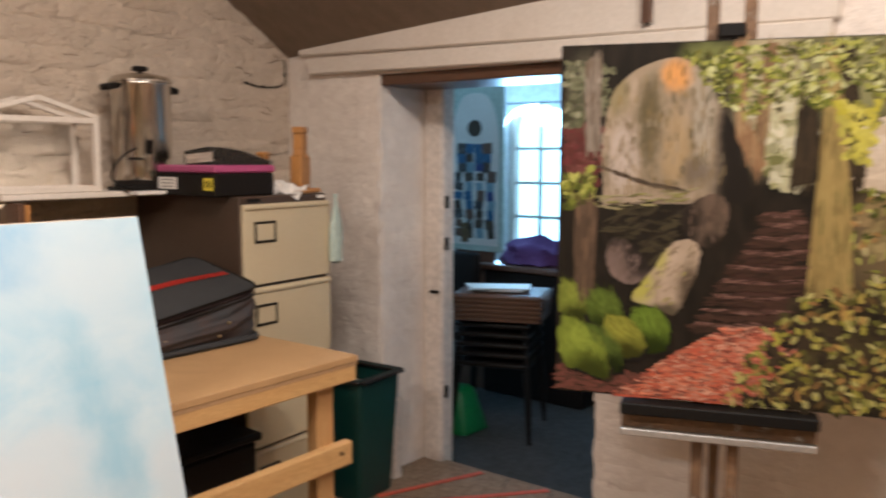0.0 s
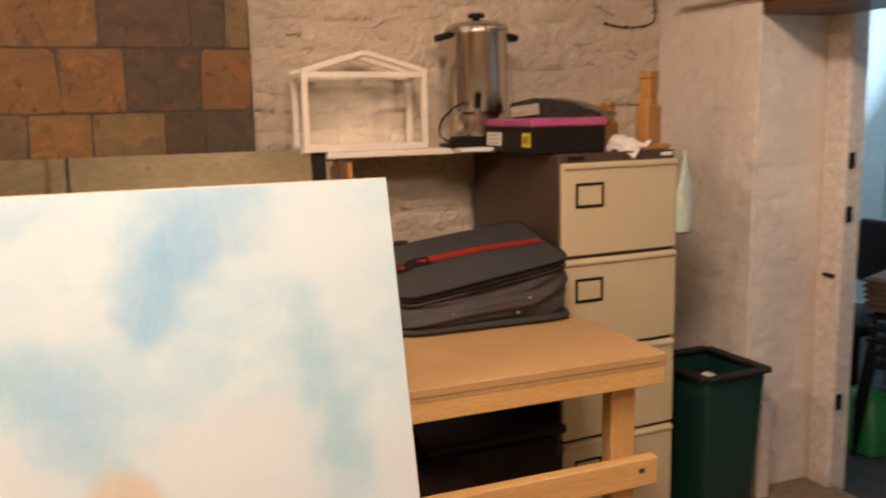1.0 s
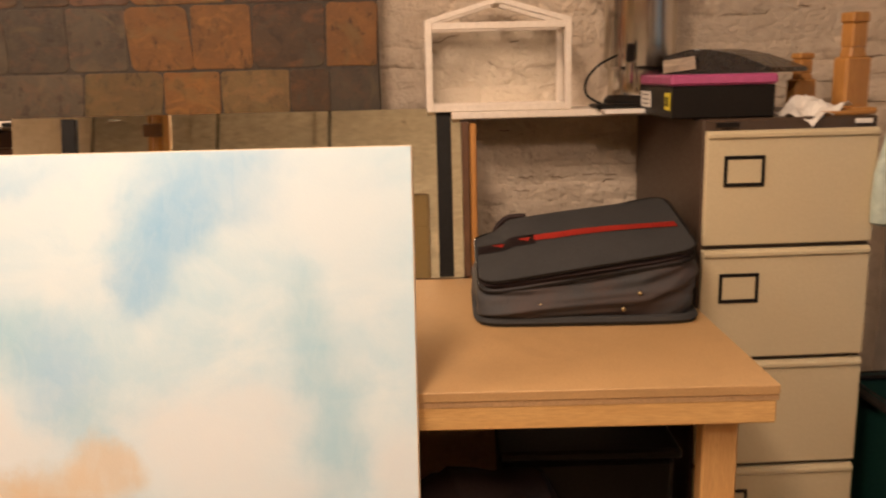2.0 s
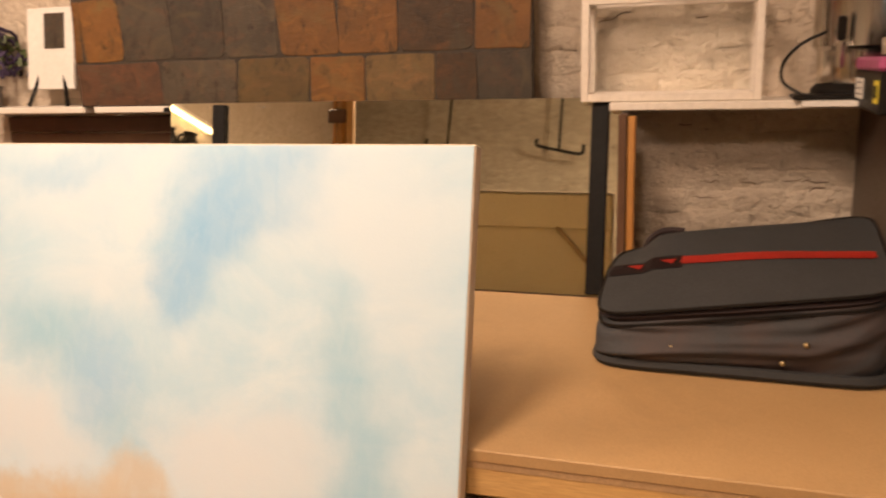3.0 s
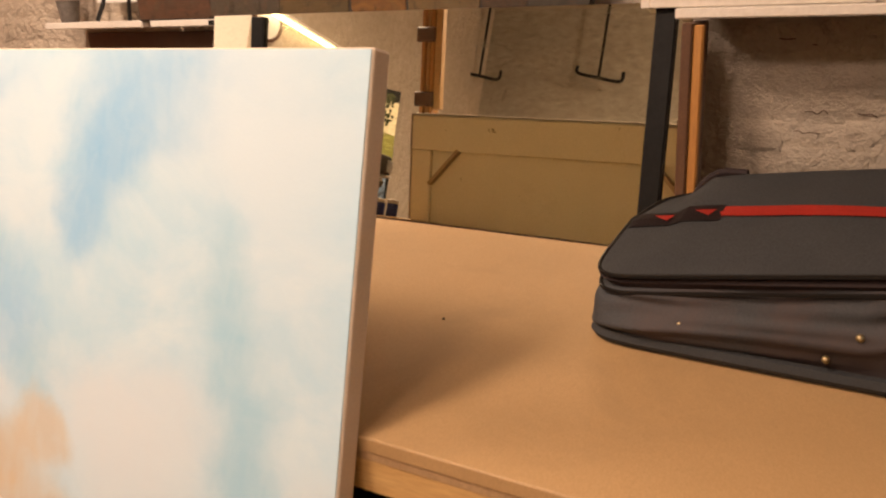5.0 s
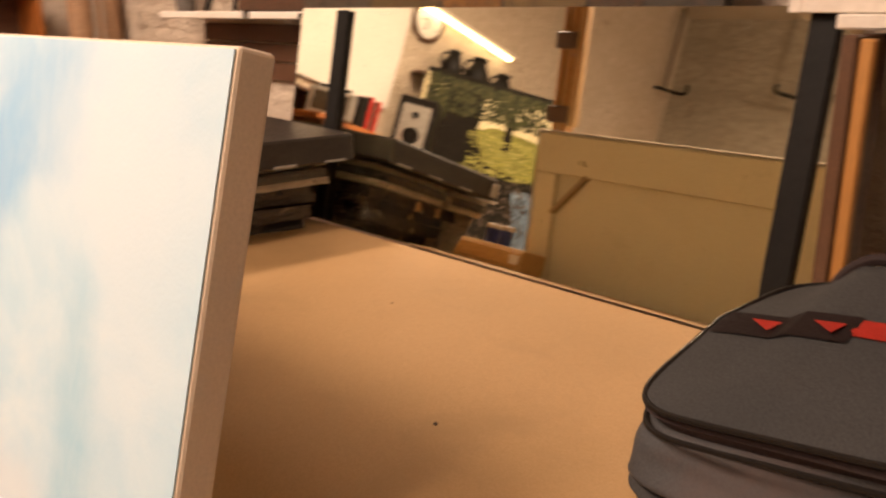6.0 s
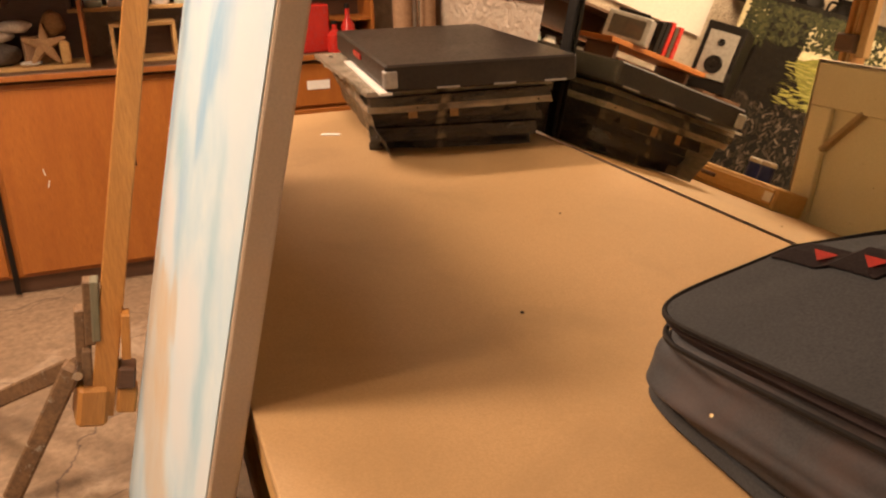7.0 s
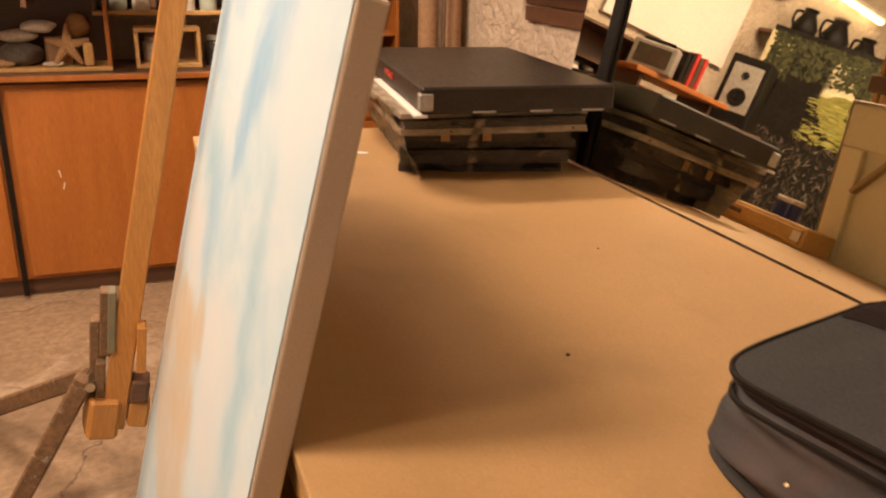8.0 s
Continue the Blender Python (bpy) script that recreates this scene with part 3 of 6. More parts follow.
box(bm, (0.06, 0.36, 0.34), (0, 0, 0.78), bevel=0.03, seg=3)
part("backrest", bm, "black", office, smooth=True)
bm = bmesh.new()
box(bm, (0.42, 0.42, 0.07), (-0.2, 0, 0.46), bevel=0.03, seg=3)
part("seat", bm, "black", office, smooth=True)
bm = bmesh.new()
rod(bm, (-0.2, 0, 0), (-0.2, 0, 0.45), 0.03)
rod(bm, (0, 0, 0.45), (0, 0, 0.7), 0.015)
part("stem", bm, "black_metal", office)
bm = bmesh.new()
box(bm, (0.25, 0.30, 0.26), (0, 0, 0.13), taper=0.6, bevel=0.03, seg=2)
for v in bm.verts:
    v.co += Vector((noise.noise(v.co * 9), noise.noise(v.co * 8 + Vector((4, 0, 0))), 0)) * 0.03
tagged(part("green_bag", bm, "green_bag", None, "", True, (1.78, -0.30, -0.06)), "green plastic bag on the stone floor", "bag", kind="thing")
structure(solid("trim_tape", "orange_tape", (0.55, 0.03, 0.003), (0.93, -0.80, 0.0035), (0, 0, -22)), "strip of orange-red tape on the floor", "tape")
structure(solid("trim_tape", "orange_tape", (0.5, 0.03, 0.003), (1.0, -1.1, 0.0035), (0, 0, -40)), "strip of orange-red tape on the floor", "tape")

# ---- workbench ----
TZ, TF, TB, TR, TL = 0.85, -1.225, -0.267, -0.008, -2.5
bench = thing("workbench", (0, 0, 0), "long workbench with an MDF top on a pine frame", "workbench")
W = TR - TL
solid("top", "mdf", (W, TB - TF, 0.022), ((TR + TL) / 2, (TB + TF) / 2, TZ - 0.011), bevel=0.002, parent=bench, label="bare brown MDF board")
solid("edge_strip", "mdf_edge", (W - 0.004, 0.02, 0.012), ((TR + TL) / 2, TF + 0.012, TZ - 0.028), parent=bench)
solid("front_rail", "pine", (W - 0.01, 0.04, 0.062), ((TR + TL) / 2, TF + 0.023, TZ - 0.053), bevel=0.003, parent=bench)
solid("back_rail", "pine", (W - 0.01, 0.04, 0.062), ((TR + TL) / 2, TB - 0.03, TZ - 0.066), bevel=0.003, parent=bench)
solid("end_rail", "pine", (0.04, TB - TF - 0.1, 0.062), (TR - 0.03, (TB + TF) / 2, TZ - 0.066), (0, 0, 0), 0.003, bench)
for x in (TR - 0.1, -1.25, TL + 0.1):
    for y in (TF + 0.075, TB - 0.08):
        solid("leg", "pine_up", (0.075, 0.05, TZ - 0.036), (x, y, (TZ - 0.036) / 2), bevel=0.004, parent=bench)
solid("stretcher", "pine", (W - 0.03, 0.035, 0.078), ((TR + TL) / 2 - 0.0, TF + 0.03, 0.522), bevel=0.003, parent=bench)
solid("knot", "umber", (0.018, 0.003, 0.012), (-0.075, TF + 0.0115, 0.53), bevel=0.001, parent=bench)
for x, y, s in ((-0.859, -0.818, 0.007), (-1.25, -0.55, 0.004)):
    bm = bmesh.new()
    bmesh.ops.create_icosphere(bm, subdivisions=1, radius=s / 2)
    part("paint_speck", bm, "umber", bench, at=pose(x, y, TZ + 0.0005))
# things kept under the bench
bm = bmesh.new()
bmesh.ops.create_icosphere(bm, subdivisions=3, radius=1)
for v in bm.verts:
    k = 1 + 0.25 * noise.noise(v.co * 2)
    v.co = Vector((v.co.x * 0.3 * k, v.co.y * 0.2 * k, max(v.co.z * 0.28 * k, -0.22)))
tagged(part("holdall", bm, "fabric_dark", None, "", True, (-0.62, -0.85, 0.22)), "dark maroon holdall lying under the workbench", "bag", kind="thing")
crate = thing("storage_crate", (-0.32, -0.62, 0), "black plastic storage crate under the workbench", "crate")
solid("body", "black", (0.42, 0.4, 0.5), (0, 0, 0.25), bevel=0.015, parent=crate, taper=1.05)
solid("lid", "black", (0.47, 0.44, 0.03), (0, 0, 0.515), bevel=0.008, parent=crate)
crate2 = copy_thing(crate, pose(-1.3, -0.7, 0))

# ---- mirror leaning behind the bench ----
TILT = 10.9
mirror = thing("wall_mirror", pose(-1.325, -0.262, TZ, -TILT), "large old mirror leaning back against the shelf rail", "mirror")
solid("glass", "mirror", (1.41, 0.006, 0.532), (0, 0.003, 0.2685), parent=mirror, label="slightly foxed silvered glass")
solid("backing", "mdf_edge", (1.40, 0.008, 0.528), (0, 0.011, 0.2685), parent=mirror)
for x in (-0.674, -1.848):
    solid("clamp_bar", "black_metal", (0.046, 0.012, 0.522), (x + 1.325, -0.007, 0.2665), bevel=0.003, parent=mirror, label="flat black steel bar")
rail = structure(solid("trim_rail", "black_metal", (1.44, 0.075, 0.014), (-1.35, -0.115, 1.356), bevel=0.002), "black steel rail under the painted panel", "rail")
plank = thing("side_plank", (-0.607, -0.19, TZ), "upright plank with a pale edge carrying the shelf", "plank")
solid("board", "oak_dark", (0.022, 0.13, 0.485), (0, 0, 0.2425), bevel=0.003, parent=plank)
solid("edge_strip", "easel", (0.02, 0.02, 0.48), (0.022, -0.05, 0.24), bevel=0.003, parent=plank)
shelf = tagged(solid("wall_shelf", "white_wood", (0.665, 0.26, 0.022), (-0.315, -0.075, 1.352), bevel=0.003), "white-painted shelf board beside the filing cabinet", "shelf", kind="thing")
for i, x in enumerate((-2.675, -2.21)):
    tagged(solid("wall_shelf", "white_wood", (0.515 if i == 0 else 0.335, 0.2, 0.022), (x, -0.01, 1.356), bevel=0.003), "narrow white shelf board on the rough wall", "shelf", "white shelf boards", "thing")
bm = bmesh.new()
for i in range(3):
    box(bm, (0.86, 0.02, 0.055), (0, 0, -0.06 * i), bevel=0.003)
tagged(part("back_board", bm, "oak_dark", None, "", False, (-2.47, 0.045, 1.30)), "brown slatted board under the white shelf", "board", kind="thing")

# ---- painted panel of stone blocks ----
panel = thing("stone_block_painting", (0, -0.105, 1.366), "long canvas painted with ochre and grey stone blocks", "painting")
PL, PR, PH = -2.425, -0.872, 0.86
solid("canvas", "mortar", (PR - PL, 0.03, PH), ((PL + PR) / 2, 0.01, PH / 2), bevel=0.002, parent=panel)
K = (PR - PL) / 809.0
ROWS = [
    (0.0, 0.143, (22, 195, 340, 472, 568, 682, 748, 831), ("rust", "slate", "tan", "ochre", "tan", "umber", "slate")),
    (0.143, 0.345, (22, 40, 122, 222, 322, 420, 525, 625, 745, 831), ("ochre", "ochre", "slate", "slate", "slate", "ochre", "ochre", "umber", "ochre")),
    (0.345, 0.56, (22, 130, 250, 330, 430, 590, 735, 790, 831), ("slate", "umber", "umber", "rust", "ochre", "rust", "umber", "tan")),
    (0.56, 0.75, (22, 90, 210, 300, 420, 520, 640, 740, 831), ("umber", "slate", "rust", "ochre", "umber", "slate", "ochre", "rust")),
    (0.75, PH, (22, 160, 280, 400, 520, 640, 760, 831), ("slate", "umber", "ochre", "rust", "slate", "umber", "ochre")),
]
rb = random.Random(21)
for z0, z1, xs, cols in ROWS:
    for a, b, c in zip(xs, xs[1:], cols):
        w, h = (b - a) * K - 0.005, z1 - z0 - 0.006
        r = min(w, h) * 0.16
        bm = bmesh.new()
        ring = []
        # a block with softened corners, sides bowed a little, the next block starting where this one ends
        skew = rb.uniform(-0.006, 0.006)
        for cx, cz, a0 in ((1, -1, -90), (1, 1, 0), (-1, 1, 90), (-1, -1, 180)):
            rr = r * rb.uniform(0.3, 1.0)
            for q in range(4):
                an = radians(a0 + 30 * q)
                ring.append((cx * (w / 2 - rr) + rr * math.cos(an) + skew * cz + rb.uniform(-0.0015, 0.0015), cz * (h / 2 - rr) + rr * math.sin(an) + rb.uniform(-0.0015, 0.0015)))
            if cx == cz:
                ring.append((rb.uniform(-0.2, 0.2) * w, cz * h / 2 + rb.uniform(-0.003, 0.002)))
            if cx != cz:
                ring.append((cx * w / 2 + rb.uniform(-0.002, 0.002), rb.uniform(-0.2, 0.2) * h))
        lo = [bm.verts.new((x, 0, z)) for x, z in ring]
        hi = [bm.verts.new((x * 0.99, -0.0012, z * 0.985)) for x, z in ring]
        bm.faces.new(hi)
        n = len(ring)
        for i in range(n):
            bm.faces.new((lo[i], lo[(i + 1) % n], hi[(i + 1) % n], hi[i]))
        part("painted_block", bm, c, panel, at=pose(PL + ((a + b) / 2 - 22) * K, -0.006, (z0 + z1) / 2))

# ---- on the shelf ----
lan = thing("white_lantern", pose(-0.499, -0.192, 1.364, 0, 0, 1.5), "white wooden mini greenhouse with glass panes", "lantern")
LW, LD, LH, LA, B = 0.45, 0.17, 0.268, 0.065, 0.021
for x in (-LW / 2 + B / 2, LW / 2 - B / 2):
    for y in (B / 2, LD - B / 2):
        solid("post", "white_wood", (B, B, LH), (x, y, LH / 2), bevel=0.002, parent=lan)
for y in (B / 2, LD - B / 2):
    for z in (B / 2, LH - B / 2):
        solid("rail", "white_wood", (LW - 2 * B, B, B), (0, y, z), bevel=0.002, parent=lan)
    for s in (-1, 1):
        bm = bmesh.new()
        bar(bm, (s * LW / 2, y, LH), (0, y, LH + LA), B * 0.8, B * 0.8, 0.002)
        part("rafter", bm, "white_wood", lan)
for x in (-LW / 2 + B / 2, LW / 2 - B / 2):
    for z in (B / 2, LH - B / 2):
        solid("rail", "white_wood", (B, LD - 2 * B, B), (x, LD / 2, z), bevel=0.002, parent=lan)
solid("ridge", "white_wood", (B, LD, B * 0.8), (0, LD / 2, LH + LA - 0.004), bevel=0.002, parent=lan)
solid("floor_board", "white_wood", (LW - 0.02, LD - 0.02, 0.008), (0, LD / 2, 0.006), parent=lan)
solid("pane", "glass", (LW - 2 * B, 0.002, LH - 2 * B), (0, LD - B / 2, LH / 2), parent=lan).visible_shadow = False

urn = thing("water_urn", (-0.045, -0.10, 1.364), "tall stainless steel water urn with black handles and lid knob", "urn")
bm = bmesh.new()
lathe(bm, [(0.098, 0.035), (0.10, 0.04), (0.10, 0.115), (0.112, 0.125), (0.113, 0.40), (0.117, 0.405), (0.117, 0.415), (0.113, 0.42)], 40)
part("body", bm, "steel", urn, smooth=True)
bm = bmesh.new()
lathe(bm, [(0.119, 0.416), (0.119, 0.424), (0.105, 0.438), (0.06, 0.45), (0.02, 0.453)], 40)
part("lid", bm, "steel", urn, smooth=True)
bm = bmesh.new()
lathe(bm, [(0.012, 0.448), (0.012, 0.46), (0.03, 0.464), (0.032, 0.474), (0.026, 0.48)], 20)
part("knob", bm, "black", urn, smooth=True)
bm = bmesh.new()
lathe(bm, [(0.112, 0.0), (0.112, 0.022), (0.10, 0.036)], 32)
part("base", bm, "black", urn, smooth=True)
for s in (-1, 1):
    bm = bmesh.new()
    box(bm, (0.05, 0.06, 0.025), (s * 0.135, 0, 0.395), (0, s * 12, 0), 0.008, 2)
    part("handle", bm, "black", urn, smooth=True)
bm = bmesh.new()
rod(bm, (-0.05, -0.095, 0.12), (-0.065, -0.15, 0.12), 0.013)
rod(bm, (-0.065, -0.15, 0.135), (-0.065, -0.15, 0.075), 0.012, 0.009)
part("tap", bm, "steel", urn, smooth=True)
bm = bmesh.new()
box(bm, (0.02, 0.02, 0.055), (-0.065, -0.15, 0.165), (10, 0, 0), 0.004)
part("tap_lever", bm, "black", urn)
bm = bmesh.new()
rod(bm, (-0.03, -0.112, 0.05), (-0.03, -0.112, 0.12), 0.006, n=8)
rod(bm, (-0.015, -0.116, 0.05), (-0.015, -0.116, 0.12), 0.004, n=8)
part("gauge", bm, "glass", urn)
bm = bmesh.new()
pipe(bm, smooth_path([(-0.09, -0.09, 0.16), (-0.15, -0.10, 0.13), (-0.185, -0.09, 0.085), (-0.18, -0.08, 0.04), (-0.13, -0.10, 0.008)]), 0.004)
part("cable", bm, "black", urn, smooth=True)
solid("drip_tray", "black", (0.22, 0.13, 0.012), (-0.05, -0.065, 0.006), bevel=0.004, parent=urn)
tagged(solid("paper_pad", "paper", (0.17, 0.12, 0.012), (-0.10, -0.225, 1.357), (0, 0, -4)), "white card hanging over the shelf edge", "card", kind="thing")

bx = thing("document_box", pose(0.064, -0.404, 1.348, 0, 0, -91), "black document box with a magenta lid and small labels", "box")
solid("body", "black", (0.385, 0.27, 0.085), (0, 0, 0.0425), bevel=0.004, parent=bx)
solid("lid", "magenta", (0.37, 0.28, 0.028), (0.012, 0, 0.10), bevel=0.006, parent=bx, label="faded magenta lid")
solid("label", "paper", (0.12, 0.002, 0.045), (-0.105, -0.1365, 0.045), parent=bx)
solid("label", "yellow", (0.055, 0.002, 0.045), (0.150, -0.1365, 0.045), parent=bx)
for x in (0.136, 0.150, 0.164):
    solid("print_bar", "black", (0.006, 0.001, 0.026), (x, -0.138, 0.045), parent=bx)
for z in (0.032, 0.045, 0.058):
    solid("print_bar", "stone", (0.08, 0.001, 0.003), (-0.105, -0.138, z), parent=bx)
folder = thing("ring_binder", pose(0.150, -0.385, 1.463, 0, 0, -45.2), "black ring binder lying open on the document box", "binder")
bm = bmesh.new()
prof = ((-0.15, 0.0), (0.17, 0.0), (0.17, 0.012), (0.06, 0.05), (-0.02, 0.066), (-0.06, 0.068), (-0.15, 0.052))
ends = [[bm.verts.new((x, y, z)) for x, z in prof] for y in (-0.12, 0.12)]
bm.faces.new(ends[0])
bm.faces.new(ends[1][::-1])
for k in range(len(prof)):
    q = (k + 1) % len(prof)
    bm.faces.new((ends[0][k], ends[1][k], ends[1][q], ends[0][q]))
bmesh.ops.bevel(bm, geom=bm.edges[:], offset=0.004, segments=2, affect="EDGES")
for v in bm.verts:
    v.co += Vector((0.3 * noise.noise(v.co * 21), noise.noise(v.co * 17 + Vector((2, 0, 0))), 0.7 * noise.noise(v.co * 15 + Vector((0, 5, 0))))) * 0.008 * min(1.0, max(v.co.z, 0.0) / 0.03)
part("cover", bm, "black_gloss", folder, smooth=True)
solid("spine_card", "film_pale", (0.10, 0.002, 0.036), (-0.092, -0.130, 0.026), (0, -6, 0), parent=folder, label="pale card in the binder's spine")

# ---- filing cabinet ----
CAB = pose(0, -0.65, 0, 0, 0, 2.5)
cab = thing("filing_cabinet", CAB, "four-drawer filing cabinet, beige fronts in a dark brown case", "filing cabinet")
CW, CD, CH = 0.465, 0.62, 1.347
solid("case", "brown_metal", (CW, CD, CH), (CW / 2, CD / 2 + 0.018, CH / 2), bevel=0.006, parent=cab)
for i in range(4):
    z1 = 1.318 - 0.3145 * i
    h = 0.302
    dr = solid("drawer", "beige", (CW - 0.008, 0.02, h), (CW / 2, 0.008, z1 - h / 2), bevel=0.004, parent=cab, seg=2)
    solid("lip", "beige", (CW - 0.012, 0.012, 0.016), (0, -0.012, h / 2 - 0.012), bevel=0.004, parent=dr)
    bm = bmesh.new()
    w, k = 0.108, 0.009
    for sx, sz, px, pz in ((w, k, 0, 0.036), (w, k, 0, -0.036), (k, 0.065, -w / 2 + k / 2, 0), (k, 0.065, w / 2 - k / 2, 0)):
        box(bm, (sx, 0.006, sz), (px, -0.012, pz), bevel=0.0015)
    part("label_frame", bm, "black", dr, "black label holder", at=pose(-CW / 2 + 0.105, 0, h / 2 - 0.105))
    solid("card", "beige", (w - 0.012, 0.002, 0.06), (-CW / 2 + 0.105, -0.011, h / 2 - 0.105), parent=dr)
solid("handle_slot", "black", (0.06, 0.004, 0.012), (0.06, 0.007, 1.333), parent=cab)
solid("maker_tag", "paper", (0.045, 0.003, 0.012), (CW - 0.045, 0.007, 1.335), parent=cab)


def wood_block(h, w, m):
    b = thing("wooden_block", m, "bottle-shaped offcut of brown wood standing on the cabinet", "wood block")
    bm = bmesh.new()
    box(bm, (w, w * 0.6, h * 0.55), (0, 0, h * 0.275), bevel=0.006)
    box(bm, (w * 0.68, w * 0.5, h * 0.12), (0, 0, h * 0.6), taper=0.85, bevel=0.004)
    box(bm, (w * 0.6, w * 0.5, h * 0.24), (0, 0, h * 0.76), bevel=0.004)
    box(bm, (w * 0.68, w * 0.55, h * 0.1), (0, 0, h * 0.93), bevel=0.004)
    part("block", bm, "easel", b)


wood_block(0.275, 0.088, pose(0.452, -0.47, CH, 0, 0, 20))
wood_block(0.17, 0.075, pose(0.375, -0.33, CH, 0, 0, 20))
bm = bmesh.new()
bmesh.ops.create_grid(bm, x_segments=10, y_segments=8, size=0.5)
for v in bm.verts:
    v.co = Vector((v.co.x * 0.16, v.co.y * 0.12, 0.012 + 0.03 * noise.noise(v.co * 3.1)))
bmesh.ops.solidify(bm, geom=bm.faces[:], thickness=0.003)
tagged(part("crumpled_paper", bm, "paper", None, "", False, pose(0.315, -0.55, CH + 0.01, 14, -16, 30)), "crumpled white paper on top of the cabinet", "paper", kind="thing")
bm = bmesh.new()
box(bm, (0.15, 0.03, 0.012), (0, 0, 0.006), bevel=0.003)
box(bm, (0.09, 0.05, 0.018), (0.05, 0.02, 0.009), bevel=0.006)
tagged(part("palette_knife", bm, "easel", None, "", False, pose(0.40, -0.57, CH, 0, 0, 14)), "flat wooden tool lying on the cabinet", "tool", kind="thing")
bm = bmesh.new()
lathe(bm, [(0.008, 0.0), (0.03, 0.01), (0.036, 0.06), (0.03, 0.14), (0.016, 0.22), (0.008, 0.26), (0.012, 0.285)], 18)
for v in bm.verts:
    v.co.y *= 0.6
    v.co += Vector((noise.noise(v.co * 22), noise.noise(v.co * 19 + Vector((3, 1, 0))), 0)) * 0.009
tagged(part("plastic_bag", bm, "plastic_bag", None, "", True, CAB @ pose(CW + 0.012, -0.02, 1.058)), "pale green plastic bag hanging from the cabinet corner", "bag", kind="thing")

bin_ = thing("waste_bin", pose(0.665, -0.56, 0, 0, 0, 3), "dark green plastic waste bin with a black liner", "bin")
bm = bmesh.new()
box(bm, (0.22, 0.25, 0.56), (0, 0, 0.28), taper=1.25, bevel=0.012, seg=2)
bmesh.ops.delete(bm, geom=[f for f in bm.faces if f.normal.z > 0.9 and f.calc_center_median().z > 0.5], context="FACES")
bmesh.ops.solidify(bm, geom=bm.faces[:], thickness=0.004)
part("body", bm, "green_bin", bin_)
bm = bmesh.new()
for a, b in (((-1, -1), (1, -1)), ((1, -1), (1, 1)), ((1, 1), (-1, 1)), ((-1, 1), (-1, -1))):
    bar(bm, (a[0] * 0.139, a[1] * 0.158, 0.548), (b[0] * 0.139, b[1] * 0.158, 0.548), 0.05, 0.012, 0.004)
part("liner", bm, "black", bin_, "black bin liner folded over the rim")
solid("rubbish", "paper", (0.14, 0.06, 0.02), (-0.02, -0.03, 0.5), (10, 8, 30), parent=bin_)
solid("inner", "black", (0.24, 0.28, 0.01), (0, 0, 0.47), parent=bin_)

# ---- suitcase ----
case = thing("suitcase", pose(-0.318, -0.59, TZ + 0.002, 0, 0, -1.0), "grey fabric suitcase with a red stripe lying on the bench", "suitcase")
CX, CY = 0.545, 0.40


def case_shell(z0, z1, grow, wob, n=64, rows=6, tilt=0.0, close=True, folds=()):
    """A soft box with rounded corners between two heights; tilt lifts its right end."""
    bm = bmesh.new()
    rings = []
    for j in range(rows + 1):
        u = j / rows
        ring = []
        for i in range(n):
            a = 2 * math.pi * i / n
            c, s = math.cos(a), math.sin(a)
            e = 0.24
            x = (CX / 2 + grow) * math.copysign(abs(c) ** e, c)
            y = (CY / 2 + grow) * math.copysign(abs(s) ** e, s)
            bulge = 0.012 * math.sin(math.pi * u)
            p = Vector((x, y, 0))
            k = 1 + bulge / 0.25
            w = wob * (noise.noise(Vector((x * 7, y * 7, u * 2.2 + wob * 90))) - 0.55 * abs(noise.noise(Vector((x * 8 - u * 1.5, y * 8, u * 1.2 + 3.0)))))
            if folds and s < 0:
                for off, slope, width, depth in folds:
                    d = u - off - slope * x / CX
                    w += depth * (0.7 * math.exp(-((d - 1.6 * width) / width) ** 2) - math.exp(-(d / width) ** 2)) * min(1.0, 4 * abs(s))
            zt = z1(x, y) if callable(z1) else z1
            zb = z0(x, y) if callable(z0) else z0
            ring.append(bm.verts.new((x * k + w * c, y * k + w * s, zb + (zt - zb) * u)))
        rings.append(ring)
    for lo, hi in zip(rings, rings[1:]):
        for i in range(n):
            bm.faces.new((lo[i], lo[(i + 1) % n], hi[(i + 1) % n], hi[i]))
    return bm, rings


def lid_z(x, y):
    u, v = x / CX + 0.5, max(y / CY + 0.5, 0.0)
    left, right = 0.108 + 0.046 * min(v / 0.5, 1.0) ** 0.9, 0.188 + 0.076 * v
    return left + (right - left) * u


RIDGE = ((-0.30, 0.140), (-0.262, 0.150), (-0.217, 0.181), (-0.182, 0.220), (-0.10, 0.233), (0.0, 0.245), (0.30, 0.262))


def ridge_z(x):
    """Height of the lid's hinge side; its end falls away steeply."""
    for (a, p), (b, q) in zip(RIDGE, RIDGE[1:]):
        if x <= b:
            return p + (q - p) * max(x - a, 0.0) / (b - a)
    return RIDGE[-1][1]


bm, rings = case_shell(0.012, lambda x, y: lid_z(x, y) - 0.022, 0.0, 0.020, 176, 30, folds=((0.45, 0.8, 0.08, 0.006), (0.05, 1.0, 0.07, 0.005), (0.60, -0.5, 0.07, 0.003)))
bm.faces.new(rings[0][::-1])
bm.faces.new(rings[-1])
part("body", bm, "fabric_body", case, smooth=True)
bm, rings = case_shell(lambda x, y: lid_z(x, y) - 0.026, lambda x, y: lid_z(x, y) - 0.004, -0.006, 0.004, rows=2)
part("zip_band", bm, "fabric_dark", case, "dark maroon zip band", smooth=True)


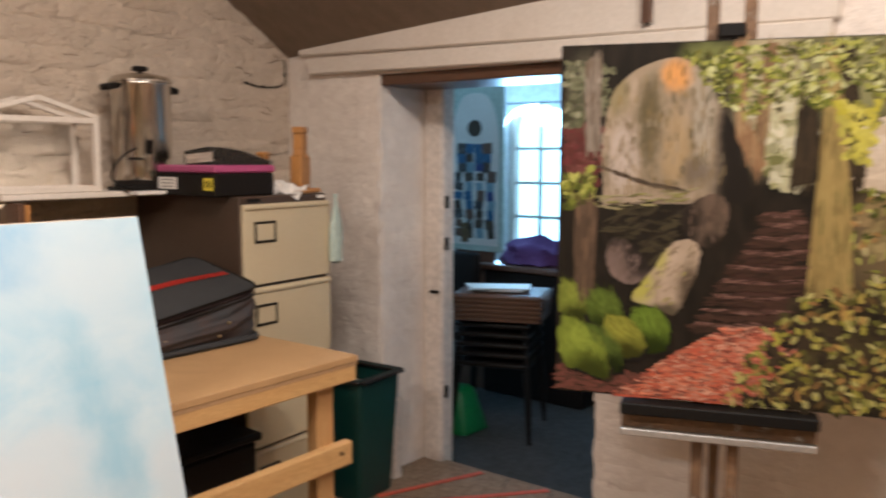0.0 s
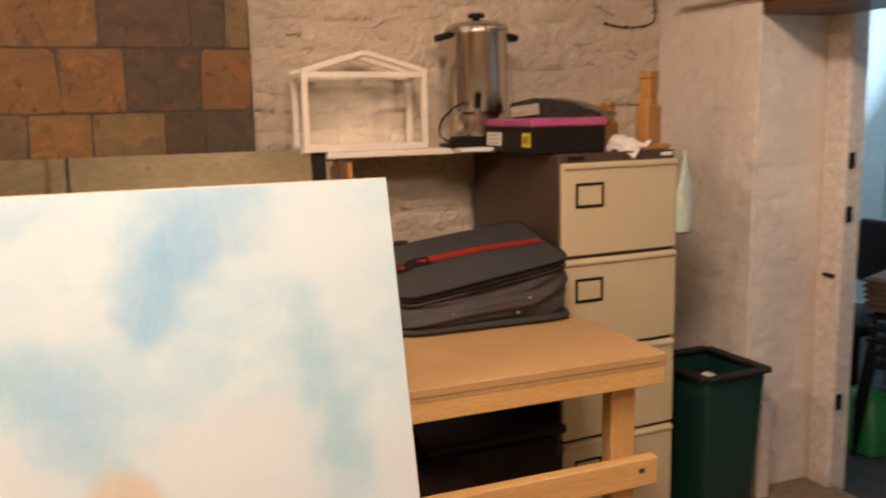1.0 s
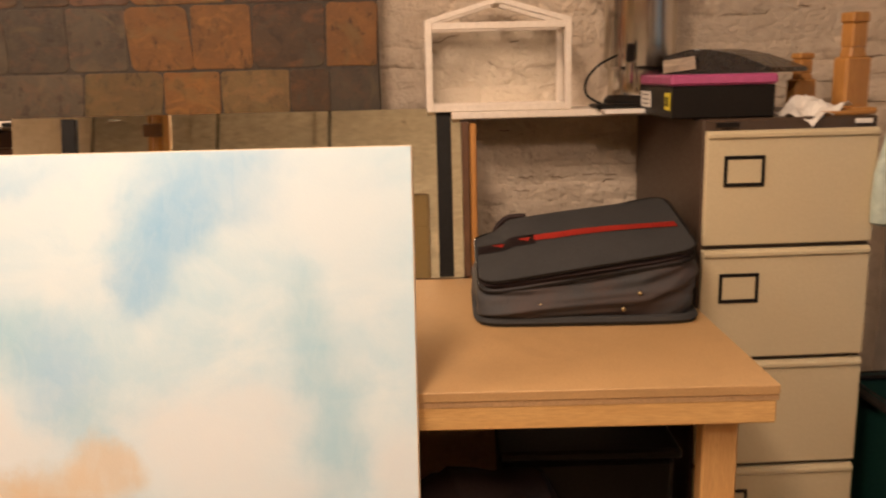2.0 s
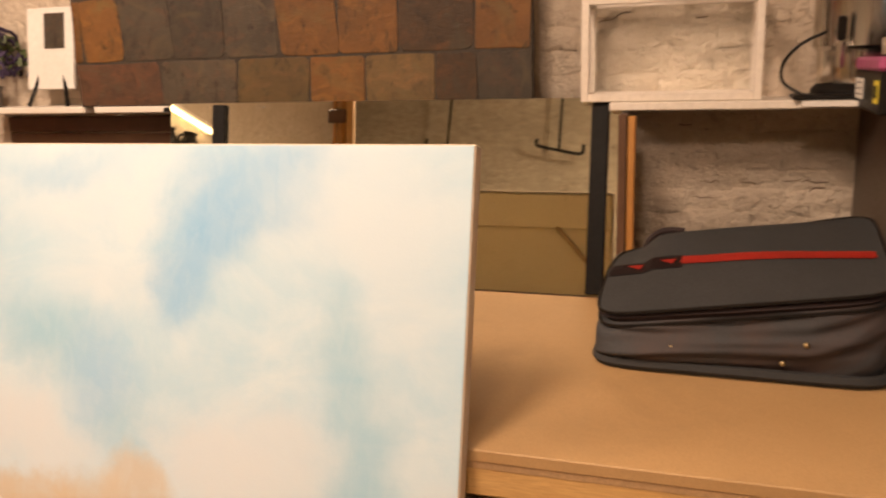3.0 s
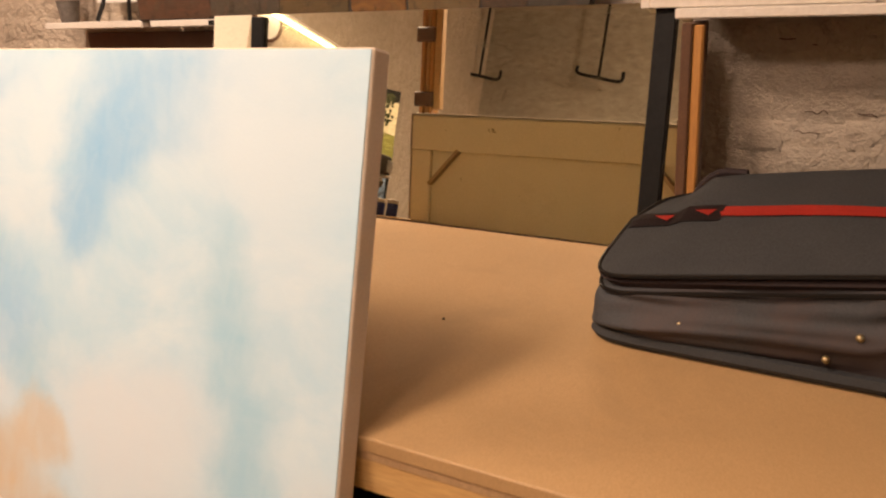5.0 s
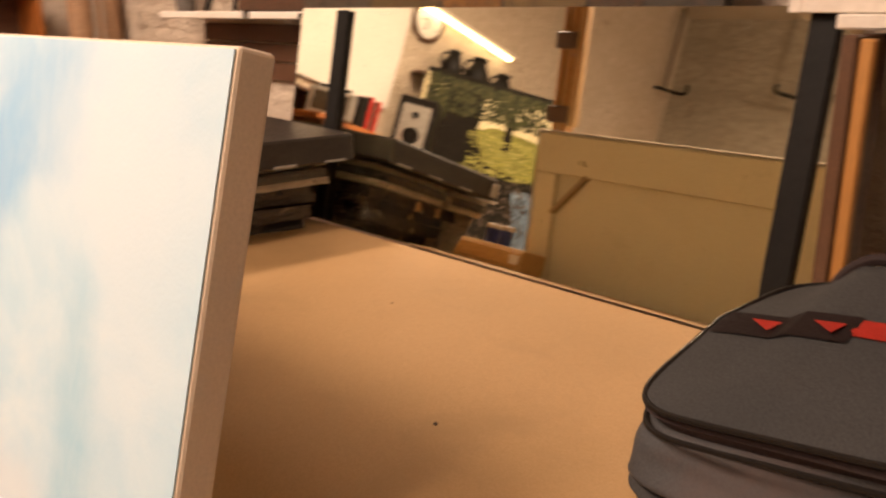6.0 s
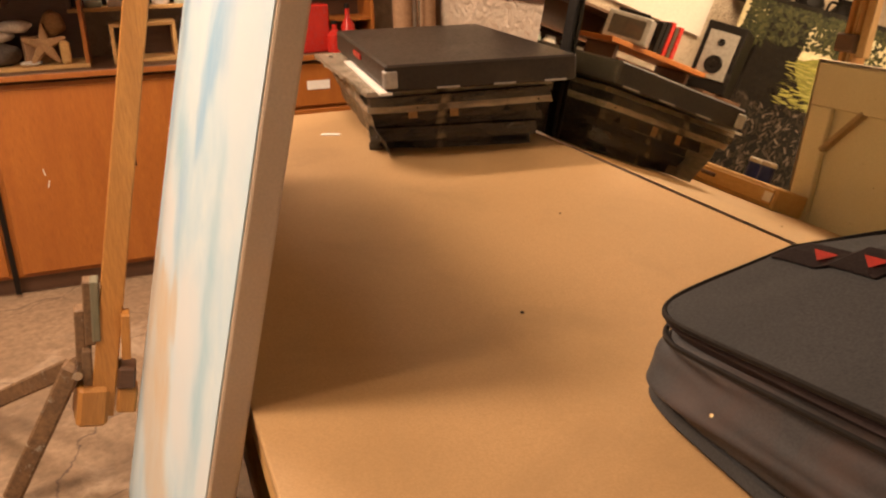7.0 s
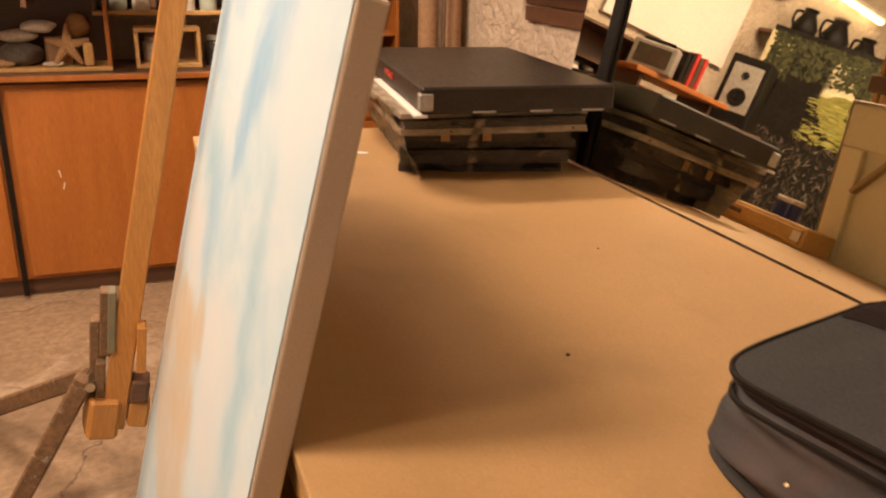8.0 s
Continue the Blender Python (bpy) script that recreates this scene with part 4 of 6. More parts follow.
def lid_top(x, y):
    """The lid's height: domed, with a soft roll at its rim."""
    u, v = min(abs(2 * x / CX), 1), min(abs(2 * y / CY), 1)
    d = max((1 - u ** 7) * (1 - v ** 7), 0) ** 0.6
    front, f = lid_z(x, -CY / 2), max(min(y / CY + 0.5, 1.0), 0.0) ** 0.8
    z = lid_z(x, y)
    return z + (max(front + (ridge_z(x) - front) * f, z + 0.003) - z) * d + 0.004 * noise.noise(Vector((x * 6, y * 6, 0.3)))


bm = bmesh.new()
N = 64
prev = None
for j in range(12):
    k = 1 - j / 11
    ring = []
    for i in range(N):
        a = 2 * math.pi * i / N
        c, s = math.cos(a), math.sin(a)
        x, y = (CX / 2 + 0.004) * k * math.copysign(abs(c) ** 0.24, c), (CY / 2 + 0.004) * k * math.copysign(abs(s) ** 0.24, s)
        ring.append(bm.verts.new((x, y, lid_top(x, y))))
    if prev:
        for i in range(N):
            bm.faces.new((prev[i], prev[(i + 1) % N], ring[(i + 1) % N], ring[i]))
    prev = ring
bmesh.ops.remove_doubles(bm, verts=bm.verts[:], dist=0.0005)
part("lid", bm, "fabric", case, smooth=True)
for lift, g in ((0.0, 0.006), (-0.028, 0.004)):
    bm = bmesh.new()
    pts = []
    for i in range(65):
        a = 2 * math.pi * i / 64
        c, s = math.cos(a), math.sin(a)
        x, y = (CX / 2 + g) * math.copysign(abs(c) ** 0.24, c), (CY / 2 + g) * math.copysign(abs(s) ** 0.24, s)
        pts.append((x, y, lid_z(x, y) + lift))
    pipe(bm, pts, 0.0036, 6)
    part("piping", bm, "black", case, smooth=True)
bm = bmesh.new()
pts = []
for i in range(65):
    a = 2 * math.pi * i / 64
    c, s = math.cos(a), math.sin(a)
    pts.append(((CX / 2 + 0.006) * math.copysign(abs(c) ** 0.24, c), (CY / 2 + 0.006) * math.copysign(abs(s) ** 0.24, s), 0.012))
pipe(bm, pts, 0.012, 6)
part("piping", bm, "fabric", case, "thick welt round the foot", smooth=True)


def lid_strip(y0, y1, x0, x1, lift, n=24, skew=0.0):
    bm = bmesh.new()
    rows_ = []
    for i in range(n + 1):
        x = x0 + (x1 - x0) * i / n
        rows_.append([bm.verts.new((x, y + skew * x, lid_top(x, y + skew * x) + lift)) for y in (y0, (y0 + y1) / 2, y1)])
    for a, b in zip(rows_, rows_[1:]):
        for k in (0, 1):
            bm.faces.new((a[k], b[k], b[k + 1], a[k + 1]))
    bmesh.ops.solidify(bm, geom=bm.faces[:], thickness=0.002)
    return bm


part("stripe", lid_strip(-0.030, 0.004, -0.122, 0.258, 0.003, skew=-0.05), "red", case, "bright red stripe across the lid")
part("strap_patch", lid_strip(-0.040, 0.016, -0.272, -0.118, 0.003), "fabric_dark", case, "dark maroon patch with red triangles")
for x in (-0.235, -0.165):
    bm = bmesh.new()
    f = bm.faces.new([bm.verts.new((x + dx, dy, lid_top(x + dx, dy) + 0.0065)) for dx, dy in ((0, -0.008), (0.036, -0.008), (0.028, -0.030))])
    bmesh.ops.solidify(bm, geom=[f], thickness=0.001)
    part("red_triangle", bm, "red", case)
bm = bmesh.new()
pipe(bm, smooth_path([(-0.222, 0.178, 0.150), (-0.208, 0.188, 0.185), (-0.175, 0.192, 0.211), (-0.125, 0.188, 0.214)]), 0.008)
part("handle", bm, "fabric_dark", case, "small carrying handle", smooth=True)
bm = bmesh.new()
pipe(bm, smooth_path([(CX / 2, -0.05, 0.10), (CX / 2 + 0.03, -0.03, 0.085), (CX / 2 + 0.03, 0.03, 0.085), (CX / 2, 0.05, 0.10)]), 0.008)
part("handle", bm, "black", case, smooth=True)
for x, z in ((-0.122, 0.056), (0.125, 0.082), (0.085, 0.042)):
    bm = bmesh.new()
    bmesh.ops.create_uvsphere(bm, u_segments=10, v_segments=6, radius=0.006)
    part("stud", bm, "brass", case, "brass stud", True, pose(x, -CY / 2 - 0.016, z))
# ---- sky painting ----


def blob_paint(name, base, blobs, warp=0.05, rough=0.55, scale=4.0, edge=(1.25, 0.25), grain=(1, 1, 1.6), brush=None):
    """A painted surface: soft colour patches at (x, z) with radii, edges loosened by brushwork."""
    m, t, b = nodes_of(name)
    tc = t.nodes.new("ShaderNodeTexCoord")
    nz = t.nodes.new("ShaderNodeTexNoise")
    nz.inputs["Scale"].default_value, nz.inputs["Detail"].default_value, nz.inputs["Roughness"].default_value = scale, 6, 0.62
    t.links.new(tc.outputs["Object"], nz.inputs["Vector"])
    sub = t.nodes.new("ShaderNodeVectorMath")
    sub.operation = "SUBTRACT"
    sub.inputs[1].default_value = (0.5, 0.5, 0.5)
    t.links.new(nz.outputs["Color"], sub.inputs[0])
    sc = t.nodes.new("ShaderNodeVectorMath")
    sc.operation = "SCALE"
    sc.inputs["Scale"].default_value = warp * 4
    t.links.new(sub.outputs[0], sc.inputs[0])
    add = t.nodes.new("ShaderNodeVectorMath")
    add.operation = "ADD"
    t.links.new(tc.outputs["Object"], add.inputs[0])
    t.links.new(sc.outputs[0], add.inputs[1])
    c = mixed(t, ramp(t, noise_of(t, scale, 6, 0.65, grain, warp=0.5), 0.38, 0.62), base[0], base[1])
    for x, z, rx, rz, col, k, *firm in blobs:
        mp = t.nodes.new("ShaderNodeMapping")
        mp.vector_type = "TEXTURE"
        mp.inputs["Location"].default_value, mp.inputs["Scale"].default_value = (x, 0, z), (rx, 1000, rz)
        t.links.new(add.outputs[0], mp.inputs[0])
        ln = t.nodes.new("ShaderNodeVectorMath")
        ln.operation = "LENGTH"
        t.links.new(mp.outputs[0], ln.inputs[0])
        mr = t.nodes.new("ShaderNodeMapRange")
        mr.interpolation_type = "SMOOTHSTEP"
        mr.inputs["From Min"].default_value, mr.inputs["From Max"].default_value = firm[0] if firm else edge
        mr.inputs["To Max"].default_value = k
        t.links.new(ln.outputs["Value"], mr.inputs["Value"])
        c = mixed(t, mr.outputs[0], c, col)
    if brush:
        for sc_, st in ((7, (1.0, 1, 1.6)), (16, (1.8, 1, 0.7))):
            g = ramp(t, noise_of(t, sc_, 5, 0.6, st, warp=0.8), 0.45, 0.62)
            g.node.inputs["To Max"].default_value = 0.15
            c = mixed(t, g, c, brush)
    f = noise_of(t, 260, 2, 0.5)
    t.links.new(c, b.inputs["Base Color"])
    b.inputs["Roughness"].default_value, b.inputs["Specular IOR Level"].default_value = rough, 0.1
    bumped(t, b, f, 0.25, 0.0008)
    return m


SKW, SKH, SKD = 1.185, 1.385, 0.036
LEAN = 13.7
skc = thing("sky_painting", pose(-0.74 - SKW / 2, -1.144, 1.343, -LEAN), "large canvas painted with pale blue sky and clouds", "painting")


def at_sky(px, py):
    """Place on the canvas, in metres from its top middle."""
    return ((px - 800) / 866.0 + SKW / 2, -(py - 244) / 866.0 * 1.03)


BLUE, TEAL, CREAM, BEIGE, WHITE = (0.21, 0.40, 0.60), (0.27, 0.455, 0.57), (0.505, 0.585, 0.63), (0.51, 0.41, 0.285), (0.545, 0.585, 0.605)
spots = []
for px, py, rx, rz, col, k in (
    (620, 330, 170, 120, CREAM, 0.7), (120, 330, 160, 60, CREAM, 0.5), (190, 450, 110, 60, CREAM, 0.5), (700, 420, 70, 160, CREAM, 0.5),
    (440, 305, 110, 62, BLUE, 0.75), (380, 365, 78, 62, BLUE, 0.85), (335, 445, 52, 66, BLUE, 0.75), (310, 490, 40, 40, BLUE, 0.5),
    (120, 555, 85, 60, TEAL, 0.7), (45, 545, 80, 50, TEAL, 0.6), (200, 620, 62, 95, BLUE, 0.55), (235, 700, 55, 60, TEAL, 0.5),
    (598, 520, 48, 62, TEAL, 0.7), (630, 590, 42, 60, TEAL, 0.6), (660, 690, 52, 120, TEAL, 0.75), (650, 780, 40, 80, TEAL, 0.5),
    (90, 285, 120, 32, BLUE, 0.35), (480, 262, 130, 26, BLUE, 0.35), (-200, 500, 110, 90, BLUE, 0.5), (-120, 350, 60, 120, BLUE, 0.45),
    (40, 670, 85, 62, WHITE, 0.85), (95, 735, 90, 60, WHITE, 0.8), (-60, 700, 110, 80, WHITE, 0.8), (390, 720, 100, 80, WHITE, 0.8), (500, 690, 110, 75, WHITE, 0.75), (480, 810, 160, 90, WHITE, 0.8), (760, 800, 62, 90, WHITE, 0.75),
    (252, 788, 66, 58, BEIGE, 0.75), (75, 812, 82, 42, BEIGE, 0.75), (160, 832, 70, 66, BEIGE, 0.8), (30, 850, 80, 66, BEIGE, 0.8), (170, 920, 185, 88, BEIGE, 0.9), (-150, 900, 130, 110, BEIGE, 0.8), (300, 1060, 520, 110, BEIGE, 0.75),
):
    x, z = at_sky(px, py)
    spots.append((x, z, rx / 866.0 * 1.25, rz / 866.0 * 1.2, col, k, (1.12, 0.50) if col is BEIGE else (1.15, 0.30) if col is WHITE else (1.3, 0.1)))
M["sky"] = blob_paint("painted_sky", ((0.39, 0.545, 0.64), (0.50, 0.605, 0.655)), spots, 0.05, 0.6, 4.0, brush=(0.50, 0.60, 0.645))
bm = bmesh.new()
box(bm, (SKW, SKD, SKH), (0, SKD / 2, -SKH / 2), bevel=0.004, seg=2)
bmesh.ops.delete(bm, geom=[f for f in bm.faces if f.normal.y > 0.9], context="FACES")
part("edge", bm, "canvas_edge", skc, "bare grey-brown canvas edge")
bm = bmesh.new()
box(bm, (SKW - 0.006, 0.0015, SKH - 0.006), (0, -0.001, -SKH / 2))
part("face", bm, "sky", skc)
solid("backcloth", "canvas_back", (SKW - 0.01, 0.002, SKH - 0.01), (0, 0.012, -SKH / 2), parent=skc)
for z in (-0.075, -SKH / 2, -SKH + 0.075):
    solid("stretcher_bar", "canvas_back", (SKW - 0.012, 0.02, 0.13), (0, SKD - 0.012, z), bevel=0.003, parent=skc)
for x in (-SKW / 2 + 0.05, SKW / 2 - 0.05):
    for z0, z1 in ((-0.142, -SKH / 2 + 0.067), (-SKH / 2 - 0.067, -SKH + 0.142)):
        solid("stretcher_bar", "canvas_back", (0.085, 0.02, z0 - z1), (x, SKD - 0.012, (z0 + z1) / 2), bevel=0.003, parent=skc)
for sx in (-1, 1):
    bm = bmesh.new()
    bar(bm, (sx * (SKW / 2 - 0.09), SKD - 0.014, -0.27), (sx * (SKW / 2 - 0.215), SKD - 0.014, -0.135), 0.04, 0.014, 0.002)
    part("corner_brace", bm, "stretcher", skc)


# ---- easels ----
def dab_mesh(n, place, size, seed, depth=0.0006):
    """Small raised strokes of paint, each an island of its own."""
    rnd = random.Random(seed)
    vs, fs = [], []
    for _ in range(n):
        x, z, ang, k = place(rnd)
        w, h = size[0] * rnd.uniform(0.5, 1.4) * k, size[1] * rnd.uniform(0.5, 1.4) * k
        y = -depth * rnd.uniform(0.3, 1.0)
        base, c, s = len(vs), math.cos(ang), math.sin(ang)
        for i in range(6):
            a = math.pi * i / 3 + rnd.uniform(-0.2, 0.2)
            u, v = w / 2 * math.cos(a), h / 2 * math.sin(a)
            vs.append((x + u * c - v * s, y, z + u * s + v * c))
        fs.append(tuple(range(base, base + 6)))
    return vs, fs


def dabs(name, n, place, size, seed, material, parent, lift=0.0):
    vs, fs = dab_mesh(n, place, size, seed)
    me = bpy.data.meshes.new(name)
    me.from_pydata(vs, [], fs)
    me.materials.append(material)
    ob = new(name, me)
    ob.parent = parent
    ob.matrix_basis = Matrix.Translation((0, lift, 0))
    ob["kind"] = "stuff"
    return ob


def palette(name, cols, rough=0.5):
    """Paint whose tone changes from stroke to stroke."""
    m, t, b = nodes_of(name)
    g = t.nodes.new("ShaderNodeNewGeometry")
    r = t.nodes.new("ShaderNodeValToRGB")
    r.color_ramp.elements.remove(r.color_ramp.elements[0])
    for i, c in enumerate(cols):
        e = r.color_ramp.elements[0] if i == 0 else r.color_ramp.elements.new(i / len(cols))
        e.position, e.color = i / max(len(cols) - 1, 1), rgb(c)
    t.links.new(g.outputs["Random Per Island"], r.inputs[0])
    c = mixed(t, ramp(t, noise_of(t, 60, 4), 0.35, 0.7), r.outputs[0], (0.06, 0.045, 0.025))
    c2 = mixed(t, 0.25, r.outputs[0], c)
    t.links.new(c2, b.inputs["Base Color"])
    b.inputs["Roughness"].default_value, b.inputs["Specular IOR Level"].default_value = rough, 0.06
    return m


M["green_wood"] = surface("green_stained_wood", (0.11, 0.12, 0.07), (0.20, 0.17, 0.11), 0.7, big=14, fine=50, stretch=(6, 6, 0.8), bump=0.3)
easel = thing("studio_easel", pose(-1.935, -1.558, 0), "empty wooden studio easel with a paint-spattered tray", "easel", "easels")
k = 0.228
LE = -math.degrees(math.atan(k))


def on_mast(x, dy, z):
    return (x, z * k + dy, z)


for x in (-0.021, 0.021):
    bm = bmesh.new()
    bar(bm, on_mast(x, 0, 0.24), on_mast(x, 0, 1.95), 0.016, 0.056, 0.003)
    part("mast", bm, "easel", easel)
bm = bmesh.new()
bar(bm, on_mast(0, 0.006, 0.26), on_mast(0, 0.006, 1.93), 0.012, 0.03, 0.002)
part("slot_bar", bm, "pine_up", easel, "paler bar in the slot of the mast")
bm = bmesh.new()
bar(bm, on_mast(0.05, 0.012, 1.38), on_mast(0.05, 0.012, 1.93), 0.032, 0.03, 0.003)
part("slide", bm, "pine_up", easel)
for z in (1.42, 1.665):
    solid("clamp", "oak_dark", (0.085, 0.075, 0.058), on_mast(-0.006, 0.002, z), (LE, 0, 0), 0.005, easel)
for dx, dy, z, h, w, mname in ((-0.02, -0.050, 0.515, 0.17, 0.026, "paint_wood"), (0.01, -0.036, 0.53, 0.16, 0.020, "green_wood"), (-0.03, -0.062, 0.41, 0.23, 0.024, "paint_wood"), (0.035, 0.040, 0.46, 0.12, 0.022, "easel"), (0.0, -0.040, 0.34, 0.17, 0.022, "paint_wood")):
    solid("tray_slat", mname, (0.05, w, h), on_mast(dx, dy, z), (LE * 0.5, 0, 0), 0.003, easel)
solid("foot_block", "easel", (0.11, 0.075, 0.11), on_mast(-0.01, -0.030, 0.275), (LE, 0, 8), 0.010, easel)
solid("clamp_block", "oak_dark", (0.07, 0.045, 0.06), on_mast(0, 0.052, 0.335), (LE, 0, 0), 0.006, easel)
solid("hinge_plate", "easel", (0.06, 0.05, 0.07), on_mast(0, 0.058, 0.27), (LE, 0, 0), 0.006, easel)
for a, b in (((-0.02, 0.015, 0.375), (-0.56, -0.37, 0.022)), ((0.01, 0.010, 0.385), (-0.035, -0.20, 0.022))):
    bm = bmesh.new()
    bar(bm, a, b, 0.040, 0.048, 0.006)
    part("leg", bm, "paint_wood", easel)
bm = bmesh.new()
rod(bm, (-0.05, 0.02, 0.375), (0.05, 0.02, 0.375), 0.012)
part("hinge_bolt", bm, "steel", easel, smooth=True)

# ---- forest painting on its easel ----
EYE0 = Vector((-1.965, -3.097, 0))
A0 = radians(60.0)
FL = EYE0 + 2.52 * Vector((math.sin(A0), math.cos(A0), 0))
A1 = radians(80.6)
FR = EYE0 + 2.52 * Vector((math.sin(A1), math.cos(A1), 0))
FYAW = math.degrees(math.atan2(FR.y - FL.y, FR.x - FL.x))
FPW, FPH = 1.22, 1.03
fpic = thing("forest_painting", pose(FL.x, FL.y, 0.79, 0, 0, FYAW), "large canvas painting of mossy boulders beside forest steps", "painting")
M["fp_under"] = surface("painted_dark_forest", (0.016, 0.012, 0.008), (0.008, 0.0065, 0.0045), 0.6, spec=0.15, big=9, fine=50, dirt=(0.055, 0.035, 0.018), dirt_size=10)
M["fp_light"] = surface("painted_light", (0.62, 0.60, 0.42), (0.45, 0.44, 0.26), 0.5, big=9, fine=30)
canvas_part = solid("canvas", "fp_under", (FPW, 0.035, FPH), (FPW / 2, 0.018, FPH / 2), bevel=0.003, parent=fpic)
PU, PV = 0.92 / 593.0, FPH / 640.0


def fpt(px, py, drop=True):
    """Place on the forest canvas."""
    return ((px - 975) * PU, (690 - py) * PV)


def paint_shape(name, pts, mname, lift, parent=fpic, jig=0.006, conv=fpt, rounds=0):
    """A flat patch of paint with a ragged edge; rounds softens its corners."""
    for _ in range(rounds):
        pts = [q for a, c in zip(pts, pts[1:] + pts[:1]) for q in ((a[0] * 0.75 + c[0] * 0.25, a[1] * 0.75 + c[1] * 0.25), (a[0] * 0.25 + c[0] * 0.75, a[1] * 0.25 + c[1] * 0.75))]
    rnd = random.Random(len(pts) * 7 + int(pts[0][0]))
    ring = []
    n = len(pts)
    for i in range(n):
        a, b = Vector(conv(*pts[i])), Vector(conv(*pts[(i + 1) % n]))
        for j in range(4):
            p = a.lerp(b, j / 4)
            ring.append((p.x + rnd.uniform(-jig, jig), p.y + rnd.uniform(-jig, jig)))
    bm = bmesh.new()
    f = bm.faces.new([bm.verts.new((x, 0, z)) for x, z in ring])
    if f.normal.y > 0:
        f.normal_flip()
    bmesh.ops.triangulate(bm, faces=[f])
    return part(name, bm, mname, parent, at=(0, -lift, 0))


def in_poly(x, y, pts):
    hit = False
    n = len(pts)
    for k in range(n):
        (x1, y1), (x2, y2) = pts[k], pts[(k + 1) % n]
        if (y1 > y) != (y2 > y) and x < (x2 - x1) * (y - y1) / (y2 - y1) + x1:
            hit = not hit
    return hit


def fill(name, pts, n, size, seed, cols, lift, ang=(0.0, 0.6), under=None):
    """Strokes of paint laid inside an outline; ang: their lie and its spread."""
    xs, ys = [p[0] for p in pts], [p[1] for p in pts]

    def place(r):
        for _ in range(60):
            px, py = r.uniform(min(xs), max(xs)), r.uniform(min(ys), max(ys))
            if in_poly(px, py, pts):
                break
        x, z = fpt(px, py)
        return min(max(x, 0.012), FPW - 0.012), min(max(z, 0.012), FPH - 0.012), ang[0] + r.uniform(-ang[1], ang[1]), 1.0
    if under:
        paint_shape("painted_ground", pts, under, lift - 0.0006)
    dabs(name, n, place, size, seed, palette(name + str(seed), cols), fpic, -lift)


GREEN = ((0.03, 0.036, 0.008), (0.10, 0.115, 0.016), (0.22, 0.23, 0.03), (0.40, 0.40, 0.09), (0.04, 0.038, 0.012), (0.14, 0.135, 0.025))
ROCK = ((0.25, 0.19, 0.11), (0.15, 0.11, 0.06), (0.30, 0.24, 0.16), (0.07, 0.058, 0.028), (0.24, 0.165, 0.06), (0.13, 0.11, 0.07))
DARK = ((0.02, 0.016, 0.01), (0.035, 0.025, 0.015), (0.05, 0.035, 0.02), (0.012, 0.01, 0.008))
UP = 1.57


def soft(name, base, spots_, warp=0.012, scale=14.0, edge=(1.2, 0.4), grain=(2.2, 1, 0.6)):
    """Paint for a form on the forest canvas: base tones and softer patches."""
    out = []
    for px, py, rx, rz, col, k in spots_:
        x, z = fpt(px, py)
        out.append((x, z, rx * PU, rz * PV, col, k))
    return blob_paint(name, base, out, warp, 0.55, scale, edge, grain)


M["fp_ground"] = soft("painted_forest_depth", ((0.020, 0.015, 0.010), (0.011, 0.009, 0.006)), (
    (1345, 130, 70, 150, (0.34, 0.29, 0.17), 0.95), (1480, 110, 110, 100, (0.22, 0.21, 0.09), 0.8), (1620, 120, 140, 90, (0.24, 0.23, 0.09), 0.8), (1240, 80, 60, 40, (0.16, 0.17, 0.05), 0.8),
    (1560, 390, 110, 110, (0.13, 0.095, 0.045), 0.9), (1460, 600, 160, 90, (0.055, 0.042, 0.018), 0.9), (1345, 480, 60, 90, (0.06, 0.03, 0.022), 0.9), (1015, 140, 30, 80, (0.11, 0.10, 0.06), 0.7), (1012, 240, 36, 60, (0.09, 0.03, 0.025), 0.9)), 0.02, 10.0)
paint_shape("painted_ground", ((976, 689), (976, 52), (1760, 52), (1760, 689)), "fp_ground", 0.0012, jig=0.0)
fill("painted_sunlight", ((1325, 150), (1420, 130), (1420, 300), (1350, 300), (1330, 240)), 160, (0.05, 0.03), 1, ((0.42, 0.39, 0.23), (0.28, 0.27, 0.11), (0.55, 0.51, 0.36), (0.15, 0.15, 0.05), (0.07, 0.06, 0.03)), 0.0020, (0, 1.5))


BLK = (0.014, 0.011, 0.008)
M["fp_boulder"] = soft("painted_great_boulder", ((0.33, 0.26, 0.18), (0.22, 0.17, 0.105)), (
    (1095, 250, 32, 80, (0.42, 0.35, 0.29), 0.8), (1082, 140, 24, 50, (0.20, 0.165, 0.07), 0.7), (1140, 190, 26, 100, (0.075, 0.062, 0.025), 0.85), (1235, 170, 24, 120, (0.30, 0.265, 0.20), 0.8),
    (1190, 240, 30, 80, (0.30, 0.21, 0.09), 0.6), (1185, 108, 30, 32, (0.52, 0.25, 0.07), 0.95), (1225, 275, 30, 30, (0.09, 0.07, 0.05), 0.7), (1288, 215, 36, 110, BLK, 1.0), (1300, 300, 52, 70, BLK, 1.0), (1262, 120, 18, 40, (0.05, 0.045, 0.03), 0.9)))
M["fp_slab"] = soft("painted_slab", ((0.40, 0.31, 0.22), (0.29, 0.22, 0.145)), ((1130, 480, 30, 45, (0.34, 0.32, 0.05), 0.9), (1170, 430, 14, 40, (0.36, 0.33, 0.07), 0.8), (1225, 490, 30, 56, (0.07, 0.05, 0.03), 0.95), (1180, 528, 40, 22, (0.05, 0.04, 0.02), 0.9)))
M["fp_pink"] = soft("painted_pink_rock", ((0.19, 0.135, 0.11), (0.11, 0.078, 0.06)), ((1135, 425, 40, 50, BLK, 0.95), (1085, 400, 30, 20, BLK, 0.8)))
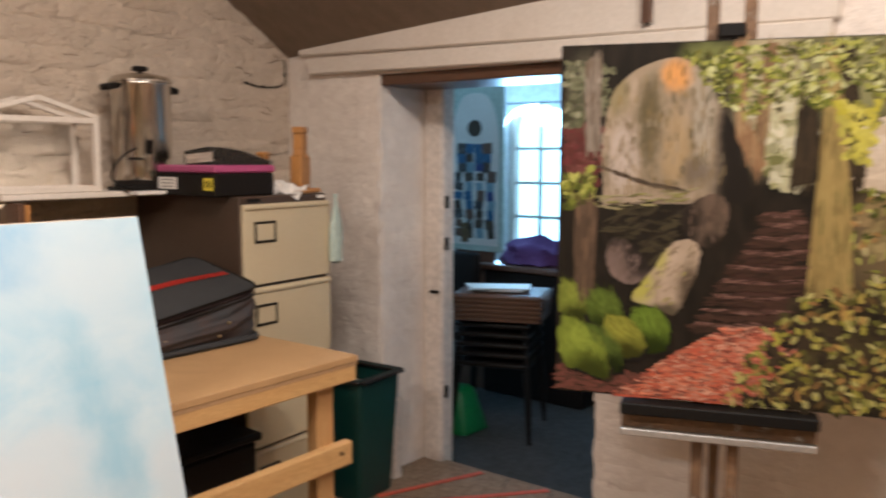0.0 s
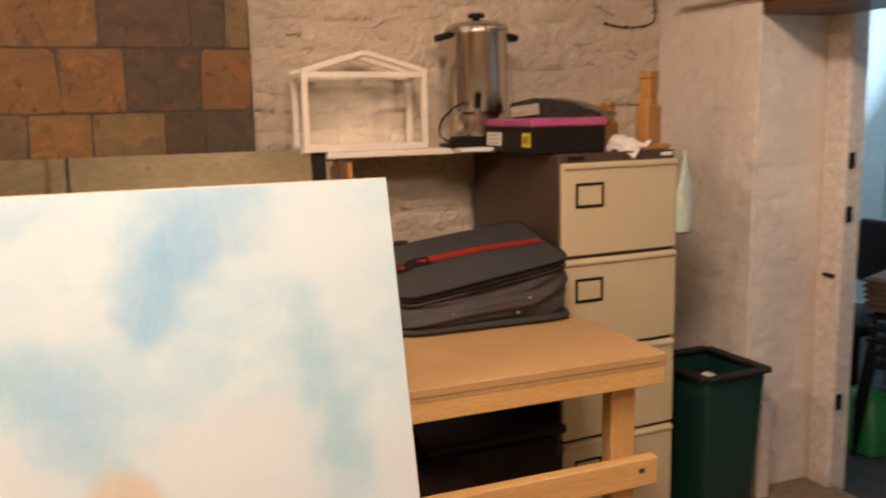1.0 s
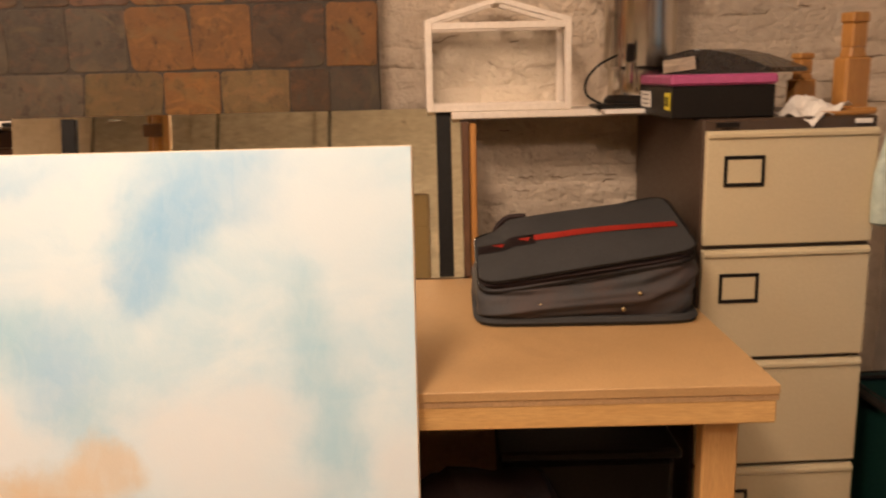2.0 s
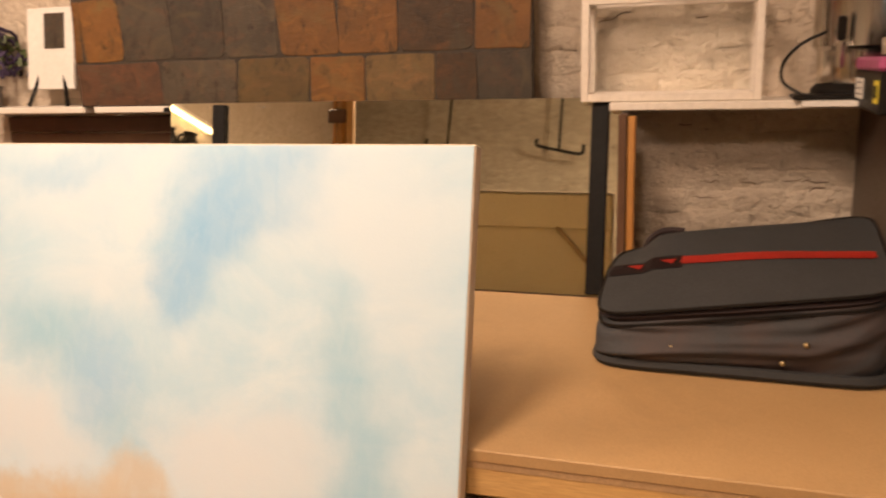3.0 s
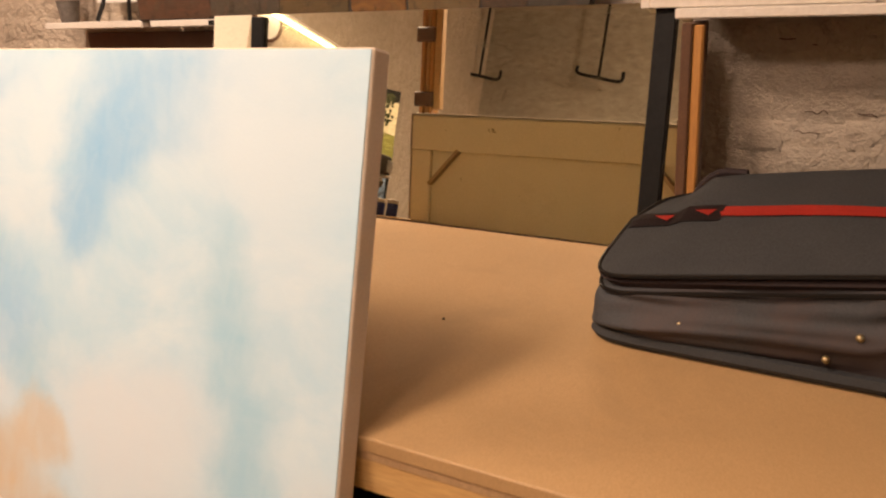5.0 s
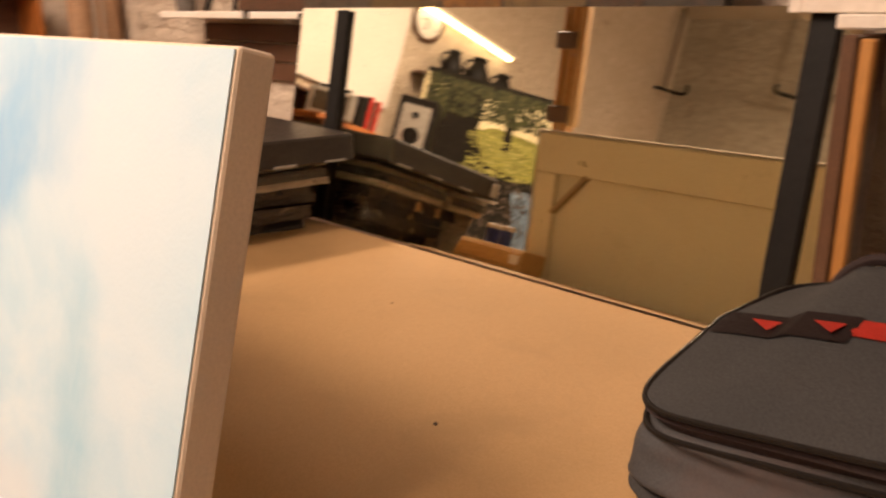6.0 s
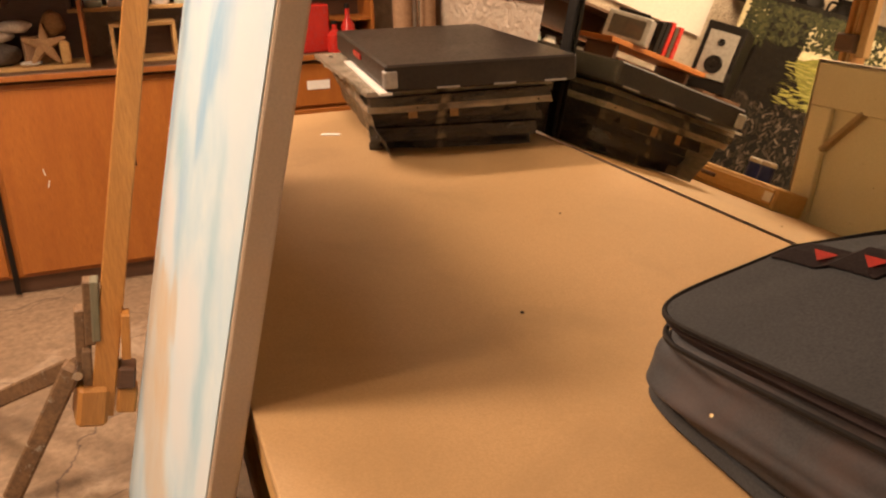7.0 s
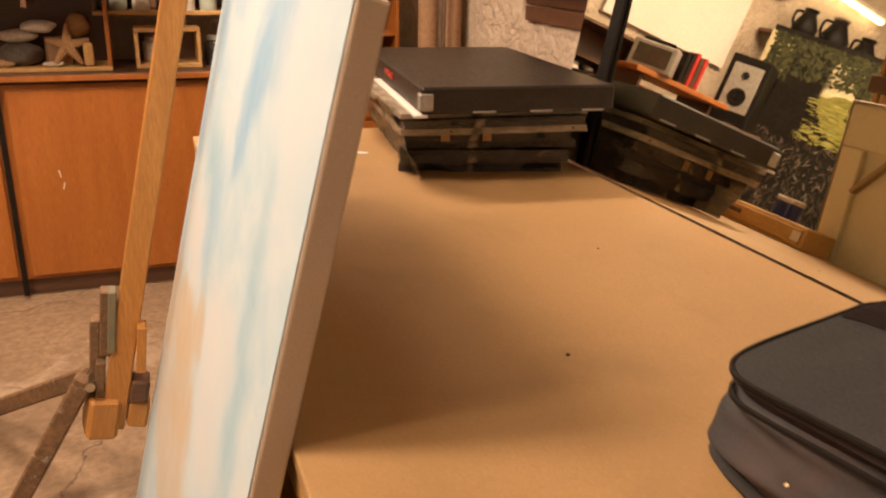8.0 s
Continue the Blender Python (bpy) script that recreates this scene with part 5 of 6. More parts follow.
M["fp_brown"] = soft("painted_brown_rock", ((0.12, 0.082, 0.056), (0.065, 0.046, 0.03)), ((1210, 365, 34, 60, BLK, 0.9), (1262, 402, 30, 24, BLK, 0.8)))
paint_shape("painted_rock", ((1062, 310), (1052, 255), (1060, 190), (1068, 140), (1098, 106), (1140, 84), (1190, 74), (1225, 92), (1260, 140), (1290, 200), (1310, 255), (1332, 330), (1250, 332), (1190, 320), (1100, 334), (1055, 345)), "fp_boulder", 0.0022, jig=0.0012, rounds=2)
paint_shape("painted_rock", ((1068, 400), (1100, 392), (1150, 440), (1148, 466), (1110, 486), (1068, 458)), "fp_pink", 0.0024, jig=0.0030, rounds=2)
paint_shape("painted_rock", ((1200, 345), (1225, 328), (1252, 312), (1274, 316), (1288, 345), (1275, 402), (1240, 412), (1205, 385)), "fp_brown", 0.0026, jig=0.0030, rounds=2)
paint_shape("painted_rock", ((1105, 512), (1150, 462), (1180, 408), (1215, 391), (1240, 406), (1236, 450), (1216, 500), (1196, 540), (1160, 516)), "fp_slab", 0.0032, jig=0.0030, rounds=2)
fill("painted_rock", ((1070, 150), (1135, 100), (1190, 85), (1240, 130), (1262, 215), (1280, 290), (1200, 310), (1066, 320), (1060, 250)), 260, (0.035, 0.005), 2, ROCK, 0.0026, (UP, 0.2))
fill("painted_rock", ((1125, 500), (1160, 455), (1190, 408), (1225, 400), (1232, 450), (1205, 515)), 46, (0.028, 0.005), 9, ((0.36, 0.28, 0.19), (0.26, 0.19, 0.12), (0.16, 0.12, 0.07), (0.30, 0.27, 0.07)), 0.0037, (0.9, 0.25))
fill("painted_rock", ((1074, 410), (1104, 400), (1142, 445), (1110, 475), (1074, 452)), 40, (0.026, 0.005), 7, ((0.20, 0.14, 0.115), (0.12, 0.085, 0.07), (0.06, 0.042, 0.033)), 0.0029, (UP, 0.3))
fill("painted_rock", ((1212, 350), (1255, 320), (1280, 345), (1265, 398), (1215, 385)), 40, (0.026, 0.005), 8, ((0.15, 0.10, 0.07), (0.08, 0.055, 0.038), (0.04, 0.028, 0.02)), 0.0031, (UP, 0.3))
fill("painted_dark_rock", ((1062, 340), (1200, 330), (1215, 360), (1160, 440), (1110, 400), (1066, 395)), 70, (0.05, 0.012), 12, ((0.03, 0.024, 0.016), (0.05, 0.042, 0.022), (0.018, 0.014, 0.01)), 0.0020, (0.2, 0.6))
fill("painted_foliage", ((1480, 300), (1700, 290), (1700, 440), (1500, 470)), 160, (0.026, 0.012), 46, GREEN + ((0.30, 0.16, 0.05), (0.45, 0.42, 0.2)), 0.0043, (0, 3))
fill("painted_ledge", ((1055, 320), (1220, 305), (1215, 325), (1060, 350)), 34, (0.05, 0.006), 6, ((0.20, 0.19, 0.04), (0.30, 0.26, 0.14), (0.12, 0.11, 0.04)), 0.0032, (0.1, 0.2))
fill("painted_rock", ((1500, 215), (1600, 150), (1740, 160), (1740, 290), (1510, 300)), 160, (0.09, 0.05), 10, ((0.55, 0.46, 0.34), (0.48, 0.39, 0.28), (0.6, 0.52, 0.42)), 0.0020, (0.4, 0.7), "fp_light")
fill("painted_rock", ((1495, 310), (1600, 290), (1740, 300), (1740, 440), (1510, 400)), 120, (0.07, 0.03), 11, ((0.25, 0.18, 0.08), (0.16, 0.12, 0.05), (0.30, 0.24, 0.10)), 0.0020, (0.8, 0.5))
for k, (pts, cols) in enumerate((
        (((1283, 58), (1302, 58), (1308, 190), (1345, 262), (1330, 275), (1292, 215)), ((0.28, 0.17, 0.08), (0.18, 0.10, 0.05), (0.35, 0.24, 0.12))),
        (((1338, 58), (1356, 58), (1345, 180), (1340, 262), (1326, 200)), ((0.22, 0.14, 0.07), (0.14, 0.08, 0.04), (0.28, 0.2, 0.1))),
        (((1395, 170), (1425, 150), (1430, 290), (1385, 300)), DARK),
        (((1425, 60), (1452, 60), (1478, 250), (1497, 490), (1418, 490), (1437, 260)), ((0.24, 0.17, 0.055), (0.32, 0.24, 0.08), (0.13, 0.09, 0.03), (0.2, 0.17, 0.05))),
        (((1448, 60), (1475, 60), (1508, 280), (1490, 300)), DARK),
        (((1022, 80), (1050, 80), (1052, 240), (1025, 240)), ((0.22, 0.18, 0.14), (0.12, 0.09, 0.06), (0.3, 0.25, 0.2))),
        (((1005, 340), (1050, 330), (1045, 500), (1010, 500)), ((0.10, 0.065, 0.04), (0.06, 0.04, 0.025), (0.16, 0.1, 0.06))))):
    M["bark_%d" % k] = soft("painted_bark_tone", (cols[0], cols[1]), (), grain=(3, 1, 0.3))
    paint_shape("painted_trunk", pts, "bark_%d" % k, 0.0031 + 0.0001 * k, jig=0.003)
    fill("painted_bark", pts, 90, (0.07, 0.007), 30 + k, cols, 0.0036 + 0.0001 * k, (UP, 0.12))
fill("painted_red_foliage", ((985, 190), (1055, 190), (1050, 300), (985, 300)), 120, (0.03, 0.02), 40, ((0.12, 0.03, 0.03), (0.08, 0.025, 0.02), (0.16, 0.06, 0.05)), 0.0026, (0, 3))
fill("painted_foliage", ((985, 285), (1040, 270), (1045, 340), (985, 345)), 70, (0.028, 0.018), 41, GREEN, 0.0036, (0, 3))
fill("painted_foliage", ((985, 80), (1075, 80), (1062, 190), (985, 200)), 150, (0.024, 0.016), 42, ((0.08, 0.085, 0.04), (0.16, 0.16, 0.09), (0.04, 0.04, 0.02), (0.25, 0.24, 0.15)), 0.0030, (0, 3))
fill("painted_foliage", ((1195, 70), (1400, 58), (1740, 58), (1740, 150), (1560, 165), (1470, 130), (1430, 175), (1370, 140), (1310, 185), (1255, 150)), 900, (0.024, 0.011), 43, GREEN + ((0.50, 0.50, 0.24), (0.36, 0.36, 0.10)), 0.0042, (0, 3))
fill("painted_foliage", ((1455, 160), (1520, 150), (1510, 260), (1470, 255)), 80, (0.03, 0.018), 44, ((0.40, 0.36, 0.03), (0.5, 0.45, 0.08), (0.2, 0.19, 0.03)), 0.0044, (0, 3))
for k, (y, x0, x1) in enumerate(((343, 1352, 1398), (360, 1350, 1408), (384, 1338, 1414), (410, 1318, 1418), (437, 1292, 1420), (462, 1282, 1420), (490, 1268, 1415), (515, 1252, 1400), (541, 1240, 1345))):
    fill("painted_riser", ((x0 - 6, y + 4), (x1 + 4, y), (x1 + 4, y + 20), (x0 - 10, y + 24)), 70, (0.05, 0.008), 160 + k, ((0.035, 0.02, 0.014), (0.055, 0.028, 0.02), (0.022, 0.014, 0.01)), 0.0027, (0.05, 0.2))
    fill("painted_step", ((x0, y), ((x0 + x1) / 2, y + 4), (x1, y - 5), (x1 + 3, y + 2), ((x0 + x1) / 2, y + 10), (x0 - 4, y + 6)), 70, (0.030, 0.0036), 60 + k, ((0.085, 0.042, 0.03), (0.19, 0.105, 0.08), (0.05, 0.026, 0.02), (0.11, 0.055, 0.04), (0.035, 0.02, 0.015)), 0.0031, (0.03, 0.12))
fill("painted_twig", ((1046, 268), (1052, 264), (1150, 296), (1205, 304), (1205, 310), (1148, 303)), 60, (0.03, 0.003), 171, ((0.05, 0.035, 0.022), (0.10, 0.075, 0.05), (0.03, 0.02, 0.014)), 0.0046, (-0.28, 0.1))
M["fp_red"] = soft("painted_red_path", ((0.44, 0.10, 0.05), (0.30, 0.07, 0.04)), ((1330, 580, 60, 40, (0.55, 0.20, 0.12), 0.7), (1250, 660, 80, 30, (0.55, 0.12, 0.05), 0.7)))
PATHP = ((1085, 690), (1190, 610), (1290, 548), (1395, 545), (1410, 590), (1330, 690))
fill("painted_path", PATHP, 1200, (0.026, 0.007), 80, ((0.44, 0.09, 0.04), (0.56, 0.19, 0.10), (0.26, 0.06, 0.035), (0.60, 0.30, 0.19), (0.12, 0.04, 0.03), (0.36, 0.10, 0.06)), 0.0034, (0.05, 0.35), "fp_red")
fill("painted_earth", ((978, 640), (1110, 630), (1180, 690), (978, 690)), 260, (0.04, 0.010), 81, ((0.08, 0.035, 0.025), (0.14, 0.05, 0.035), (0.04, 0.025, 0.018)), 0.0030, (0.0, 0.3))
MOSS = (
    (((979, 478), (1004, 482), (1034, 500), (1044, 528), (1020, 556), (979, 548)), (0.20, 0.23, 0.03), 0.5),
    (((1022, 500), (1052, 490), (1084, 500), (1104, 530), (1102, 566), (1050, 570)), (0.10, 0.14, 0.018), 0.7),
    (((1112, 540), (1134, 520), (1164, 520), (1186, 544), (1190, 576), (1182, 602), (1146, 606), (1118, 580)), (0.13, 0.19, 0.018), 0.8),
    (((1064, 548), (1092, 536), (1124, 552), (1146, 588), (1142, 612), (1106, 622), (1076, 596)), (0.25, 0.25, 0.03), 1.2),
    (((1014, 560), (1044, 556), (1082, 584), (1108, 622), (1098, 650), (1062, 640)), (0.085, 0.12, 0.018), 0.6),
    (((979, 546), (1010, 548), (1044, 572), (1070, 606), (1082, 640), (1078, 664), (1040, 652), (979, 636)), (0.22, 0.27, 0.03), 0.4),
)
for k, (pts, tone, lie) in enumerate(MOSS):
    xs, ys = [p[0] for p in pts], [p[1] for p in pts]
    cx, cy, w, h = sum(xs) / len(xs), sum(ys) / len(ys), max(xs) - min(xs), max(ys) - min(ys)
    tone = tuple(c * 0.85 for c in tone)
    dark, light = tuple(c * 0.16 for c in tone), tuple(min(c * 1.5, 0.45) for c in tone)
    M["fp_bush_%d" % k] = soft("painted_moss_cushion", (tone, tuple(c * 0.7 for c in tone)), ((cx + w * 0.10, max(ys), w * 0.70, h * 0.52, dark, 1.0), (cx - w * 0.12, min(ys) + h * 0.3, w * 0.32, h * 0.22, light, 0.8)), scale=22)
    paint_shape("painted_shade", tuple((x + 5, y + 6) for x, y in pts), "fp_under", 0.00345 + 0.0003 * k, jig=0.005, rounds=1)
    paint_shape("painted_bush", pts, "fp_bush_%d" % k, 0.0036 + 0.0003 * k, jig=0.0045, rounds=1)
    inner = tuple((cx + (x - cx) * 0.80, cy + (y - cy) * 0.55 - h * 0.20) for x, y in pts)
    fill("painted_moss", inner, 130, (0.040, 0.0024), 90 + k, (tone, light, tuple(c * 0.6 for c in tone), tuple(c * 0.85 for c in tone)), 0.0037 + 0.0003 * k, (-UP + lie * 0.6, 0.35))
fill("painted_ivy", ((1300, 690), (1330, 600), (1400, 500), (1500, 470), (1740, 440), (1740, 690)), 260, (0.045, 0.026), 96, DARK + ((0.09, 0.08, 0.025),), 0.0040, (0, 3))
fill("painted_ivy", ((1290, 690), (1320, 610), (1390, 500), (1500, 460), (1740, 430), (1740, 690)), 560, (0.028, 0.014), 97, ((0.09, 0.09, 0.018), (0.22, 0.21, 0.045), (0.42, 0.38, 0.13), (0.33, 0.30, 0.04), (0.04, 0.036, 0.012), (0.30, 0.16, 0.05), (0.38, 0.30, 0.06), (0.02, 0.018, 0.01)), 0.0048, (0, 3))

E2 = Matrix.Translation((FL.x, FL.y, 0)) @ pose(0, 0, 0, 0, 0, FYAW) @ pose(0.47, 0.045, 0)
fe = thing("studio_easel", E2, "wooden studio easel with a dark metal tray holding a painting", "easel", "easels")
for s in (-0.05, 0.05):
    bm = bmesh.new()
    bar(bm, (s, 0.0, 0.05), (s, 0.012, 2.02), 0.035, 0.03, 0.004)
    part("mast", bm, "paint_wood", fe)
bm = bmesh.new()
box(bm, (0.54, 0.075, 0.035), (0, -0.055, 0.765), bevel=0.004)
part("tray", bm, "black_metal", fe)
solid("tray_front", "paint_wood", (0.54, 0.018, 0.055), (0, -0.03, 0.72), bevel=0.003, parent=fe)
solid("tray_lip", "silver", (0.54, 0.03, 0.022), (0, -0.045, 0.685), bevel=0.003, parent=fe)
solid("clamp", "black_metal", (0.075, 0.07, 0.04), (0, -0.015, 1.845), bevel=0.006, parent=fe)
for s in (-1, 1):
    bm = bmesh.new()
    bar(bm, (s * 0.05, 0.0, 0.1), (s * 0.33, -0.25, 0.02), 0.04, 0.035, 0.004)
    part("leg", bm, "paint_wood", fe)
bm = bmesh.new()
bar(bm, (0, 0.02, 1.0), (0, 0.42, 0.02), 0.03, 0.03, 0.004)
part("back_leg", bm, "paint_wood", fe)

# ---- stack of wrapped pictures on the bench ----


def wrapped(m, w, d, h, mname, label):
    """A picture in clear wrap: card body, tape and a crumpled skin; x runs along its front."""
    t = thing("wrapped_picture", m, label, "picture", "stack of wrapped pictures")
    bm = bmesh.new()
    box(bm, (w, d, h * 0.8), (w / 2, d / 2, h / 2), bevel=0.004)
    part("picture", bm, "black", t)
    bm = bmesh.new()
    vs = box(bm, (w + 0.008, d + 0.008, h), (w / 2, d / 2, h / 2))
    bmesh.ops.subdivide_edges(bm, edges=bm.edges[:], cuts=11, use_grid_fill=True)
    for v in bm.verts:
        q = v.co * 16 + Vector((0, 0, 40 * w + 70 * h))
        v.co += Vector((noise.noise(q) + 0.5 * noise.noise(q * 2.3), noise.noise(q + Vector((9, 0, 0))) + 0.5 * noise.noise(q * 2.1), 0.3 * noise.noise(q * 0.7))) * 0.010
    part("wrap", bm, mname, t, smooth=True)
    if h == 0.030:
        for q in (0.25, 0.5):
            solid("tape", "mdf_edge", (0.022, 0.002, h * 0.9), (w * q, -0.010, h / 2), parent=t)
    return t


z = 0.0
for w, d, h, x, y, a, mname, label in (
        (0.41, 0.60, 0.028, -1.932, -0.740, 74, "film", "flat picture in clear plastic wrap"),
        (0.42, 0.62, 0.034, -1.895, -0.752, 76, "film", "dark framed picture in clear plastic wrap"),
        (0.44, 0.66, 0.022, -1.905, -0.748, 77, "film", "thin dark picture in loose plastic wrap"),
        (0.42, 0.66, 0.030, -1.870, -0.757, 79, "film", "picture in creased plastic wrap with brown tape"),
        (0.46, 0.76, 0.016, -1.790, -0.780, 84, "film_pale", "pale card-backed picture in plastic wrap"),
        (0.45, 0.76, 0.021, -1.775, -0.778, 85, "film", "dark framed picture in creased plastic wrap"),
        (0.47, 0.78, 0.013, -1.785, -0.782, 87, "film_pale", "wrapped picture with a white edge")):
    wrapped(pose(x, y, TZ + 0.001 + z, 0, 0, a), w, d, h, mname, label)
    z += h + 0.002
pf = thing("portfolio_case", pose(-1.73, -0.755, TZ + 0.002 + z, 0, 0, 84), "black portfolio case with a red tag and metal corners", "portfolio case")
solid("shell", "portfolio", (0.475, 0.86, 0.062), (0.2375, 0.43, 0.033), bevel=0.005, parent=pf)
solid("corner", "silver", (0.032, 0.034, 0.04), (0.012, 0.012, 0.03), bevel=0.003, parent=pf)
for x in (0.15, 0.29, 0.42):
    solid("clip", "silver", (0.055, 0.004, 0.004), (x, -0.002, 0.006), parent=pf)
solid("tag", "red_gloss", (0.004, 0.12, 0.014), (-0.002, 0.42, 0.04), parent=pf)
solid("sheet", "paper", (0.03, 0.6, 0.006), (0.0, 0.3, -0.002), parent=pf)
bm = bmesh.new()
cols = []
for i in range(29):
    col = []
    for j in range(11):
        u, v = i / 28, j / 10
        p = Vector((-0.022 + 0.075 * v, 0.03 + 0.68 * u, -0.176 * v))
        q = p * 17
        p += Vector((noise.noise(q), 0.5 * noise.noise(q + Vector((5, 0, 0))), 0.3 * noise.noise(q * 0.8))) * 0.022 * (0.4 + 0.6 * math.sin(math.pi * v))
        col.append(bm.verts.new((min(p.x, 0.06), p.y, max(p.z, -0.175))))
    cols.append(col)
for a, c in zip(cols, cols[1:]):
    for j in range(10):
        bm.faces.new((a[j], c[j], c[j + 1], a[j + 1]))
bmesh.ops.solidify(bm, geom=bm.faces[:], thickness=0.0015)
tagged(part("plastic_wrap", bm, "film_pale", None, "", True, pose(-1.785, -0.782, TZ + z, 0, 0, 84)), "crumpled clear plastic hanging round the picture stack", "plastic wrap", kind="thing")
tagged(solid("paper_slip", "paper", (0.055, 0.022, 0.002), (-2.16, -0.80, TZ + 0.0015), (0, 0, 60)), "white paper slip lying on the bench", "paper", kind="thing")
pbox = thing("paint_box", pose(-2.04, -1.135, TZ, 0, 0, 0), "small wooden drawer box with paint pots on top", "paint box")
solid("body", "pine", (0.44, 0.13, 0.072), (0, 0, 0.036), bevel=0.004, parent=pbox)
solid("label", "paper", (0.035, 0.003, 0.03), (0.195, 0.0735, 0.036), parent=pbox)
solid("drawer", "pine", (0.42, 0.012, 0.052), (0, 0.066, 0.036), bevel=0.003, parent=pbox)
solid("pull", "oak_dark", (0.07, 0.012, 0.014), (-0.10, 0.076, 0.04), bevel=0.003, parent=pbox)
for x in (0.03, 0.09):
    t = thing("paint_pot", (-2.03 + x, -1.11, TZ + 0.073), "small paint pot with a blue cap", "paint pot", "blue paint pots")
    bm = bmesh.new()
    lathe(bm, [(0.022, 0), (0.022, 0.05)], 16)
    part("pot", bm, "blue", t, smooth=True)
    bm = bmesh.new()
    lathe(bm, [(0.024, 0.05), (0.024, 0.062), (0.02, 0.066)], 16)
    part("cap", bm, "shell", t, smooth=True)

# ---- sideboard along the left wall ----
sb = thing("sideboard", (-3.5, 0, 0), "long orange wooden sideboard with doors and drawers", "sideboard")
solid("top", "oak_dark", (0.46, 2.75, 0.03), (-0.21, -1.32, 0.90), bevel=0.004, parent=sb, label="dark worn wooden top")
solid("top_edge", "oak", (0.008, 2.75, 0.022), (0.024, -1.28, 0.90), bevel=0.002, parent=sb)
solid("carcase", "oak", (0.42, 2.70, 0.80), (-0.225, -1.28, 0.475), bevel=0.003, parent=sb)
solid("plinth", "oak_dark", (0.40, 2.66, 0.075), (-0.245, -1.28, 0.0375), parent=sb)
for y0, y1 in ((-2.62, -1.90), (-1.86, -1.05), (-1.03, -0.70)):
    d = solid("door", "oak", (0.02, y1 - y0 - 0.012, 0.76), (-0.005, (y0 + y1) / 2, 0.475), bevel=0.003, parent=sb)
    solid("keyhole", "black", (0.004, 0.012, 0.035), (0.011, (y1 - y0) / 2 - 0.30, 0.05), parent=d)
for y, z, a in ((-1.70, 0.52, 10), (-1.69, 0.47, -15)):
    solid("scratch", "paper", (0.002, 0.004, 0.03), (0.006, y, z), (a, 0, 0), parent=sb, label="pale scratch on the door")
# Black strip standing in for the shade in the gap between two cupboards.
solid("gap", "black", (0.012, 0.02, 0.86), (0.006, -1.885, 0.445), parent=sb)
for i in range(4):
    d = solid("drawer", "oak", (0.02, 0.58, 0.18), (-0.005, -0.38, 0.78 - 0.195 * i), bevel=0.003, parent=sb)
    solid("label", "paper", (0.003, 0.10, 0.038), (0.0115, -0.17, 0.0), parent=d)
    solid("handle", "oak_dark", (0.02, 0.10, 0.02), (0.018, 0.08, 0.0), bevel=0.004, parent=d)


def open_case(name, m, w, h, d, wood, label, shelves=()):
    """An open-fronted case: x out of the wall, y along it."""
    t = thing(name, m, label, "display case")
    th = 0.016
    solid("base", "pine", (d, w, th), (-d / 2, 0, th / 2), bevel=0.002, parent=t)
    solid("lid", wood, (d, w, th), (-d / 2, 0, h - th / 2), bevel=0.002, parent=t)
    for s in (-1, 1):
        solid("side", wood, (d, th, h - 2 * th), (-d / 2, s * (w / 2 - th / 2), h / 2), bevel=0.002, parent=t)
    solid("back", "oak_dark", (0.008, w, h), (-d + 0.004, 0, h / 2), parent=t)
    for z in shelves:
        solid("shelf", wood, (d - 0.02, w - 2 * th, 0.012), (-d / 2, 0, z), parent=t)
    return t


open_case("display_case", pose(-3.56, -1.72, 0.915), 0.52, 0.34, 0.22, "oak", "open wooden case of shells, pebbles and a starfish")
open_case("display_case", pose(-3.60, -1.24, 0.915), 0.26, 0.16, 0.18, "pine", "small pale wooden case with an open front")
open_case("pigeonhole_rack", pose(-3.64, -0.55, 0.915), 0.62, 0.55, 0.24, "oak", "brown wooden pigeonhole rack with red bottles", (0.12, 0.33))
open_case("display_case", pose(-3.68, -1.22, 1.12), 0.6, 0.34, 0.22, "oak_dark", "dark wooden shelf case with jars", (0.16,))


def pebble(name, m, size, mname, label, seed, category="pebble"):
    bm = bmesh.new()
    bmesh.ops.create_icosphere(bm, subdivisions=3, radius=0.5)
    for v in bm.verts:
        q = v.co * (1 + 0.25 * noise.noise(v.co * 2.5 + Vector((seed, 0, 0))))
        v.co = Vector((q.x * size[0], q.y * size[1], q.z * size[2] + size[2] * 0.46))
    return tagged(part(name, bm, mname, None, "", True, m), label, category, kind="thing")


pebble("pebble", pose(-3.64, -1.80, 0.931), (0.12, 0.17, 0.10), "stone", "round brown-grey beach pebble", 1)
pebble("shell", pose(-3.64, -1.80, 1.025), (0.09, 0.15, 0.05), "shell", "white scallop shell lying on the pebble", 4, "shell")
pebble("shell", pose(-3.62, -1.72, 1.06), (0.08, 0.13, 0.05), "shell", "white shell leaning in the case", 9, "shell")
pebble("driftwood", pose(-3.60, -1.88, 0.931), (0.05, 0.14, 0.03), "starfish", "flat piece of bleached driftwood", 6, "driftwood")
pebble("shell", pose(-3.60, -1.68, 0.931), (0.05, 0.08, 0.02), "shell", "small pale shell on the case floor", 2, "shell")
pebble("pebble", pose(-3.66, -1.58, 1.04), (0.08, 0.09, 0.10), "starfish", "rounded brown fossil lump", 12)
bm = bmesh.new()
for i in range(5):
    a = 2 * math.pi * i / 5 + 0.3
    rod(bm, (0, 0, 0), (0.0, 0.085 * math.cos(a), 0.085 * math.sin(a)), 0.026, 0.007, 8)
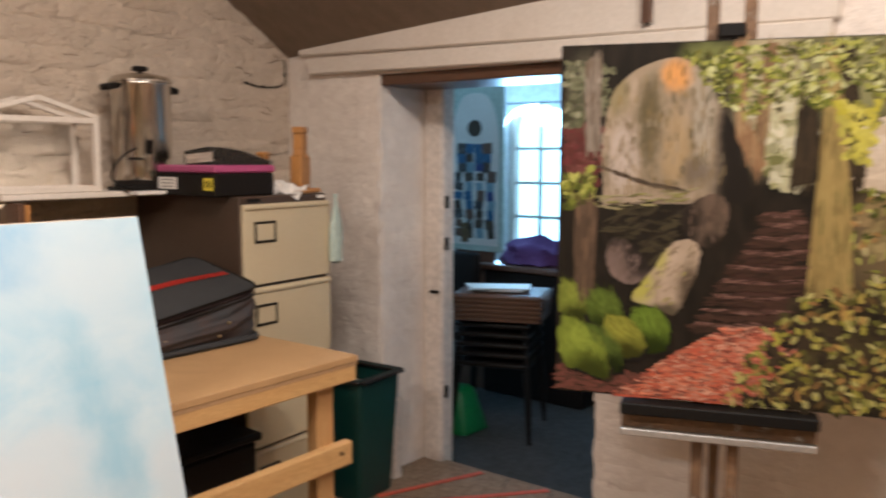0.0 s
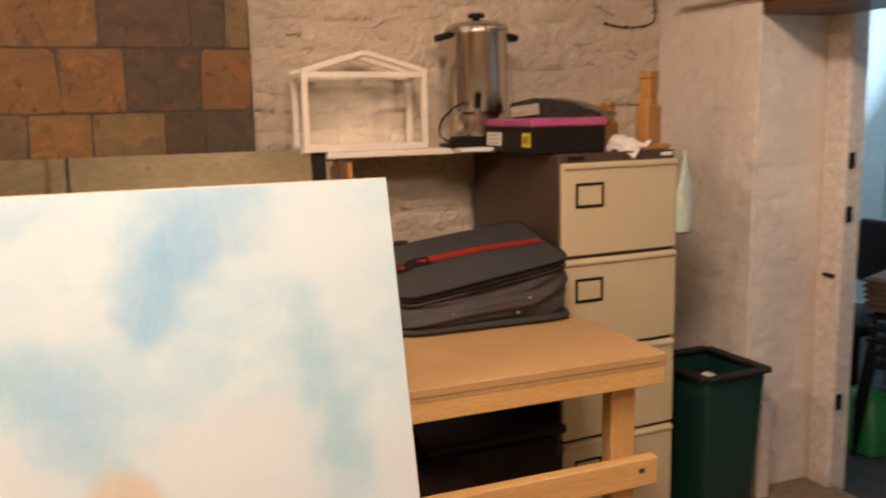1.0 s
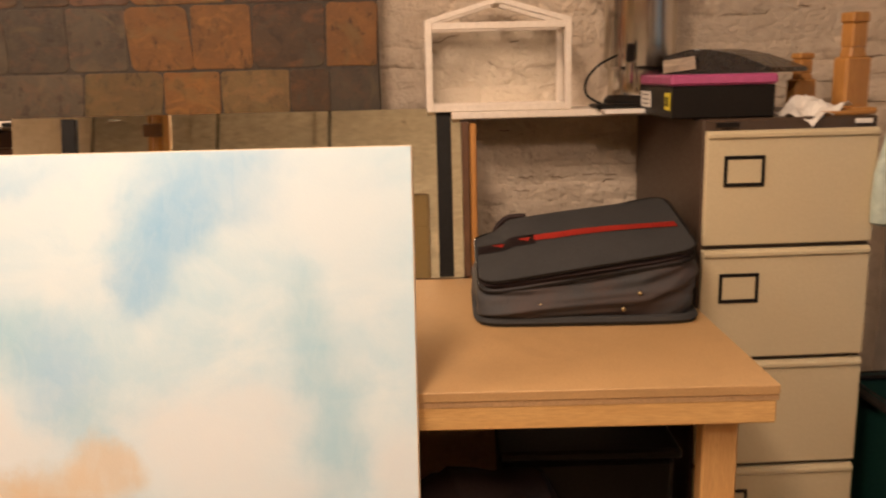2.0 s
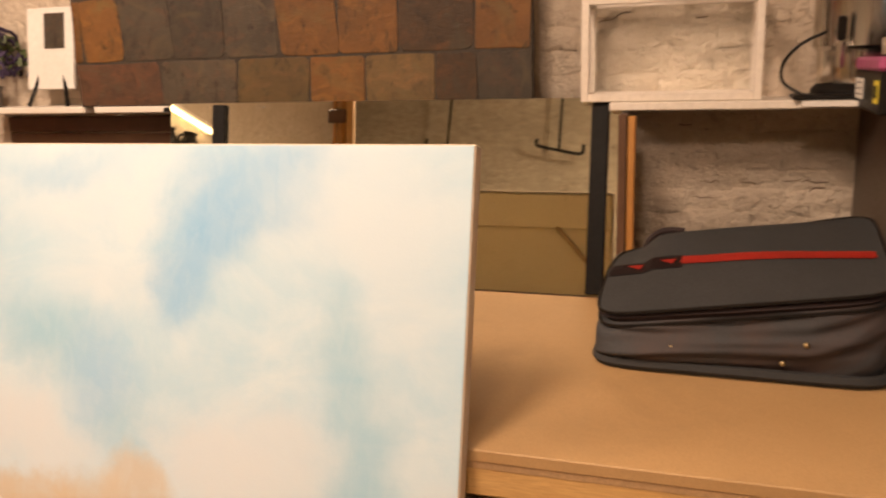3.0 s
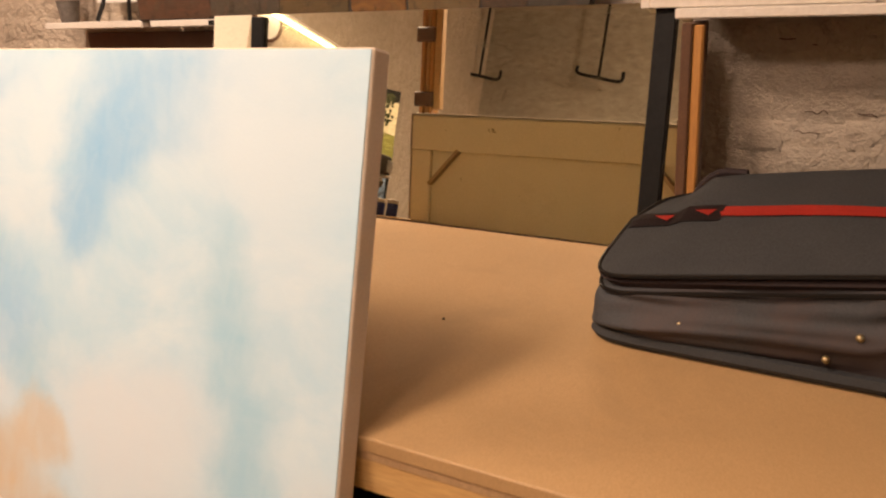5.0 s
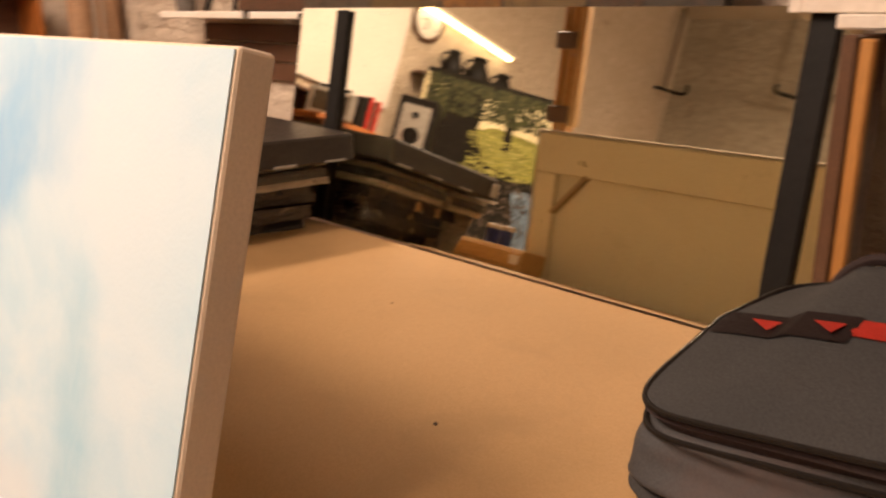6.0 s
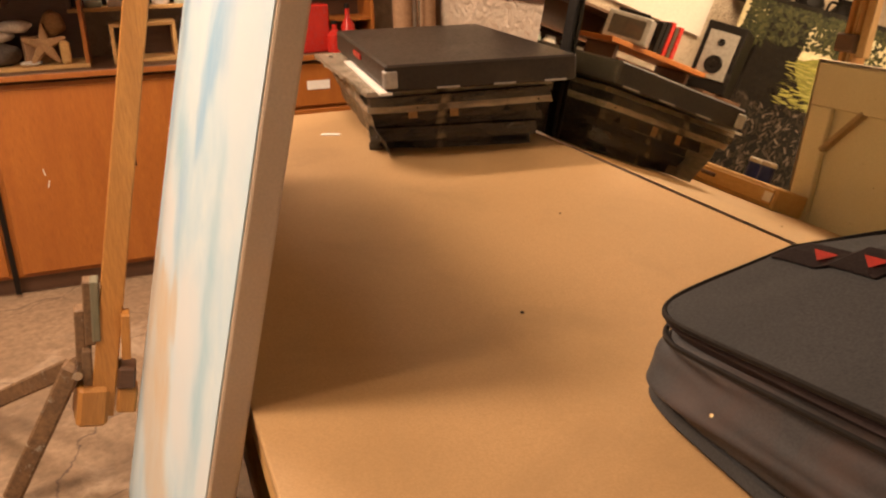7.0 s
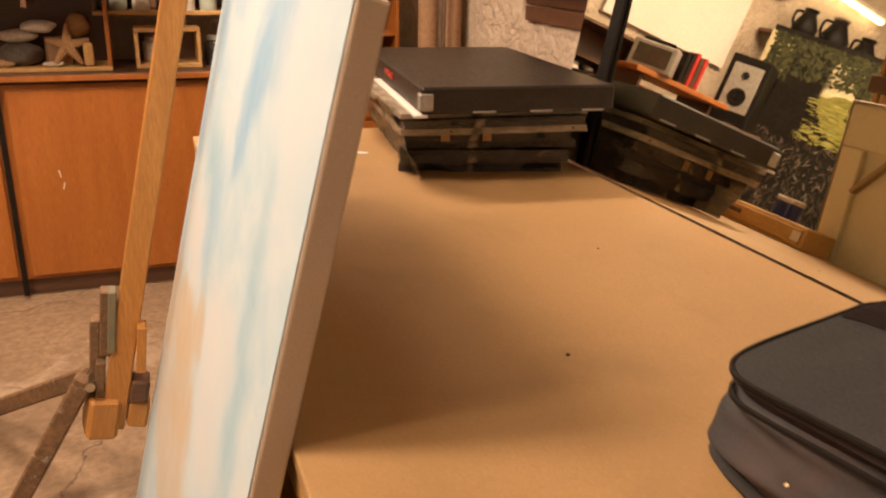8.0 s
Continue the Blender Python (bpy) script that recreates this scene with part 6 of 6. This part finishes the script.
tagged(part("starfish", bm, "starfish", None, "", True, pose(-3.60, -1.62, 1.008, 0, -14)), "dried tan starfish propped in the case", "starfish", kind="thing")
tagged(solid("wooden_cylinder", "pine", (0.035, 0.035, 0.09), (-3.585, -1.545, 0.977), (0, 0, 20), 0.008), "short pale wooden peg standing in the case", "peg", kind="thing")
tagged(solid("cardboard_box", "cardboard", (0.06, 0.09, 0.11), (-3.66, -1.66, 0.987), (0, 0, 15), 0.003), "small brown cardboard box behind the starfish", "box", kind="thing")


def jar(m, r, h, mname, label):
    t = thing("glass_jar", m, label, "jar", "jars over the sideboard")
    bm = bmesh.new()
    lathe(bm, [(r * 0.95, 0), (r, 0.01), (r, h * 0.75), (r * 0.7, h * 0.86)], 18)
    part("jar", bm, mname, t, smooth=True)
    bm = bmesh.new()
    lathe(bm, [(r * 0.75, h * 0.86), (r * 0.75, h)], 18)
    part("lid", bm, "silver", t, smooth=True)


for i in range(5):
    jar((-3.74, -1.42 + 0.09 * i, 1.136), 0.036, 0.11, ("plastic_bag", "shell", "film", "paper", "plastic_bag")[i], "small jar of pigment on the dark shelf")
jar((-3.72, -1.30, 0.931), 0.04, 0.10, "shell", "white jar in the pale case")
jar((-3.70, -1.04, 0.915), 0.05, 0.12, "film", "clear jar of odds and ends on the sideboard")
jar((-3.68, -0.93, 0.915), 0.045, 0.11, "plastic_bag", "clear jar of odds and ends on the sideboard")


def bottle(m, r, h):
    t = thing("red_bottle", m, "shiny red bottle on the wooden rack", "bottle", "red bottles")
    bm = bmesh.new()
    lathe(bm, [(r, 0), (r, h * 0.55), (r * 0.35, h * 0.72), (r * 0.35, h * 0.9)], 18)
    part("body", bm, "red_gloss", t, smooth=True)
    bm = bmesh.new()
    lathe(bm, [(r * 0.42, h * 0.9), (r * 0.42, h)], 12)
    part("cap", bm, "black", t, smooth=True)


bottle((-3.50, -0.40, 0.915), 0.03, 0.20)
bottle((-3.50, -0.46, 0.915), 0.035, 0.13)
tagged(solid("red_tin", "red_gloss", (0.10, 0.16, 0.2), (-3.56, -0.56, 1.015), (0, 0, 8), 0.006), "red tin box on the sideboard", "tin", kind="thing")
for y in (-0.13, -0.02):
    bm = bmesh.new()
    lathe(bm, [(0.045, 0), (0.045, 0.62)], 20)
    tagged(part("cardboard_tube", bm, "cardboard", None, "", True, (-3.56, y, 0.915)), "upright brown cardboard tube", "tube", "cardboard tubes", "thing")
bm = bmesh.new()
rod(bm, (0, 0, 0), (0, 0.01, 0.5), 0.006, n=8)
tagged(part("metal_rod", bm, "steel", None, "", True, (-3.50, -0.075, 0.915)), "thin metal rod between the cardboard tubes", "rod", kind="thing")

# ---- seen in the mirror: shelf, radio, speaker, board, tree painting ----
sh = thing("wall_shelf", pose(-3.45, -1.508, 1.30), "brown wooden shelf carrying a radio and books", "shelf")
solid("board", "oak", (0.32, 0.575, 0.025), (0, 0, 0.0), bevel=0.003, parent=sh)
for y in (-0.22, 0.22):
    solid("bracket", "oak_dark", (0.28, 0.02, 0.12), (-0.02, y, -0.07), bevel=0.003, parent=sh)
radio = thing("radio", pose(-3.36, -1.33, 1.3125, 0, 0, -40), "silver radio with a grey speaker grille", "radio")
solid("body", "silver", (0.22, 0.08, 0.13), (0, 0, 0.065), bevel=0.008, parent=radio, seg=2)
solid("grille", "slate", (0.17, 0.004, 0.09), (0, 0.041, 0.065), bevel=0.001, parent=radio)
solid("handle", "black", (0.16, 0.015, 0.02), (0, 0, 0.14), bevel=0.004, parent=radio)
for i, c in enumerate(("black", "black", "red_gloss", "slate", "red_gloss")):
    tagged(solid("book", c, (0.12, 0.022, 0.15 + 0.008 * (i % 3)), (-3.40, -1.50 - 0.026 * i, 1.389 + 0.004 * (i % 3)), bevel=0.002), "small book standing on the shelf" if c != "red_gloss" else "red book standing on the shelf", "book", "books on the shelf", "thing")
stand = tagged(solid("speaker_shelf", "oak_dark", (0.26, 0.25, 0.03), (-3.42, -1.94, 1.221), bevel=0.003), "dark bracket shelf under the loudspeaker", "shelf", kind="thing")
spk = thing("loudspeaker", pose(-3.40, -1.93, 1.236, 0, 0, -38), "black loudspeaker with a silver front plate", "loudspeaker")
solid("cabinet", "black", (0.2, 0.2, 0.34), (0, 0, 0.17), bevel=0.006, parent=spk)
solid("front_plate", "silver", (0.15, 0.006, 0.235), (0, 0.102, 0.18), bevel=0.002, parent=spk)
for z, r in ((0.135, 0.045), (0.245, 0.018)):
    bm = bmesh.new()
    lathe(bm, [(r, 0), (r, 0.004), (r * 0.8, 0.006), (r * 0.35, 0.001), (r * 0.3, 0.006)], 24)
    part("cone", bm, "black", spk, smooth=True, at=pose(0, 0.105, z, -90))
board = tagged(solid("white_board", "paper", (0.03, 0.86, 0.62), (-3.936, -1.72, 1.86), bevel=0.004), "large blank white board on the wall", "board", kind="thing")
clock = thing("wall_clock", pose(-3.949, -2.30, 2.16, 0, 90), "round wall clock with a dark rim", "clock")
bm = bmesh.new()
lathe(bm, [(0.13, 0), (0.13, 0.03), (0.115, 0.035), (0.11, 0.02)], 32)
part("rim", bm, "oak_dark", clock, smooth=True)
bm = bmesh.new()
lathe(bm, [(0.108, 0.018), (0.108, 0.022)], 32)
part("dial", bm, "paper", clock)
solid("hand", "black", (0.07, 0.008, 0.003), (0.03, 0.01, 0.025), (0, 0, 20), parent=clock)
solid("hand", "black", (0.008, 0.05, 0.003), (0.0, 0.02, 0.025), parent=clock)
strip = thing("strip_lamp", pose(-3.90, -2.62, 2.20), "warm white strip lamp under a shelf", "lamp")
solid("tube", "tube", (0.03, 0.9, 0.02), (0, 0, 0), (2.5, 0, 0), 0.006, strip)
solid("housing", "white_wood", (0.09, 0.95, 0.02), (-0.008, 0, 0.024), (2.5, 0, 0), 0.003, strip)

tp = thing("tree_painting", pose(-3.349, -2.405, 0.79, 6, 0, -46), "dark canvas painting of trees above a bright meadow", "painting")
M["tp_dark"] = surface("painted_dark_trees", (0.022, 0.019, 0.014), (0.012, 0.010, 0.008), 0.7, spec=0.06, big=9, fine=40)
M["tp_meadow"] = surface("painted_meadow", (0.24, 0.225, 0.055), (0.13, 0.125, 0.028), 0.5, big=9, fine=40, stretch=(0.6, 1, 2), spec=0.06)
M["tp_sky"] = surface("painted_cream_sky", (0.62, 0.55, 0.36), (0.5, 0.42, 0.24), 0.5, big=8, fine=40, spec=0.06)
M["tp_water"] = surface("painted_blue_water", (0.20, 0.27, 0.34), (0.08, 0.10, 0.13), 0.4, big=14, fine=40, spec=0.06)
M["tp_trunk"] = surface("painted_black_trunk", (0.018, 0.014, 0.010), (0.009, 0.007, 0.005), 0.7, big=9, fine=40, spec=0.06)
M["tp_roots"] = palette("painted_roots", ((0.07, 0.052, 0.038), (0.15, 0.115, 0.09), (0.028, 0.021, 0.015), (0.05, 0.035, 0.026), (0.018, 0.014, 0.010), (0.035, 0.028, 0.02), (0.022, 0.017, 0.012)))
M["tp_leaf"] = palette("painted_dark_leaves", ((0.012, 0.013, 0.008), (0.03, 0.033, 0.012), (0.06, 0.06, 0.022)))
TW, TH = 0.80, 1.07
solid("canvas", "tp_dark", (TW, 0.035, TH), (0, -0.018, TH / 2), bevel=0.003, parent=tp)


def tpt(u, v):
    return (u * TW - TW / 2, v * TH)


def tshape(name, pts, mname, lift):
    ob = paint_shape(name, [(p[0], p[1]) for p in pts], mname, -lift, tp, 0.008, tpt)
    return ob


tshape("painted_sky", ((0.0, 0.72), (0.2, 0.72), (0.22, 0.95), (0.0, 0.97)), "tp_sky", 0.001)
tshape("painted_sky", ((0.40, 0.70), (1.0, 0.68), (1.0, 0.92), (0.42, 0.92)), "tp_sky", 0.001)
tshape("painted_meadow", ((0.38, 0.72), (0.6, 0.76), (1.0, 0.73), (1.0, 0.52), (0.75, 0.53), (0.5, 0.57), (0.40, 0.6)), "tp_meadow", 0.0014)
tshape("painted_water", ((0.80, 0.45), (0.97, 0.46), (0.98, 0.14), (0.80, 0.10), (0.86, 0.3)), "tp_water", 0.0016)
tshape("painted_trunk", ((0.18, 0.99), (0.46, 0.99), (0.45, 0.70), (0.62, 0.46), (0.06, 0.44), (0.16, 0.62)), "tp_trunk", 0.0020)
tshape("painted_trunk", ((0.66, 0.92), (0.70, 0.92), (0.69, 0.70), (0.72, 0.66), (0.64, 0.66)), "tp_trunk", 0.0021)
dabs("painted_root", 700, lambda r: (*tpt(r.uniform(0.05, 0.95), r.uniform(0.03, 0.50)), r.uniform(0.4, 2.7), 1.0), (0.040, 0.009), 31, M["tp_roots"], tp, 0.0036)
dabs("painted_grass", 300, lambda r: (*tpt(r.uniform(0.42, 0.97), r.uniform(0.50, 0.72)), r.uniform(-0.2, 0.2), 1.0), (0.05, 0.008), 32, palette("painted_meadow_stroke", ((0.26, 0.245, 0.05), (0.20, 0.19, 0.04), (0.32, 0.295, 0.09), (0.15, 0.145, 0.03))), tp, 0.0026)
dabs("painted_foliage", 700, lambda r: (*tpt(r.uniform(0.04, 0.96), 0.965 - 0.18 * r.random() ** 1.6), r.uniform(0, 6), 1.0), (0.032, 0.018), 33, M["tp_leaf"], tp, 0.0040)
dabs("painted_foliage", 130, lambda r: (*tpt(r.uniform(0.54, 0.84), r.uniform(0.80, 0.91)), r.uniform(0, 6), 1.0), (0.028, 0.016), 35, M["tp_leaf"], tp, 0.0040)
dabs("painted_foliage", 200, lambda r: (*tpt(r.uniform(0.03, 0.2), r.uniform(0.74, 0.95)), r.uniform(0, 6), 1.0), (0.03, 0.018), 34, M["tp_leaf"], tp, 0.0040)
tps = thing("paint_table", pose(-3.36, -2.55, 0, 0, 0, -46), "dark wooden side table carrying a painting", "table")
solid("top", "oak_dark", (1.0, 0.4, 0.03), (0, 0.0, 0.773), bevel=0.004, parent=tps)
for x in (-0.45, 0.45):
    for y in (-0.2, 0.2):
        solid("leg", "oak_dark", (0.05, 0.05, 0.758), (x, y * 0.8, 0.379), bevel=0.004, parent=tps)

jsh = thing("jug_shelf", (-3.83, -2.72, 1.845), "narrow wooden wall shelf holding dark jugs", "shelf")
solid("board", "oak_dark", (0.2, 0.9, 0.022), (0, 0, -0.011), bevel=0.003, parent=jsh)
for y in (-0.35, 0.35):
    solid("bracket", "oak_dark", (0.16, 0.02, 0.08), (-0.01, y, -0.062), bevel=0.003, parent=jsh)
for y, k in ((-2.46, 0.85), (-2.69, 1.0), (-2.94, 0.9)):
    t = thing("dark_jug", (-3.80, y, 1.845), "dark glazed jug on the wall shelf", "jug", "dark jugs")
    bm = bmesh.new()
    lathe(bm, [(0.05 * k, 0), (0.075 * k, 0.03), (0.085 * k, 0.10 * k), (0.05 * k, 0.17 * k), (0.04 * k, 0.19 * k), (0.05 * k, 0.215 * k)], 24)
    part("body", bm, "black", t, smooth=True)
    bm = bmesh.new()
    pipe(bm, smooth_path([(0, 0.045 * k, 0.18 * k), (0, 0.11 * k, 0.17 * k), (0, 0.12 * k, 0.11 * k), (0, 0.085 * k, 0.07 * k)]), 0.009, 6)
    part("handle", bm, "black", t, smooth=True)

for i, x in enumerate((-3.86, -2.72, -1.7)):
    h = thing("hanging_hook", (x, -4.95, 2.60), "black iron hook hanging from a rod", "hook", "ceiling hooks")
    bm = bmesh.new()
    rod(bm, (0, 0, 0.0), (0, 0, CEIL_Z - 2.60), 0.012, n=8)
    part("rod", bm, "black_metal", h)
    bm = bmesh.new()
    pipe(bm, smooth_path([(-0.2, 0, 0.10), (-0.19, 0, 0.04), (0, 0, 0), (0.19, 0, -0.03), (0.21, 0, 0.05)]), 0.014, 8)
    part("hook", bm, "black_metal", h, smooth=True)

# ---- flowers and card on the left shelf ----
card = thing("small_canvas", pose(-2.60, -0.055, 1.367, -8), "small white canvas with a dark picture on a table easel", "picture")
solid("canvas", "paper", (0.20, 0.012, 0.28), (0, 0, 0.20), bevel=0.002, parent=card)
solid("picture", "slate", (0.085, 0.003, 0.12), (0.02, -0.008, 0.26), parent=card)
for s in (-0.06, 0.06):
    bm = bmesh.new()
    bar(bm, (s * 1.4, -0.02, 0), (s * 0.6, 0.012, 0.16), 0.012, 0.012)
    part("easel_leg", bm, "black", card)
pot = thing("lavender_pot", (-2.88, -0.04, 1.367), "bunch of dark purple flowers in a small grey pot", "flowers")
bm = bmesh.new()
lathe(bm, [(0.030, 0), (0.036, 0.05), (0.040, 0.075)], 20)
part("pot", bm, "stone", pot, smooth=True)
rs = random.Random(12)
for nm, mname, n in (("blossom", "lavender", 150), ("foliage", "leaf", 120)):
    bm = bmesh.new()
    for i in range(n):
        a, e, r = rs.uniform(0, 6.28), rs.uniform(-0.3, 1.5), rs.uniform(0.07, 0.15)
        c = Vector((r * math.cos(a) * math.cos(e) * 1.1, r * math.sin(a) * math.cos(e) * 0.7, 0.15 + r * math.sin(e)))
        box(bm, (0.012, 0.008, 0.03), c, (rs.uniform(-60, 60), rs.uniform(-60, 60), rs.uniform(0, 180)))
    part(nm, bm, mname, pot)["kind"] = "stuff"

# ---- stones of the painted walls ----
STONES = []
for k in range(8):
    rs = random.Random(50 + k)
    vs, fs, nx, nz = [], [], 5, 4
    for j in range(nz):
        for i in range(nx):
            u, v = i / (nx - 1) - 0.5, j / (nz - 1) - 0.5
            edge = i in (0, nx - 1) or j in (0, nz - 1)
            vs.append((u * (0.94 if edge else 1) + rs.uniform(-0.03, 0.03), -1.0 + rs.uniform(-0.35, 0.35) + (0.30 if edge else 0), v * (0.92 if edge else 1) + rs.uniform(-0.05, 0.05)))
    for j in range(nz - 1):
        for i in range(nx - 1):
            a = j * nx + i
            fs.append((a, a + 1, a + nx + 1, a + nx))
    rim = [i for i in range(nx)] + [j * nx + nx - 1 for j in range(1, nz)] + [(nz - 1) * nx + i for i in range(nx - 2, -1, -1)] + [j * nx for j in range(nz - 2, 0, -1)]
    base = len(vs)
    for i in rim:
        vs.append((vs[i][0] * 1.09, 0.2, vs[i][2] * 1.16))
    m = len(rim)
    for i in range(m):
        fs.append((rim[i], base + i, base + (i + 1) % m, rim[(i + 1) % m]))
    me = bpy.data.meshes.new("stone")
    me.from_pydata(vs, [], fs)
    for p in me.polygons:
        p.use_smooth = True
    STONES.append(me)
# Copies for the doorway wall, in the paint made paler in place of light.
REVEAL_STONES = [me.copy() for me in STONES]
for meshes, mname in ((STONES, "brick_paint"), (REVEAL_STONES, "lit_reveal_paint")):
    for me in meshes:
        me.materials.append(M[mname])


def lay(parent, m, length, z0, z1, row, width, depth, seed):
    """Courses of stones on a wall's face: m sets the face, x along it."""
    rs = random.Random(seed)
    z = z0
    inv = parent.matrix_basis.inverted()
    while z < z1 - 0.03:
        h = min(row * rs.uniform(0.65, 1.4), z1 - z)
        x = -rs.uniform(0, width * 0.7)
        while x < length - 0.02:
            w = width * rs.uniform(0.5, 1.6)
            a, b = max(x, 0), min(x + w, length)
            if b - a > 0.04:
                ob = new("stone", rs.choice(REVEAL_STONES if parent is wall_right else STONES))
                ob.parent = parent
                ob.matrix_basis = inv @ m @ Matrix.Translation(((a + b) / 2, 0, z + h / 2 + rs.uniform(-0.012, 0.012))) @ pose(0, 0, 0, 0, rs.uniform(-3, 3), 0) @ Matrix.Diagonal((b - a + 0.010, depth * rs.uniform(0.3, 1.6), h + 0.014, 1))
            x += w
        z += h


rc = random.Random(77)
for k in range(66):
    x, z = (rc.uniform(-0.85, 0.85), rc.uniform(1.42, 2.2)) if k < 56 else (rc.uniform(-0.50, -0.08), rc.uniform(1.06, 1.32))
    bm = bmesh.new()
    n = rc.randint(3, 7)
    rise = rc.choice((0.0, 0.0, 0.0, 0.4, -0.5))
    pts = [(x + 0.014 * i + rc.uniform(-0.004, 0.004), 0.0500, z + 0.012 * rise * i + rc.uniform(-0.005, 0.005)) for i in range(n)]
    pipe(bm, smooth_path(pts), rc.uniform(0.0007, 0.0018), 5)
    ob = part("crack", bm, "oak_dark", None)
    ob.parent = wall_back
    ob.matrix_basis = wall_back.matrix_basis.inverted()
lay(wall_back, pose(-0.88, WALL_Y, 0), 1.75, 1.37, 2.28, 0.085, 0.20, 0.013, 1)
lay(wall_back, pose(-0.60, WALL_Y, 0), 0.60, 0.86, 1.34, 0.075, 0.16, 0.013, 2)
lay(wall_back, pose(-3.45, WALL_Y, 0), 1.35, 0.90, 1.75, 0.10, 0.22, 0.010, 3)
lay(wall_right, pose(RIGHT_X, WALL_Y, 0, 0, 0, -90), WALL_Y - DOOR_A, 0.0, 1.86, 0.11, 0.22, 0.0032, 4)
lay(wall_right, pose(RIGHT_X, DOOR_A, 0), REVEAL_X - RIGHT_X, 0.0, 1.84, 0.11, 0.24, 0.0032, 5)
lay(wall_right, pose(RIGHT_X, DOOR_B, 0, 0, 0, -90), 0.75, 0.15, 0.95, 0.085, 0.23, 0.007, 6)

# ---- small wires and marks on the wall ----
wire = thing("old_wire", (0, 0, 0), "thin dark wire pinned to the painted wall", "wire")
bm = bmesh.new()
pipe(bm, smooth_path([(0.60, 0.048, 1.835), (0.68, 0.044, 1.82), (0.78, 0.046, 1.826), (0.835, 0.046, 1.85), (0.842, 0.046, 1.92), (0.835, 0.046, 1.96)]), 0.0035, 6)
part("wire", bm, "black", wire, smooth=True)
for x, z in ((0.60, 1.835), (0.70, 1.823), (0.78, 1.826), (0.838, 1.885)):
    solid("staple", "black", (0.012, 0.012, 0.012), (x, 0.046, z), bevel=0.003, parent=wire)
